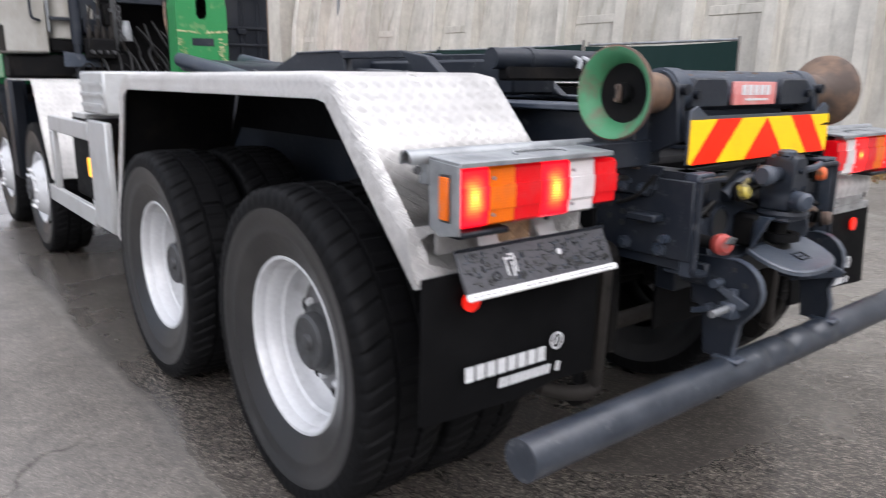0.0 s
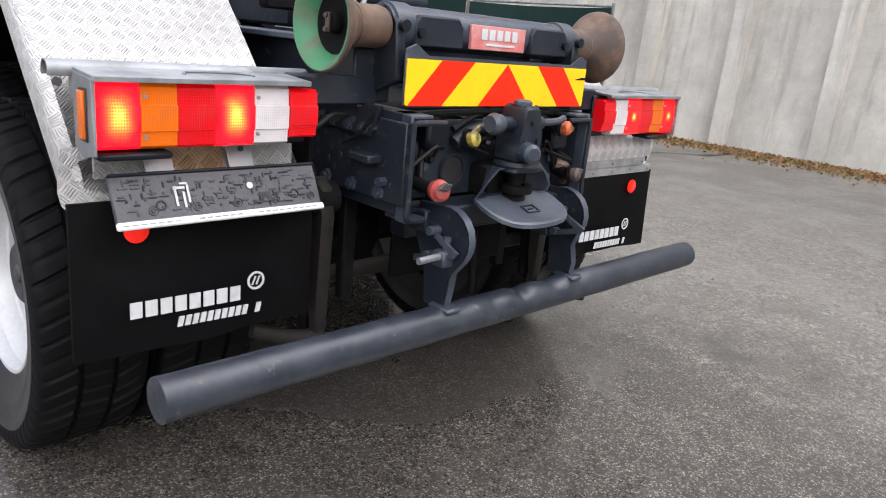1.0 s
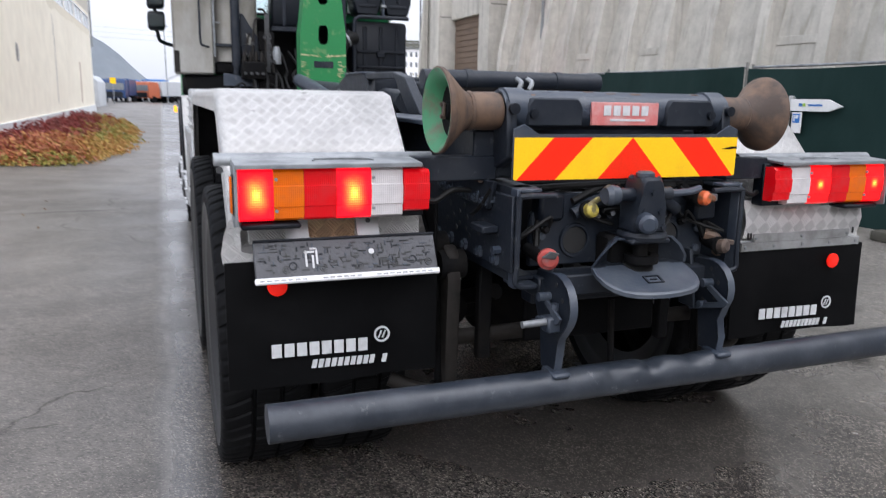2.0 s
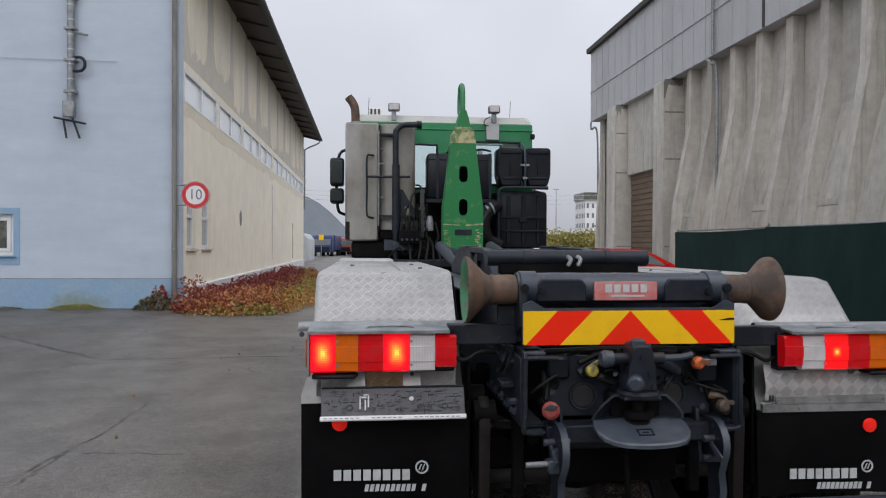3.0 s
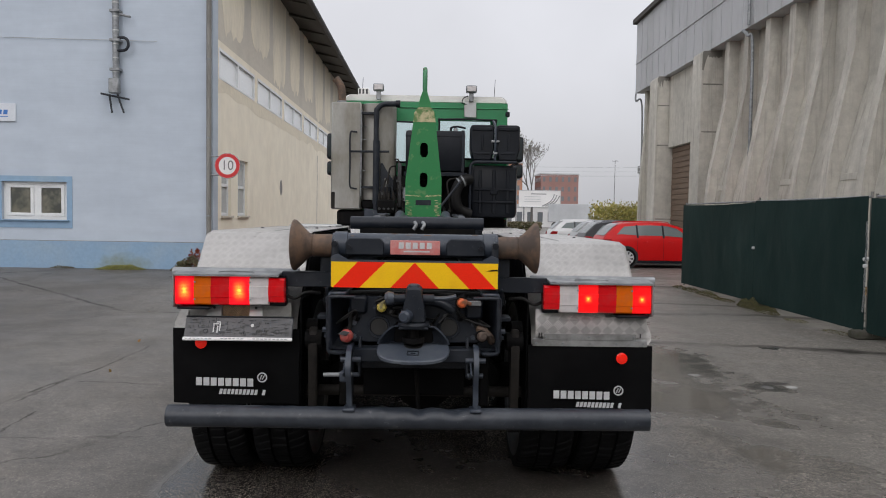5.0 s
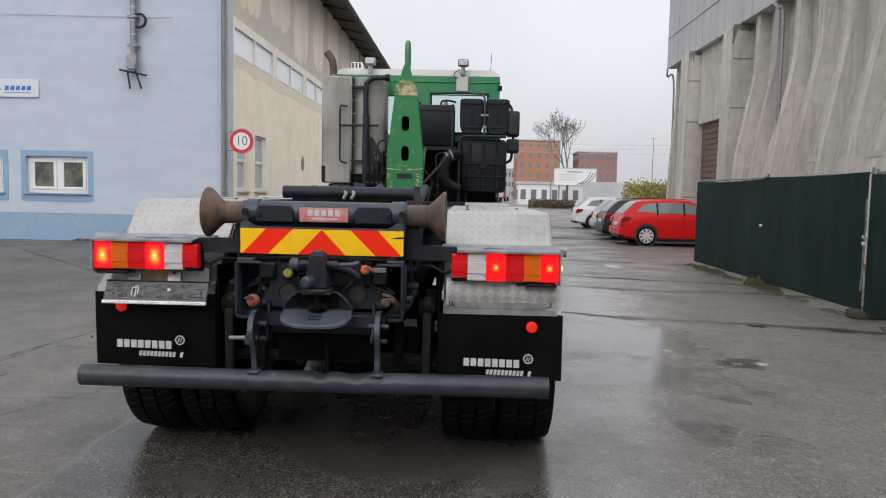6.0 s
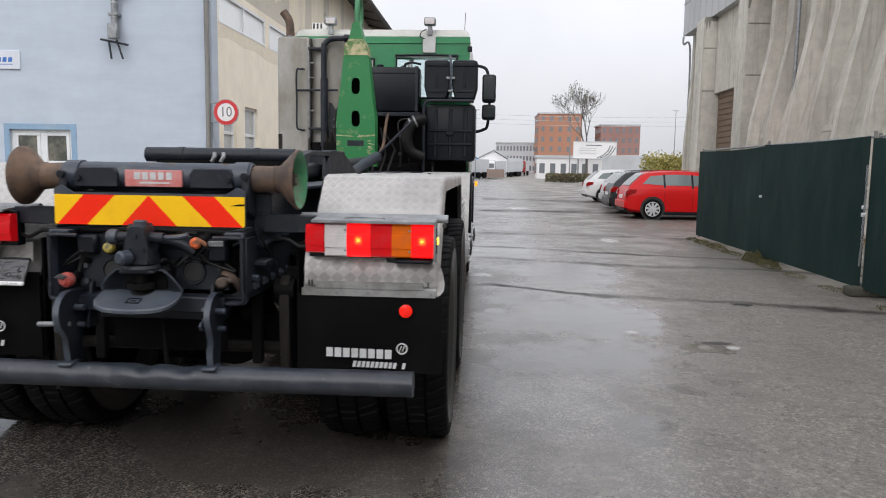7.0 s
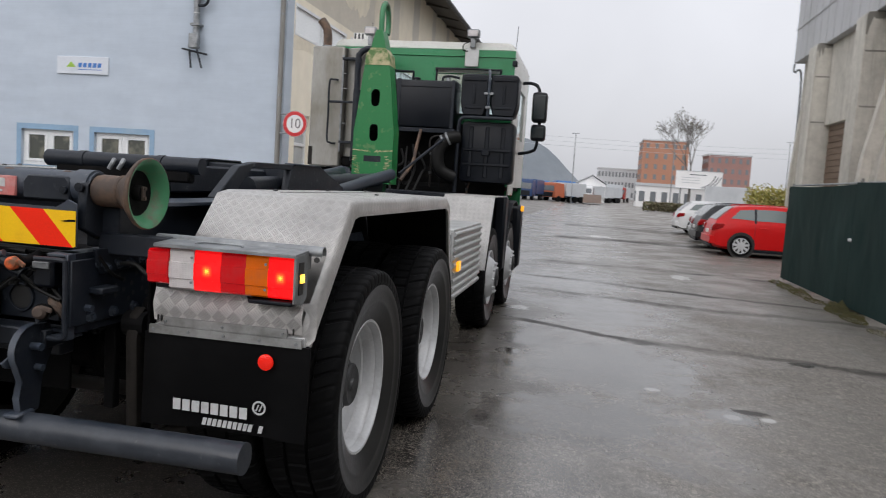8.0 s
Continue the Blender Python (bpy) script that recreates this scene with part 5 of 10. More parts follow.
# pivot frame with sloped cheek plates
for s in (-1, 1):
    a, b = sorted((s * 0.28, s * 0.33))
    bm = P([(1.0, 1.4), (1.18, 1.4), (1.4, 1.565), (1.45, 1.6), (1.25, 1.57)], "x", a, b, bevel=0.004)
    prism(bm, [(1.45, 1.6), (1.4, 1.565), (1.95, 1.57), (2.0, 1.605)], "x", a, b, bevel=0.004)
    prism(bm, [(1.9, 1.4), (1.95, 1.57), (2.0, 1.605), (2.45, 1.61), (2.95, 1.47), (3.0, 1.4)], "x", a, b, bevel=0.004)
    part("cheek_plate", bm, paint_dark, lorry)
    part("cheek_flange", B(a - 0.015, b + 0.015, 1.99, 2.44, 1.603, 1.613, bevel=0.003), paint_grey, lorry)
    part("lift_cylinder", R((s * 0.2, 1.6, 1.45), (s * 0.2, 4.3, 1.54), 0.062), paint_dark, lorry)
    part("piston_rod", R((s * 0.2, 4.3, 1.54), (s * 0.2, 4.65, 1.55), 0.035), galv, lorry)
part("slide_beam", B(-0.13, 0.13, 0.9, 4.75, 1.41, 1.56, bevel=0.012), paint_dark, lorry)
part("cheek_bridge", B(-0.28, 0.28, 2.0, 2.5, 1.5, 1.59, bevel=0.01), paint_dark, lorry)
for s in (-1, 1):
    part("guide_tube", R((s * 0.24, 3.0, 1.43), (s * 0.26, 4.55, 1.6), 0.055), paint_grey, lorry)

# ---------------------------------------------------------------- lorry: green hook arm
arm = thing("hook_arm", "", "", parent=lorry)
arm["label"] = "chipped green hook arm with scraped cream bands"


def ring_plate(bm, outline, holes, y0, y1):
    """A plate in x and z between y0 and y1 with long holes through it (holes: x centre, z low, z high, half width)."""
    zs = sorted({z for _, z in outline} | {z for h in holes for z in (h[1], h[2])})

    def half(z):
        for (xa, za), (xb, zb) in zip(outline, outline[1:]):
            if za <= z <= zb:
                return xa + (xb - xa) * (z - za) / (zb - za)
        return outline[-1][0]
    for za, zb in zip(zs, zs[1:]):
        hole = next((h for h in holes if h[1] <= za and zb <= h[2]), None)
        if hole:
            w = hole[3]
            for s in (-1, 1):
                prism(bm, [(s * w, za), (s * half(za), za), (s * half(zb), zb), (s * w, zb)], "y", y0, y1)
        else:
            prism(bm, [(-half(za), za), (half(za), za), (half(zb), zb), (-half(zb), zb)], "y", y0, y1)
    bmesh.ops.remove_doubles(bm, verts=bm.verts, dist=1e-5)
    return bm


OUT = [(0.212, 1.5), (0.212, 2.02), (0.19, 2.18), (0.13, 2.7)]
SLOTS = []
for c in (2.365, 2.015):
    SLOTS += [(0, c - 0.085, c - 0.075, 0.025), (0, c - 0.075, c - 0.055, 0.038), (0, c - 0.055, c + 0.055, 0.045), (0, c + 0.055, c + 0.075, 0.038), (0, c + 0.075, c + 0.085, 0.025)]
bm = ring_plate(bmesh.new(), OUT, SLOTS, 4.74, 4.752)
part("rear_face", bm, green, arm, smooth=False)
bm = bmesh.new()
for s in (-1, 1):
    for (xa, za), (xb, zb) in zip(OUT, OUT[1:]):
        vs = [(s * xa, 4.752, za), (s * xb, 4.752, zb), (s * xb, 4.93, zb), (s * xa, 4.95, za)]
        q = [bm.verts.new(v) for v in vs] + [bm.verts.new((v[0] - s * 0.012, v[1], v[2])) for v in vs]
        for f in ((0, 1, 2, 3), (7, 6, 5, 4), (0, 4, 5, 1), (1, 5, 6, 2), (2, 6, 7, 3), (3, 7, 4, 0)):
            bm.faces.new([q[i] for i in f])
part("side_face", bm, green, arm, smooth=False)
part("front_face", ring_plate(bmesh.new(), OUT, [], 4.952, 4.962), grime, arm)
part("foot_bend", S([(0, 4.85, 1.56), (0, 4.83, 1.45), (0, 4.7, 1.4), (0, 4.5, 1.4)], 0.13, seg=16), green, arm)
part("cream_band", ring_plate(bmesh.new(), [(0.132, 2.69), (0.118, 2.8), (0.075, 2.86)], [], 4.736, 4.95), cream_worn, arm, smooth=False)
part("arm_neck", ring_plate(bmesh.new(), [(0.078, 2.855), (0.055, 2.96), (0.03, 3.04)], [], 4.75, 4.93), green, arm, smooth=False)
part("hook", S([(0, 4.84, 2.97), (0, 4.82, 3.1), (0, 4.83, 3.24), (0, 4.89, 3.325), (0, 4.98, 3.325), (0, 5.045, 3.24), (0, 5.06, 3.12), (0, 5.04, 3.05)], 0.028, seg=12), roller_green, arm, "scraped green and bare steel hook")
ra_ = random.Random(14)
for s in (-1, 1):
    for k in range(11):
        x0 = s * ra_.uniform(0.12, 0.17)
        x1 = s * min(0.21, abs(x0) + ra_.uniform(0.03, 0.07))
        z0 = 1.6 + 0.017 * k + ra_.uniform(-0.006, 0.006)
        t0 = ra_.uniform(0.005, 0.014)
        part("scrape_mark", P([(x0, z0), ((x0 + x1) / 2, z0 - 0.004), (x1, z0 + 0.003), (x1, z0 + t0), (x0, z0 + t0 * 0.5)], "y", 4.7365, 4.74), cream_worn, arm)
    for k in range(6):
        x0 = s * (0.02 + 0.032 * k)
        part("scrape_mark", P([(x0, 1.81 + 0.004 * k), (x0 + s * 0.034, 1.822 + 0.01 * ra_.random()), (x0 + s * 0.03, 1.838 + 0.012 * ra_.random()), (x0, 1.82 + 0.004 * k)], "y", 4.7365, 4.74), cream_worn, arm)
part("name_bar", B(-0.09, 0.09, 4.7365, 4.74, 1.72, 1.78), paint_dark, arm)

# ---------------------------------------------------------------- lorry: aluminium wings, lamps and flaps
def rear_wing(s, drop):
    """A folded tread-plate wing over both rear axles. drop: how much lower it hangs."""
    z = -drop
    a, b = sorted((s * 0.63, s * 1.25))
    w = thing("rear_wing", "", "", parent=lorry)
    w["label"] = "aluminium tread-plate wing over the rear axles"
    line = [(0.035, 0.955 + z), (0.06, 1.04 + z), (0.47, 1.475 + z), (0.56, 1.49 + z), (2.5, 1.485 + z), (2.62, 1.44 + z), (2.95, 0.6 + z)]
    o, rr = s * 1.25, 0.03
    bm = sheet(bmesh.new(), line, min(s * 0.63, o - s * rr), max(s * 0.63, o - s * rr), 0.006)
    # the outer edge rolls over a small radius and ends in a lip
    V = [Vector((0, *p)) for p in line]
    arcs = []
    for k, p in enumerate(V):
        d0 = (p - V[k - 1]).normalized() if k else (V[1] - p).normalized()
        d1 = (V[k + 1] - p).normalized() if k < len(V) - 1 else d0
        n0, n1 = Vector((0, -d0.z, d0.y)), Vector((0, -d1.z, d1.y))
        nn = (n0 + n1).normalized()
        nn = nn / max(0.4, nn.dot(n0))
        depth = 0.05 if k else 0.012
        ring = []
        for t in [math.pi / 2 * q / 5 for q in range(6)]:
            c_ = p + nn * (0.0065 - rr * (1 - math.cos(t)))
            ring.append(bm.verts.new((o - s * rr * (1 - math.sin(t)), c_.y, c_.z)))
        e = p + nn * (0.0065 - rr - depth)
        ring.append(bm.verts.new((o, e.y, e.z)))
        ring.append(bm.verts.new((o - s * 0.006, e.y, e.z)))
        arcs.append(ring)
    for p, q in zip(arcs, arcs[1:]):
        for k in range(len(p) - 1):
            bm.faces.new((p[k], p[k + 1], q[k + 1], q[k]))
    part("wing_panel", bm, tread, w)
    tab = [(1.12, 0.958), (1.235, 0.956), (1.262, 0.962), (1.276, 0.98), (1.28, 1.01), (1.268, 1.06), (1.25, 1.1), (1.12, 1.1)]
    bm = bmesh.new()
    lay = [[bm.verts.new((s * x, 0.026 - d + (max(0.0, q - 1.04) * 0.94 + (min(q, 1.04) - 0.955) * 0.29), q + z)) for x, q in tab] for d in (0.0, 0.006)]
    bm.faces.new(lay[0])
    bm.faces.new(lay[1][::-1])
    for k in range(len(tab)):
        k2 = (k + 1) % len(tab)
        bm.faces.new((lay[0][k], lay[0][k2], lay[1][k2], lay[1][k]))
    part("wing_corner", bm, tread, w, "rounded lower corner of the tread plate")
    part("wing_seam", B(min(s * 0.86, s * 0.866), max(s * 0.86, s * 0.866), 0.6, 2.45, 1.496 + z, 1.4985 + z), dirty_alu, w)
    for bx, by in ((0.75, 0.8), (0.75, 1.5), (0.75, 2.2), (1.1, 1.3)):
        part("bolt", lathe(bmesh.new(), [(0, 0.012), (0.006, 0.011), (0.008, 0)], (0, 0, 0), (0, 0, 1), seg=8), grime_grey, w, at=(s * bx, by, 1.496 + z))
    # dark strip added to hide the panel's bright inner edge
    part("end_trim", sheet(bmesh.new(), [(2.52, 1.486 + z), (2.628, 1.446 + z), (2.955, 0.6 + z)], min(s * 0.624, s * 0.629), max(s * 0.624, s * 0.629), 0.02), grime, w)
    # a near-black skin close under the tread plate
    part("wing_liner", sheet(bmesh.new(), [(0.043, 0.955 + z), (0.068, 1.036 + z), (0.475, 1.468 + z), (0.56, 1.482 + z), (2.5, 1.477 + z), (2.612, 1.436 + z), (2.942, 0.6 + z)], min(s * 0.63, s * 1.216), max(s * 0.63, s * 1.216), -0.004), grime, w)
    # inner side wall, near black
    i = s * 0.62
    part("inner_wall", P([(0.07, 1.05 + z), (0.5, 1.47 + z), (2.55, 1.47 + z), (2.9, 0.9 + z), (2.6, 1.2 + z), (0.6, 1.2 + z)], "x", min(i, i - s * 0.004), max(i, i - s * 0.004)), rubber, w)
    # lower rail that holds the mud flap, with rivets
    rail = part("flap_rail", B(a + 0.01, b - 0.005, 0.012, 0.03, 0.915 + z * 0.6, 0.975 + z * 0.6, bevel=0.003), smooth_alu, w)
    for k in range(6):
        part("rivet", lathe(bmesh.new(), [(0, 0.007), (0.003, 0.006), (0.004, 0)], (0, 0, 0), (0, -1, 0), seg=8), galv, rail, at=(a + 0.05 + k * 0.1, 0.012, 0.94 + z * 0.6))
    return w


rear_wing(-1, 0.0)
rear_wing(1, 0.035)
# plain folded band under the other lamp
def buckled_apron(x0, x1, z0, nx=30, nz=10):
    """A tread-plate band creased along its middle and dented, with a ragged upper edge."""
    rg = random.Random(4)
    bm = bmesh.new()
    grid = {}
    ragged = [rg.uniform(-0.006, 0.006) for _ in range(nx + 1)]
    for k, back in enumerate((0.0, 0.0035)):
        for i in range(nx + 1):
            u = i / nx
            top = (1.118 if u < 0.62 else 1.076) + ragged[i]
            for j in range(nz + 1):
                v = j / nz
                z = z0 + (top - z0) * v
                q = (z - z0) / 0.13
                crease = 0.013 * max(0.0, 1 - abs(q - 0.5) / 0.5) - 0.014 * max(0.0, q - 0.5)
                dent = 0.003 * math.sin(23 * u + 2.0 * v) + 0.002 * math.sin(47 * u - 5.0 * v + 1.0) * v
                grid[k, i, j] = bm.verts.new((x0 + (x1 - x0) * u, back - crease + dent * v, z))
    for k in (0, 1):
        for i in range(nx):
            for j in range(nz):
                bm.faces.new((grid[k, i, j], grid[k, i + 1, j], grid[k, i + 1, j + 1], grid[k, i, j + 1]))
    for i in range(nx):
        for j in (0, nz):
            bm.faces.new((grid[0, i, j], grid[0, i + 1, j], grid[1, i + 1, j], grid[1, i, j]))
    for j in range(nz):
        for i in (0, nx):
            bm.faces.new((grid[0, i, j], grid[0, i, j + 1], grid[1, i, j + 1], grid[1, i, j]))
    return bm


apron = part("tread_apron", buckled_apron(0.645, 1.24, 0.968), tread_coarse, lorry, "ragged, creased tread-plate apron under the lamp")
lay = apron.data.uv_layers[0].data
for lp in apron.data.loops:
    co = apron.data.vertices[lp.vertex_index].co
    lay[lp.index].uv = (co.x, co.z)
part("clamp_strip", B(0.69, 1.185, -0.011, -0.002, 0.952, 0.985, bevel=0.002), dirty_alu, apron)
for x in (0.7, 0.93, 1.17):
    part("bolt", lathe(bmesh.new(), [(0, 0.006), (0.006, 0.005), (0.007, 0)], (0, 0, 0), (0, -1, 0), seg=8), galv, apron, at=(x, -0.011, 0.968))
for x in (0.662, 0.676, 1.205):
    part("slot", B(x, x + 0.006, -0.0105, -0.003, 0.966, 0.99, bevel=0.002), sign_black, apron)
part("folded_band", P([(-0.013, 0.919), (0.004, 0.919), (0.004, 0.95), (-0.004, 0.953), (-0.013, 0.949)], "x", 0.632, 1.243), dirty_alu, lorry)
for k in range(5):
    part("rivet", lathe(bmesh.new(), [(0, 0.007), (0.003, 0.006), (0.004, 0)], (0, 0, 0), (0, -1, 0), seg=8), galv, apron, at=(0.65 + k * 0.143, -0.013, 0.935))


def mud_flap(s):
    z0, z1 = (0.59, 0.99) if s < 0 else (0.57, 0.922)
    a, b = sorted((s * 0.61, s * 1.275))
    bm = bmesh.new()
    nx, nz = 12, 8
    grid = {}
    for k, dy in enumerate((0.0, 0.01)):
        for i in range(nx + 1):
            for j in range(nz + 1):
                u, v = i / nx, j / nz
                x, z = a + (b - a) * u, z0 + (z1 - z0) * v
                wave = 0.012 * math.sin(7 * u + 1.3 * s) * (1 - v) ** 1.5 + 0.006 * math.sin(15 * u) * (1 - v)
                grid[k, i, j] = bm.verts.new((x, dy - wave - 0.004, z))
    for k in (0, 1):
        for i in range(nx):
            for j in range(nz):
                bm.faces.new((grid[k, i, j], grid[k, i + 1, j], grid[k, i + 1, j + 1], grid[k, i, j + 1]))
    for i in range(nx):
        for j in (0, nz):
            bm.faces.new((grid[0, i, j], grid[0, i + 1, j], grid[1, i + 1, j], grid[1, i, j]))
    for j in range(nz):
        for i in (0, nx):
            bm.faces.new((grid[0, i, j], grid[0, i, j + 1], grid[1, i, j + 1], grid[1, i, j]))
    flap = part("mud_flap", bm, rubber, lorry, "black rubber mud flap with white print")
    # the printed name, as plain blocks
    ez, ex = (0.735, -0.803) if s < 0 else (0.685, 1.092)
    y = -0.021
    part("printed_ring", lathe(bmesh.new(), [(0, 0.02), (0.002, 0.02), (0.002, 0.0265), (0, 0.0265)], (0, 0, 0), (0, -1, 0), seg=28, closed=True), white_vinyl, flap, at=(ex + 0.002, y, ez))
    bm = bmesh.new()
    for o in (-0.008, 0.005):
        prism(bm, [(o - 0.006, -0.012), (o - 0.001, -0.012), (o + 0.009, 0.012), (o + 0.004, 0.012)], "y", y - 0.002, y)
    part("printed_mark", bm, white_vinyl, flap, at=(ex + 0.002, 0, ez))
    x0 = ex - 0.345
    tilt = -0.005
    for k in range(8):
        xa = x0 + k * 0.0385
        zz = ez - 0.045 + tilt * k / 8
        part("printed_letter", P([(xa, zz), (xa + 0.03, zz), (xa + 0.03, zz + 0.042), (xa, zz + 0.042)], "y", y - 0.0015, y + 0.002), white_vinyl, flap)
    x0 = ex - 0.225
    for k in range(12):
        if k == 10:
            continue
        xa = x0 + k * 0.0205
        zz = ez - 0.09 + tilt * k / 12
        part("printed_letter", P([(xa, zz), (xa + 0.0145, zz), (xa + 0.0205, zz + 0.027), (xa + 0.006, zz + 0.027)], "y", y - 0.0015, y + 0.002), white_vinyl, flap)
    rx, rz = (-1.125, 0.914) if s < 0 else (1.109, 0.857)
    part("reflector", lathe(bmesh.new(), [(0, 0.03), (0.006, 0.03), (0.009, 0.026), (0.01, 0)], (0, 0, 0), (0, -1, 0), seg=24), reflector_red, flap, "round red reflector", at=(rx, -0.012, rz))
    return flap


mud_flap(-1)
mud_flap(1)


def lens_mesh(w, h, d, bands=True):
    """A lens block drawn about its bulb: three level steps in a slightly bowed front."""
    line = [(d * 0.4, -0.5), (-d * 0.5, -0.5), (-d * 0.8, -0.45), (-d * 0.84, -0.24), (-d * 0.98, -0.225), (-d, -0.02), (-d, 0.16), (-d * 0.86, 0.175), (-d * 0.82, 0.43), (-d * 0.55, 0.5), (d * 0.4, 0.5)]
    return prism(bmesh.new(), [(y, z * h) for y, z in line], "x", -w / 2, w / 2)


def tail_lamp(s):
    z = 1.2 if s < 0 else 1.182
    lamp = thing("tail_lamp", "", "", at=(0, 0, 0), parent=lorry)
    lamp["label"] = "red, amber and clear tail lamp with two bulbs lit"
    a, b = sorted((s * 0.672, s * 1.236))
    part("housing", B(a + 0.002, b - 0.002, -0.045, 0.01, z - 0.082, z + 0.078, bevel=0.005), black_plastic, lamp)
    lit = lens_red_bright if s < 0 else lens_red_lit
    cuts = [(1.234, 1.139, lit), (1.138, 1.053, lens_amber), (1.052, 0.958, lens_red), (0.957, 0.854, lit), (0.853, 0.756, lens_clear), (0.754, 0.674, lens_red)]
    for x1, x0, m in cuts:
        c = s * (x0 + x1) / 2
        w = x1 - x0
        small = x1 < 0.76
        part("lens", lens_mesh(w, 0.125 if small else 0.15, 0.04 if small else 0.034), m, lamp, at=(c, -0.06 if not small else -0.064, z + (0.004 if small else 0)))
    for x in (1.14, 1.137 - 0.28):
        for dz in (-0.045, 0.045):
            part("lens_screw", lathe(bmesh.new(), [(0, 0.005), (0.004, 0.005), (0.004, 0)], (0, 0, 0), (0, -1, 0), seg=8), galv, lamp, at=(s * (x - 0.008), -0.097, z + dz))
    # galvanised cover over and beside the lens block
    top = part("top_cover", P([(-0.108, z + 0.074), (-0.1, z + 0.08), (0.012, z + 0.088), (0.012, z + 0.096), (-0.108, z + 0.088)], "x", min(s * 0.7, s * 1.245), max(s * 0.7, s * 1.245), bevel=0.002), galv, lamp, "galvanised sheet cover")
    part("side_cover", P([(-0.102, z + 0.08), (0.01, z + 0.088), (0.01, z - 0.075), (-0.03, z - 0.098), (-0.102, z - 0.085)], "x", min(s * 1.238, s * 1.246), max(s * 1.238, s * 1.246), bevel=0.001), galv, lamp)
    slot = part("marker_slot", B(min(0, s * 0.004), max(0, s * 0.004), -0.02, 0.02, -0.058, 0.058, bevel=0.0015), sign_black, lamp, at=(s * 1.246, -0.055, z))
    hh = 0.052 if s < 0 else 0.016
    part("side_marker", B(min(0, s * 0.008), max(0, s * 0.008), -0.016, 0.016, -hh, hh, bevel=0.0025), lens_amber if s < 0 else lens_amber_lit, lamp, at=(s * 1.248, -0.055, z))
    # pipe rail above, pinched flat at its inner end
    half_pipe = [(0.05 + rr_ * math.cos(radians(q)), z + 0.085 + rr_ * math.sin(radians(q))) for rr_, qs in ((0.024, range(-30, 211, 20)), (0.02, range(210, -31, -20))) for q in qs]
    part("support_tube", P(half_pipe, "x", min(s * 1.29, s * 0.62), max(s * 1.29, s * 0.62)), galv, lamp, "half-pipe of galvanised steel")
    for xx in (1.275, 1.2):
        part("bolt", lathe(bmesh.new(), [(0, 0.011), (0.008, 0.011), (0.008, 0)], (s * xx, 0.022, z + 0.062), (0, -1, 0), seg=6), grime_grey, lamp)
    part("support_flange", B(min(s * 1.19, s * 1.235), max(s * 1.19, s * 1.235), 0.03, 0.07, z + 0.02, z + 0.085, bevel=0.004), galv, lamp)
    part("clip_wire", S([(s * 1.02, -0.06, z + 0.092), (s * 1.0, -0.035, z + 0.097), (s * 0.86, -0.035, z + 0.097), (s * 0.84, -0.06, z + 0.092)], 0.0035, seg=6), galv, lamp)
    part("carrier", B(min(s * 0.42, s * 0.7), max(s * 0.42, s * 0.7), -0.03, 0.03, z + 0.02, z + 0.1, bevel=0.005), paint_dark, lamp)
    part("cable", S([(s * 0.67, -0.02, z - 0.03), (s * 0.63, -0.03, z - 0.04), (s * 0.57, -0.02, z - 0.01), (s * 0.5, 0.0, z - 0.015)], 0.009, seg=8), hose_black, lamp)
    part("drip_tray", B(min(s * 1.06, s * 1.23), max(s * 1.06, s * 1.23), -0.085, 0.0, z - 0.1, z - 0.083, bevel=0.006), black_plastic, lamp)


tail_lamp(-1)
tail_lamp(1)

# number plate holder, empty, on two brackets
tip = Matrix.Translation((-0.915, -0.052, 1.0)) @ Matrix.Rotation(radians(-27), 4, "X")
holder = part("plate_holder", B(-0.28, 0.28, -0.006, 0.006, -0.057, 0.06, bevel=0.003), plate_black, lorry, "empty black number plate holder")
holder.matrix_basis = tip
part("holder_strip", B(-0.283, 0.283, -0.014, -0.001, -0.071, -0.052, bevel=0.004), sign_white, holder, "white printed strip")
part("holder_rim", B(-0.28, 0.28, -0.012, 0.006, 0.056, 0.064, bevel=0.002), black_plastic, holder)
for k in range(26):
    if k in (7, 8, 15, 16):
        continue
    part("print_bar", B(-0.27 + k * 0.0205, -0.256 + k * 0.0205, -0.0152, -0.014, -0.0635, -0.06), galv, holder)
for k in range(5):
    for q in (0.012, 0.006):
        part("moulded_ring", lathe(bmesh.new(), [(0, q - 0.002), (0.0025, q - 0.002), (0.0025, q), (0, q)], (0, 0, 0), (0, -1, 0), seg=14, closed=True), sign_black, holder, at=(-0.19 + k * 0.11, -0.006, -0.03))
rnd = random.Random(5)
for k in range(170):
    u, v = rnd.uniform(-0.26, 0.26), rnd.uniform(-0.04, 0.046)
    w, h = rnd.choice(((0.014, 0.004), (0.006, 0.006), (0.004, 0.014), (0.022, 0.003)))
    part("moulded_rib", B(u - w / 2, u + w / 2, -0.0085, -0.006, v - h / 2, v + h / 2), rnd.choice((sign_black, sign_black, black_plastic, paint_grey)), holder)
for u in (-0.17, 0.2):
    part("moulded_ring", lathe(bmesh.new(), [(0, 0.009), (0.002, 0.009), (0.002, 0.013), (0, 0.013)], (0, 0, 0), (0, -1, 0), seg=16, closed=True), black_plastic, holder, at=(u, -0.006, -0.02))
bm = bmesh.new()
for k, (u, v, w, h) in enumerate(((-0.13, 0.0, 0.006, 0.05), (-0.12, 0.02, 0.03, 0.006), (-0.11, -0.01, 0.006, 0.04), (-0.098, 0.004, 0.006, 0.045), (-0.107, 0.03, 0.02, 0.005))):
    box(bm, u - w / 2, u + w / 2, -0.0095, -0.0085, v - h / 2, v + h / 2)
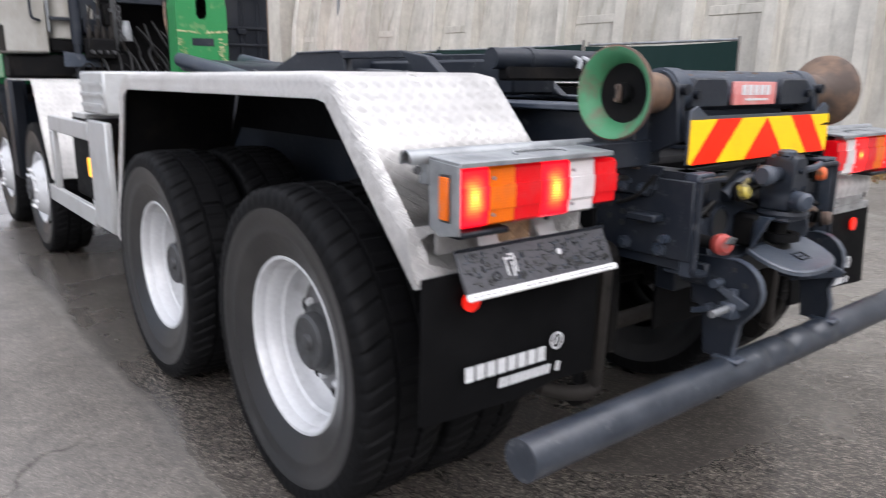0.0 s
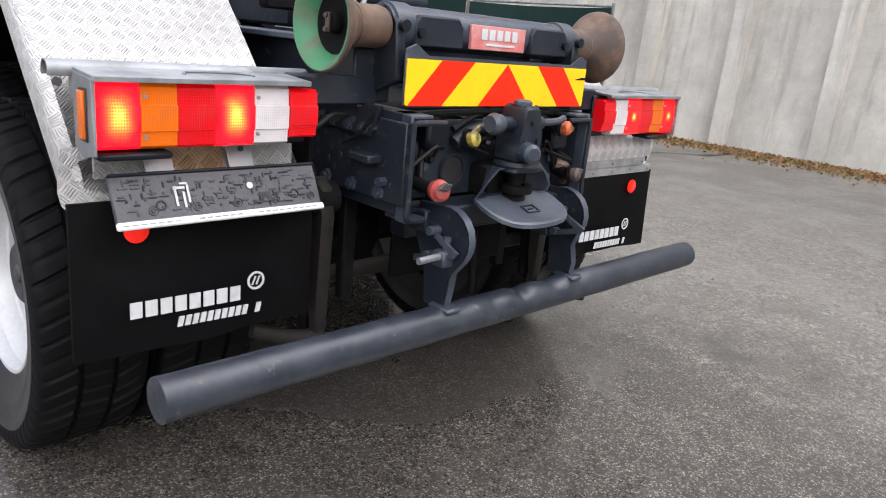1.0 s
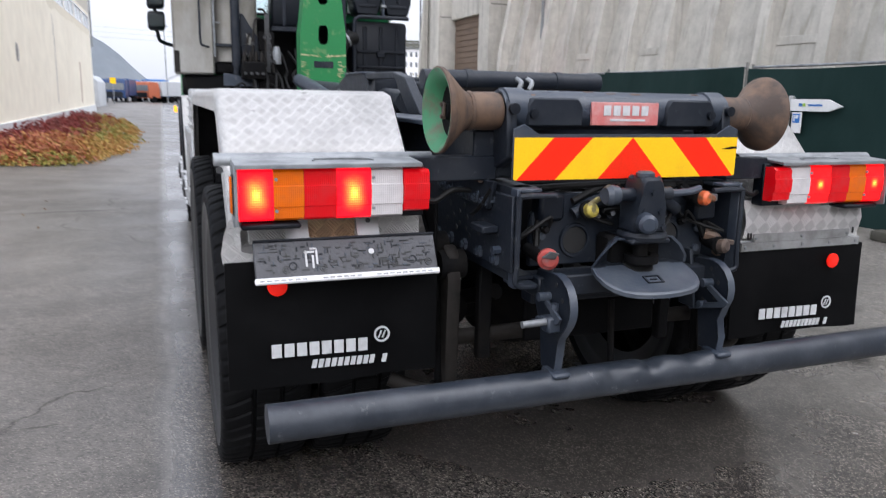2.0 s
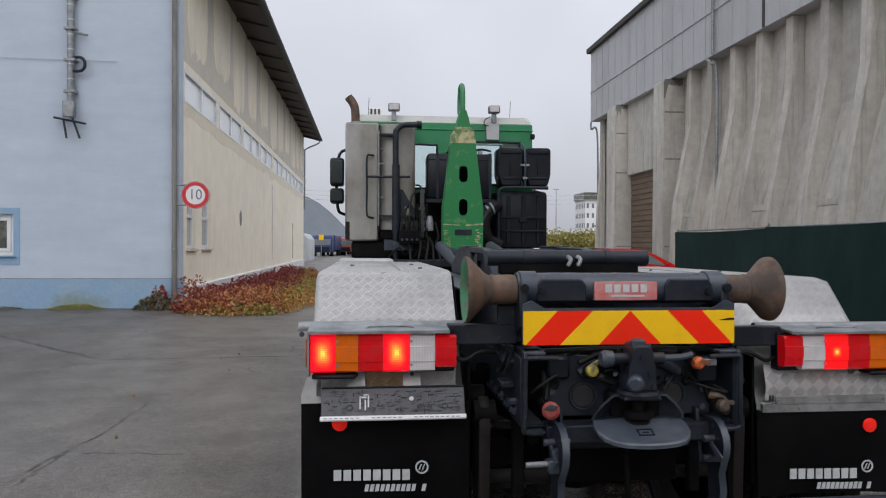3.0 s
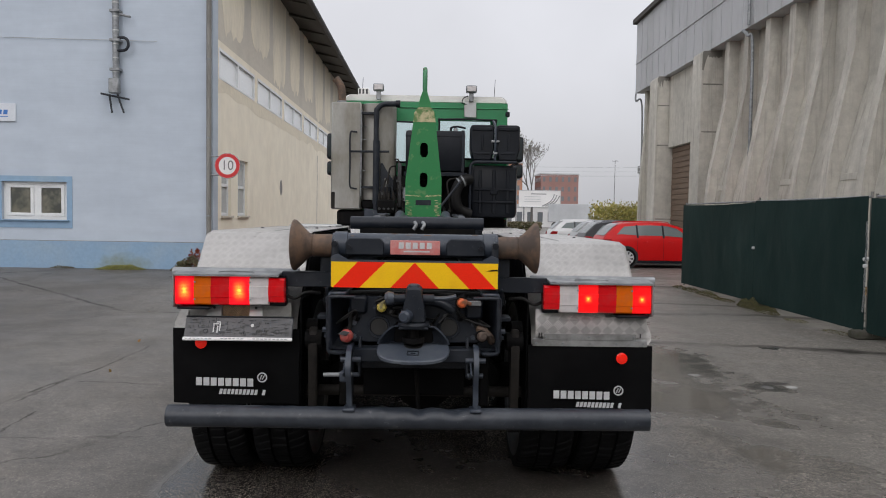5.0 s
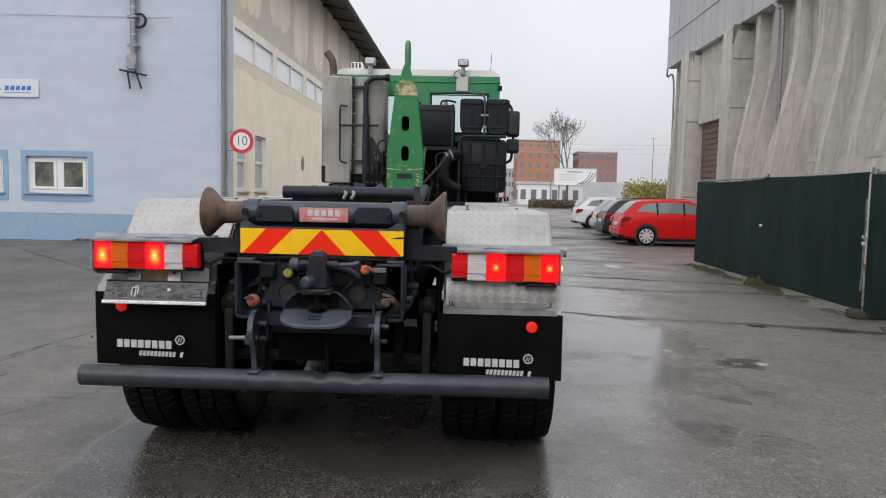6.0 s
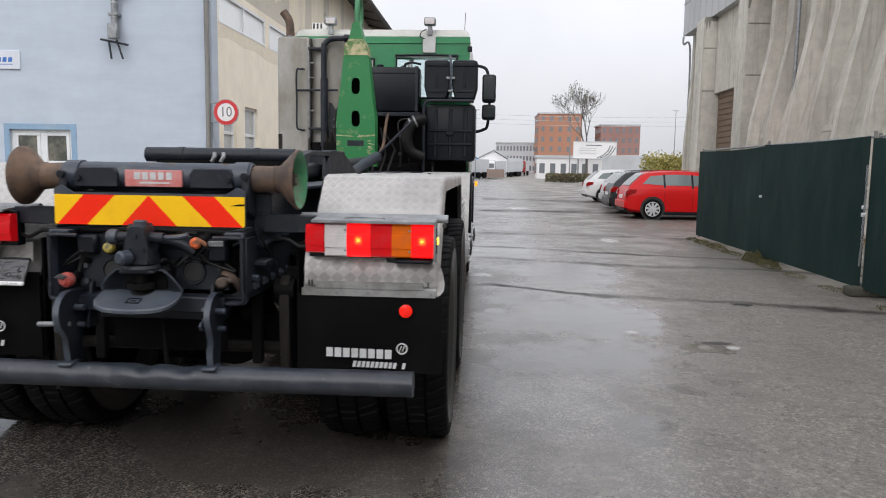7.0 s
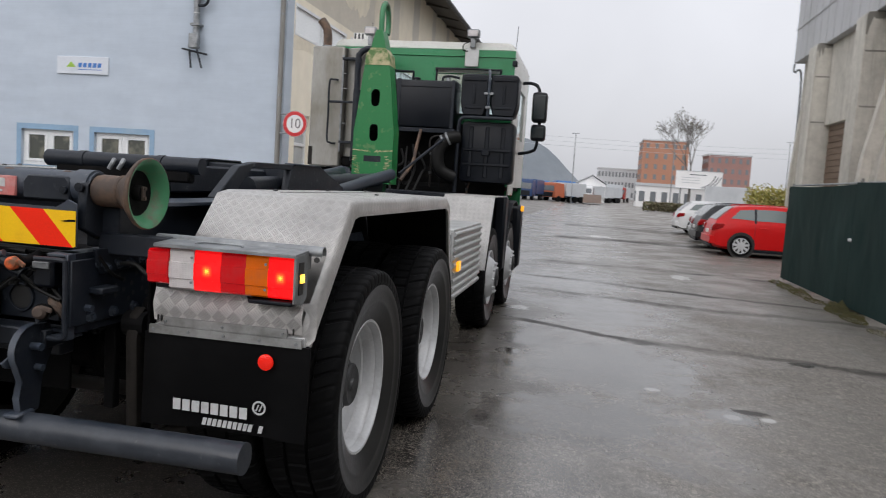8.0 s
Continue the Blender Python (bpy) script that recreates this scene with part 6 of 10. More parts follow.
part("chalk_mark", bm, white_vinyl, holder)
part("sticker_dot", lathe(bmesh.new(), [(0, 0.009), (0.0015, 0.009), (0.0015, 0)], (0, 0, 0), (0, -1, 0), seg=16), white_vinyl, holder, at=(0.07, -0.009, 0.012))
for x in (-1.06, -0.84):
    part("holder_bracket", sheet(bmesh.new(), [(-0.03, 1.03), (0.0, 1.06), (0.03, 1.13)], x - 0.035, x + 0.035, 0.004), smooth_alu, lorry)
    part("bolt", lathe(bmesh.new(), [(0, 0.008), (0.006, 0.008), (0.006, 0)], (x, 0.006, 1.1), (0, -1, 0.3), seg=6), grime_grey, lorry)
part("holder_backing", B(-1.2, -0.66, 0.036, 0.046, 1.035, 1.125, bevel=0.002), tread, lorry)
# a small orange-tan piece of tread plate before the backing
part("stained_plate", B(-1.025, -0.875, 0.031, 0.036, 1.045, 1.12, bevel=0.001), tread_tan, lorry, "orange-tan tread plate under the lamp")

# ---------------------------------------------------------------- lorry: underrun bar and its brackets
bm = bmesh.new()
N = 110
rings = []
for i in range(N + 1):
    t = i / N
    x = -1.2 + 2.375 * t
    dent = 0.02 * math.exp(-((x - 0.03) / 0.03) ** 2) + 0.012 * math.exp(-((x + 0.12) / 0.03) ** 2) + 0.015 * math.exp(-((x - 0.2) / 0.04) ** 2) + 0.008 * math.exp(-((x + 0.27) / 0.03) ** 2) + 0.01 * math.exp(-((x - 0.34) / 0.03) ** 2) + 0.004 * max(0, noise.noise(Vector((x * 9, 2, 0))))
    bow = 0.012 * math.sin(math.pi * t) + 0.004 * noise.noise(Vector((x * 3, 0, 0)))
    ring = []
    for k in range(24):
        a = 2 * math.pi * k / 24
        r = 0.054 - dent * max(0, math.cos(a - 1.1 - 0.5 * math.sin(x * 14))) ** 2 + 0.0012 * noise.noise(Vector((x * 14, math.cos(a) * 1.5, math.sin(a) * 1.5)))
        ring.append(bm.verts.new((x, -0.29 + bow * 0.5 - r * math.cos(a), 0.603 - bow * 0.4 + r * math.sin(a))))
    rings.append(ring)
for p, q in zip(rings, rings[1:]):
    for k in range(24):
        bm.faces.new((p[k], p[(k + 1) % 24], q[(k + 1) % 24], q[k]))
bm.faces.new(rings[0][::-1])
bm.faces.new(rings[-1])
bar = part("underrun_bar", bm, bar_paint, lorry, "blue-grey painted steel underrun bar with dents")
for s in (-1, 1):
    x = s * 0.312
    dy = 0.0 if s < 0 else 0.045
    disc = [(-0.275 + dy + 0.095 * math.cos(q), 0.865 + 0.09 * math.sin(q)) for q in [radians(w_) for w_ in (215, 195, 175, 155, 135, 115, 95, 80)]]
    br = part("bar_bracket", P([(-0.2, 0.64), (-0.29, 0.64), (-0.3, 0.7), (-0.308 + dy * 0.5, 0.76)] + disc + [(-0.15, 0.95), (-0.13, 0.86), (-0.19, 0.76)], "x", x - 0.009, x + 0.009, bevel=0.003), paint_dark, lorry)
    # light on the plate's rear edge is put into this paler strip
    part("bracket_edge", sheet(bmesh.new(), [(-0.29, 0.645), (-0.3, 0.7), (-0.308 + dy * 0.5, 0.76)] + disc, x - 0.013, x + 0.013, 0.004), paint_grey, br)
    for k, q in enumerate((20, 75, 130, 190)):
        part("bracket_hole", lathe(bmesh.new(), [(0, 0.008), (0.0015, 0.0075), (0.0015, 0)], (0, 0, 0), (-1, 0, 0), seg=12), sign_black, br, at=(x - 0.011, -0.26 + dy + 0.062 * math.cos(radians(q + 90)), 0.87 + 0.06 * math.sin(radians(q + 90))))
    part("lever_plate", P([(-0.16, 0.765), (-0.33, 0.815), (-0.345, 0.835), (-0.255, 0.875), (-0.24, 0.86), (-0.31, 0.828), (-0.16, 0.785)], "x", x - 0.03, x - 0.02, bevel=0.002), paint_grey, br)
    part("pivot_bolt", R((x - 0.05, -0.24, 0.88), (x + 0.05, -0.24, 0.88), 0.014, seg=10), paint_grey, br)
    part("pivot_bolt", R((x - 0.04, -0.22, 0.8), (x + 0.04, -0.22, 0.8), 0.012, seg=10), paint_grey, br)
    part("bracket_foot", B(x - 0.03, x + 0.03, -0.33, -0.24, 0.636, 0.654, bevel=0.006), paint_grey, br)
    part("swing_arm", P([(-0.2, 0.78), (-0.16, 0.98), (-0.1, 0.98), (-0.12, 0.78)], "x", x + 0.03 * -s, x + 0.045 * -s, bevel=0.003), paint_dark, br)
    if s > 0:
        part("hanger_bar", R((0.015, -0.08, 0.8), (0.028, -0.08, 0.56), 0.012, seg=8), grime, lorry)
# locking handle on one bracket
part("lock_pin", R((-0.44, -0.29, 0.812), (-0.3, -0.29, 0.817), 0.011, seg=10), galv, lorry)
part("lock_pin_head", R((-0.33, -0.29, 0.79), (-0.33, -0.29, 0.87), 0.013, seg=10), paint_grey, lorry)
part("lock_block", B(-0.36, -0.31, -0.31, -0.26, 0.78, 0.83, bevel=0.006), paint_grey, lorry)
for x in (-0.36, 0.42):
    part("drain_stub", R((x, -0.28, 0.53), (x, -0.28, 0.56), 0.016, seg=10), link_rust, lorry)

# ---------------------------------------------------------------- lorry: towing jaw, funnel and air couplings
jaw = thing("towing_jaw", "", "", parent=lorry)
part("jaw_body", P([(-0.06, 1.07), (0.06, 1.07), (0.06, 1.12), (0.042, 1.15), (0.042, 1.235), (0.026, 1.248), (-0.026, 1.248), (-0.042, 1.235), (-0.042, 1.15), (-0.06, 1.12)], "y", -0.29, -0.19, bevel=0.01), paint_dark, jaw)
part("jaw_flange", lathe(bmesh.new(), [(0, 0.0), (0, 0.075), (0.012, 0.08), (0.024, 0.075), (0.024, 0)], (0, -0.245, 1.05), (0, 0, 1), seg=24), paint_dark, jaw)
for bx, by in ((-0.03, -0.27), (0.03, -0.27), (-0.03, -0.21), (0.03, -0.21)):
    part("bolt", lathe(bmesh.new(), [(0, 0.009), (0.008, 0.009), (0.008, 0.005), (0.012, 0.005), (0.012, 0)], (bx, by, 1.238), (0, 0, 1), seg=6), paint_grey, jaw)
for bx, bz in ((-0.045, 1.09), (0.045, 1.09), (-0.03, 1.14), (0.03, 1.14), (0.0, 1.2)):
    part("bolt", lathe(bmesh.new(), [(0, 0.01), (0.008, 0.01), (0.008, 0)], (bx, -0.29, bz), (0, -1, 0), seg=6), paint_dark, jaw)
part("jaw_cap", lathe(bmesh.new(), [(0, 0.03), (0.012, 0.03), (0.018, 0.02), (0.018, 0)], (0, -0.24, 1.246), (0, 0, 1), seg=16), paint_grey, jaw)
part("arch_yoke", S([(-0.2, -0.15, 1.12), (-0.12, -0.16, 1.16), (0, -0.17, 1.17), (0.12, -0.16, 1.16), (0.2, -0.15, 1.12)], 0.022, seg=10), paint_dark, jaw)
part("jaw_base", P([(-0.075, 1.04), (0.075, 1.04), (0.07, 1.056), (-0.07, 1.056)], "y", -0.3, -0.12, bevel=0.006), paint_dark, jaw)
part("lever_shaft", R((-0.11, -0.24, 1.19), (0.1, -0.24, 1.19), 0.022, seg=16), paint_dark, jaw)
part("lever_knob", lathe(bmesh.new(), [(0, 0), (0, 0.03), (0.03, 0.034), (0.045, 0.025), (0.045, 0)], (-0.1, -0.24, 1.19), (-1, 0, 0), seg=18), paint_grey, jaw)
part("side_knob", lathe(bmesh.new(), [(0, 0.032), (0.04, 0.03), (0.05, 0.02), (0.05, 0)], (-0.03, -0.3, 1.11), (-0.4, -1, 0), seg=18), paint_grey, jaw)
part("lever", S([(0.1, -0.24, 1.19), (0.17, -0.25, 1.195), (0.21, -0.25, 1.205)], 0.012, seg=8), paint_grey, jaw)
part("coupling_pin", R((0, -0.24, 0.96), (0, -0.24, 1.05), 0.026, seg=16), grime, jaw)
part("pin_collar", lathe(bmesh.new(), [(-0.012, 0.03), (-0.012, 0.055), (0.012, 0.055), (0.012, 0.03)], (0, -0.25, 0.985), (0, 0, 1), seg=20), grime, jaw)
# guide funnel: lofted from a narrow throat to a wide rim with a drooping lip
def loft(bm, front, back):
    """Joins two closed rings by a wall with thickness, in three steps."""
    n = len(front)
    rings = []
    for grow in (0.0, 0.011):
        for k in (0.0, 0.33, 0.66, 1.0):
            ring = []
            for f_, b_ in zip(front, back):
                p = Vector(f_).lerp(Vector(b_), k)
                c_ = Vector((0, p.y, 1.0))
                d_ = (p - c_).normalized()
                ring.append(bm.verts.new(p + d_ * grow))
            rings.append(ring)
    inner, outer = rings[:4], rings[4:]
    for grp in (inner, outer):
        for a_, b_ in zip(grp, grp[1:]):
            for k in range(n):
                f_ = bm.faces.new((a_[k], a_[(k + 1) % n], b_[(k + 1) % n], b_[k]))
                # inner faces are darker: shade in throat and cheeks put into the paint
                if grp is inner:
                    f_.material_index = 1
    for k in range(n):
        for i_ in (0, 3):
            bm.faces.new((inner[i_][k], inner[i_][(k + 1) % n], outer[i_][(k + 1) % n], outer[i_][k]))
    return bm


half_rim = [(0.1, -0.262, 1.05), (0.135, -0.262, 1.022), (0.165, -0.256, 0.985), (0.172, -0.242, 0.962), (0.1, -0.238, 0.958), (0.04, -0.238, 0.958)]
half_throat = [(0.06, -0.2, 1.045), (0.08, -0.2, 1.035), (0.088, -0.2, 1.0), (0.086, -0.2, 0.972), (0.06, -0.2, 0.968), (0.02, -0.2, 0.968)]
rim = half_rim + [(-x, y, z) for x, y, z in half_rim[::-1]]
throat = half_throat + [(-x, y, z) for x, y, z in half_throat[::-1]]
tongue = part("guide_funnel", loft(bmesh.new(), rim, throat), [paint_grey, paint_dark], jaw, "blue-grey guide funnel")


def funnel_tongue():
    """A flat rounded tongue under the funnel's mouth that droops to the rear, with a thin rolled edge."""
    half = [(0.172, -0.232), (0.18, -0.275), (0.176, -0.315), (0.16, -0.348), (0.135, -0.37), (0.1, -0.384), (0.05, -0.392), (0.0, -0.394)]
    plan = half + [(-x, y) for x, y in half[-2::-1]]
    bm = bmesh.new()
    rings = []
    for inset, lift in ((0.0, -0.014), (0.0, -0.002), (0.007, 0.002), (0.014, 0.0)):
        ring = []
        for x, y in plan:
            k = 1 - inset / 0.18
            yy = -0.232 + (y + 0.232) * k
            ring.append(bm.verts.new((x * k, yy, 0.962 - 0.37 * (-0.232 - yy) + lift)))
        rings.append(ring)
    n = len(plan)
    for p, q in zip(rings, rings[1:]):
        for k in range(n):
            bm.faces.new((p[k], p[(k + 1) % n], q[(k + 1) % n], q[k]))
    bm.faces.new(rings[0][::-1])
    bm.faces.new(rings[-1])
    return bm


# paler than the funnel: light on the upward face is put into the paint
lip = part("guide_tongue", funnel_tongue(), lip_paint, jaw, "blue-grey funnel tongue with light put into its paint")
# a near-black block closes the back of the throat
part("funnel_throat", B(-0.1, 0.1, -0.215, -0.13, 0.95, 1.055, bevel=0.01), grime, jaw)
part("pin_slot", lathe(bmesh.new(), [(-0.004, 0.0), (-0.004, 0.05), (0.004, 0.05), (0.004, 0.0)], (0, -0.235, 0.962), (0, -0.5, 1), seg=20), sign_black, jaw)
bm = bmesh.new()
for x0, x1, y0, y1 in ((-0.03, 0.03, 0.02, 0.026), (-0.03, 0.03, -0.03, -0.024), (-0.03, -0.024, -0.03, 0.026), (0.024, 0.03, -0.03, 0.026), (-0.012, 0.012, -0.006, 0.0)):
    box(bm, x0, x1, y0 * 0.7, y1 * 0.7, 0.0, 0.0035)
mark = part("cast_mark", bm, paint_dark, lip)
mark.matrix_basis = Matrix.Translation((0.0, -0.32, 0.9305)) @ Matrix.Rotation(radians(20.3), 4, "X")
# air and electric couplings
def coupling(name, c, mat, turn, label):
    m = Matrix.Translation(c) @ Matrix.Rotation(radians(turn), 4, "Y") @ Matrix.Scale(1.15, 4)
    k = thing(name, "", "", parent=lorry)
    k["label"] = label
    k.matrix_basis = m
    part("coupling_cap", lathe(bmesh.new(), [(-0.012, 0.0), (-0.01, 0.016), (0.0, 0.021), (0.016, 0.021), (0.024, 0.014), (0.026, 0)], (0, -0.02, 0), (0.3, -1, 0.2), seg=20), mat, k)
    part("coupling_body", S([(0, 0, 0), (0.005, 0.04, 0.004), (0.0, 0.08, 0.02)], 0.018, seg=12), grime, k)
    part("coupling_tab", B(0.0, 0.042, -0.03, -0.022, 0.008, 0.024, bevel=0.003), mat, k)
    part("coupling_collar", lathe(bmesh.new(), [(-0.004, 0.02), (-0.004, 0.027), (0.006, 0.027), (0.006, 0.02)], (0, -0.012, 0), (0.3, -1, 0.2), seg=18), grime, k)


red_cap = thing("air_coupling", "", "", parent=lorry)
red_cap["label"] = "faded red ball-shaped coupling cap"
part("coupling_cap", lathe(bmesh.new(), [(-0.03, 0.0), (-0.027, 0.016), (-0.013, 0.03), (0.004, 0.034), (0.016, 0.032), (0.02, 0.026), (0.03, 0.022), (0.033, 0.012), (0.034, 0)], (-0.333, -0.235, 0.998), (-0.35, -1, 0.1), seg=24), red_plastic, red_cap)
part("coupling_body", S([(-0.333, -0.21, 0.998), (-0.34, -0.17, 1.0), (-0.345, -0.12, 1.01)], 0.02, seg=12), grime, red_cap)
part("coupling_tab", P([(-0.375, 1.012), (-0.345, 1.03), (-0.315, 1.022), (-0.33, 1.004)], "y", -0.277, -0.268, bevel=0.002), grime_grey, red_cap)
coupling("air_coupling", (-0.165, -0.165, 1.135), yellow_plastic, -30, "yellow air coupling cap")
coupling("air_coupling", (0.235, -0.21, 1.17), orange_plastic, 30, "orange-red coupling tab")
coupling("trailer_socket", (0.34, -0.2, 1.0), rust, 10, "grimy brown trailer socket")
for k, (a, b, c) in enumerate((((-0.33, -0.15, 1.02), (-0.3, -0.12, 1.14), (-0.2, -0.1, 1.2)), ((0.34, -0.15, 1.0), (0.3, -0.13, 1.1), (0.33, 0.0, 1.2)), ((-0.2, -0.14, 1.16), (-0.05, -0.13, 1.21), (0.2, -0.13, 1.2)), ((0.24, -0.15, 1.17), (0.32, -0.14, 1.13), (0.36, 0.0, 1.15)),
                               ((-0.34, -0.1, 1.2), (0.0, -0.14, 1.215), (0.34, -0.1, 1.2)))):
    part("hose", S([a, b, c], 0.011, seg=8), hose_black, lorry)
rc = random.Random(31)
for k in range(9):
    x0 = rc.uniform(-0.3, 0.0) if k % 2 else rc.uniform(0.05, 0.33)
    z0 = rc.uniform(1.06, 1.2)
    part("fitting", lathe(bmesh.new(), [(0, 0.012), (0.02, 0.013), (0.022, 0.009), (0.04, 0.009), (0.04, 0)], (x0, -0.13, z0), (rc.uniform(-0.6, 0.6), -1, rc.uniform(-0.4, 0.4)), seg=8), rc.choice((grime_grey, paint_grey, grime)), lorry)
    part("thin_hose", S([(x0, -0.15, z0), (x0 + rc.uniform(-0.06, 0.06), -0.18, z0 + rc.uniform(-0.05, 0.05)), (x0 + rc.uniform(-0.12, 0.12), -0.15, z0 + rc.uniform(-0.02, 0.06)), (x0 + rc.uniform(-0.16, 0.16), -0.06, 1.2)], 0.006, seg=6), hose_black, lorry)
part("socket_box", B(-0.33, -0.24, -0.17, -0.1, 1.1, 1.19, bevel=0.012), black_plastic, lorry)
part("socket_box", B(0.26, 0.35, -0.18, -0.1, 1.08, 1.18, bevel=0.012), black_plastic, lorry)
part("cable_coil", S([(0.33, -0.15, 1.03), (0.36, -0.17, 1.02), (0.39, -0.16, 0.985), (0.4, -0.14, 0.96)], 0.02, seg=8), rust, lorry, "crumpled brown cable coil")
part("gland_plate", B(0.27, 0.34, -0.19, -0.18, 1.15, 1.175, bevel=0.003), galv, lorry)
for s in (-1, 1):
    part("side_hose", S([(s * 0.46, -0.08, 1.2), (s * 0.475, -0.02, 1.13), (s * 0.47, 0.05, 1.1)], 0.007, seg=8), hose_black, lorry)
    # lower edge of the bearing bracket, with its row of bolts
    lower = part("bracket_skirt", P([(-0.1, 1.225), (-0.06, 1.13), (0.4, 1.145), (0.5, 1.225)], "x", min(s * 0.446, s * 0.462), max(s * 0.446, s * 0.462), bevel=0.004), paint_dark, lorry)
    for k in range(6):
        part("bolt", lathe(bmesh.new(), [(0, 0.02), (0.004, 0.02), (0.004, 0.014), (0.014, 0.014), (0.014, 0.008), (0.02, 0.008), (0.02, 0)], (0, 0, 0), (s, 0, 0), seg=6), paint_grey, lower, at=(s * 0.462, -0.035 + k * 0.072, 1.155 + 0.002 * k))
part("rust_lug", S([(-0.47, -0.02, 1.225), (-0.475, 0.05, 1.228), (-0.47, 0.12, 1.222)], 0.014, seg=8), rust, lorry)

# ---------------------------------------------------------------- lorry: side equipment
# aluminium side guard on one flank
a, b = -1.25, -1.21
part("guard_panel", B(a, b, 3.0, 3.4, 0.58, 1.22, bevel=0.008), smooth_alu, lorry, "plain aluminium side panel")
part("guard_rail", B(a, b, 3.4, 4.55, 1.09, 1.2, bevel=0.008), smooth_alu, lorry)
part("guard_rail", B(a, b, 3.4, 4.75, 0.56, 0.68, bevel=0.008), smooth_alu, lorry)
part("guard_post", B(a, b, 4.45, 4.55, 0.68, 1.09, bevel=0.006), smooth_alu, lorry)
part("side_marker", B(-1.235, -1.215, 3.46, 3.54, 0.86, 0.98, bevel=0.006), lens_amber_lit, lorry, "lit amber side marker")
part("battery_box", B(-1.15, -0.55, 3.1, 4.3, 0.65, 1.2, bevel=0.02), grime, lorry)
# valve box behind the cab wing
bm = B(-1.24, -0.8, 2.98, 3.5, 1.26, 1.5, bevel=0.012)
box(bm, -1.25, -1.24, 3.0, 3.48, 1.3, 1.32)
box(bm, -1.25, -1.24, 3.0, 3.48, 1.36, 1.38)
box(bm, -1.25, -1.24, 3.0, 3.48, 1.42, 1.44)
part("valve_box", bm, smooth_alu, lorry)
part("step_plate", B(-1.24, -0.75, 3.5, 3.8, 1.22, 1.25, bevel=0.004), smooth_alu, lorry)
# ribbed toolbox on the other flank
bm = B(0.62, 1.2, 3.1, 4.5, 0.62, 1.2, bevel=0.01)
tool = part("ribbed_toolbox", bm, smooth_alu, lorry, "ribbed aluminium side box")
for k in range(9):
    part("box_rib", R((1.2, 3.12, 0.66 + k * 0.062), (1.2, 4.48, 0.66 + k * 0.062), 0.02, seg=10), smooth_alu, tool)
    part("box_rib", R((0.64, 3.1, 0.66 + k * 0.062), (1.18, 3.1, 0.66 + k * 0.062), 0.02, seg=10), smooth_alu, tool)
part("side_marker", B(1.215, 1.24, 3.2, 3.3, 0.86, 0.94, bevel=0.006), lens_amber_lit, lorry, "lit amber side marker")
# wings of the two steered axles
for s in (-1, 1):
    a, b = sorted((s * 0.72, s * 1.25))
    part("front_wing", sheet(bmesh.new(), [(4.62, 0.72), (4.75, 0.95), (5.0, 1.4), (5.05, 1.435), (6.1, 1.435)], a, b, 0.008), tread, lorry, "aluminium tread-plate wing of the second axle")
    arc = [(6.42, 0.62), (6.5, 0.95), (6.7, 1.2), (6.95, 1.33), (7.3, 1.36), (7.6, 1.3)]
    part("cab_wing", sheet(bmesh.new(), arc, min(s * 0.8, s * 1.24), max(s * 0.8, s * 1.24), 0.02), black_plastic, lorry)
    part("wing_apron", B(min(s * 1.1, s * 1.24), max(s * 1.1, s * 1.24), 6.15, 6.4, 0.55, 1.45, bevel=0.03), black_plastic, lorry)
    part("side_indicator", B(min(s * 1.24, s * 1.28), max(s * 1.24, s * 1.28), 8.0, 8.08, 1.22, 1.3, bevel=0.008), lens_amber_lit, lorry)
part("fuel_tank", R((0.95, 4.55, 0.75), (0.95, 4.9, 0.75), 0.2), grime, lorry)
part("engine_block", B(-0.55, 0.55, 6.3, 8.2, 0.7, 1.55, bevel=0.05), grime, lorry)

# ---------------------------------------------------------------- lorry: exhaust tower and pipes
ex = thing("exhaust_tower", "", "", parent=lorry)
ex["label"] = "dull stainless exhaust tower behind the cab"
TY = 6.17
part("tower_box", P([(-1.275, TY), (-0.868, TY), (-0.868, TY + 0.4), (-1.275, TY + 0.4)], "z", 1.665, 3.125, bevel=0.02), steel_dull, ex)
arc = [(-0.866, TY + 0.02)] + [(-0.635 - 0.23 * math.cos(t), TY + 0.14 - 0.13 * math.sin(t)) for t in [math.pi * k / 10 for k in range(11)]] + [(-0.405, TY + 0.4), (-0.866, TY + 0.4)]
part("tower_drum", P(arc, "z", 1.8, 3.115, bevel=0.008), steel_dull, ex)
part("tower_base", B(-1.2, -0.45, TY + 0.06, TY + 0.4, 1.44, 1.66, bevel=0.03), grime, ex)
part("tower_sill", B(-0.86, -0.42, TY + 0.05, TY + 0.38, 1.68, 1.8, bevel=0.02), grime, ex)
part("grab_rail", S([(-0.93, TY, 2.72), (-0.96, TY - 0.06, 2.715), (-1.01, TY - 0.07, 2.68), (-1.01, TY - 0.07, 2.3), (-1.01, TY - 0.07, 2.0), (-0.97, TY - 0.06, 1.955), (-0.93, TY, 1.95)], 0.012, seg=8), paint_dark, ex)
part("grab_bar", R((-1.0, TY - 0.07, 2.45), (-0.48, TY - 0.07, 2.455), 0.015, seg=8), paint_dark, ex)
part("snorkel", S([(-0.655, TY - 0.07, 1.36), (-0.655, TY - 0.07, 2.2), (-0.66, TY - 0.07, 2.93), (-0.64, TY - 0.07, 3.03), (-0.56, TY - 0.06, 3.09), (-0.38, TY - 0.05, 3.1)], 0.036, seg=14), paint_dark, ex, "dark vertical pipe")
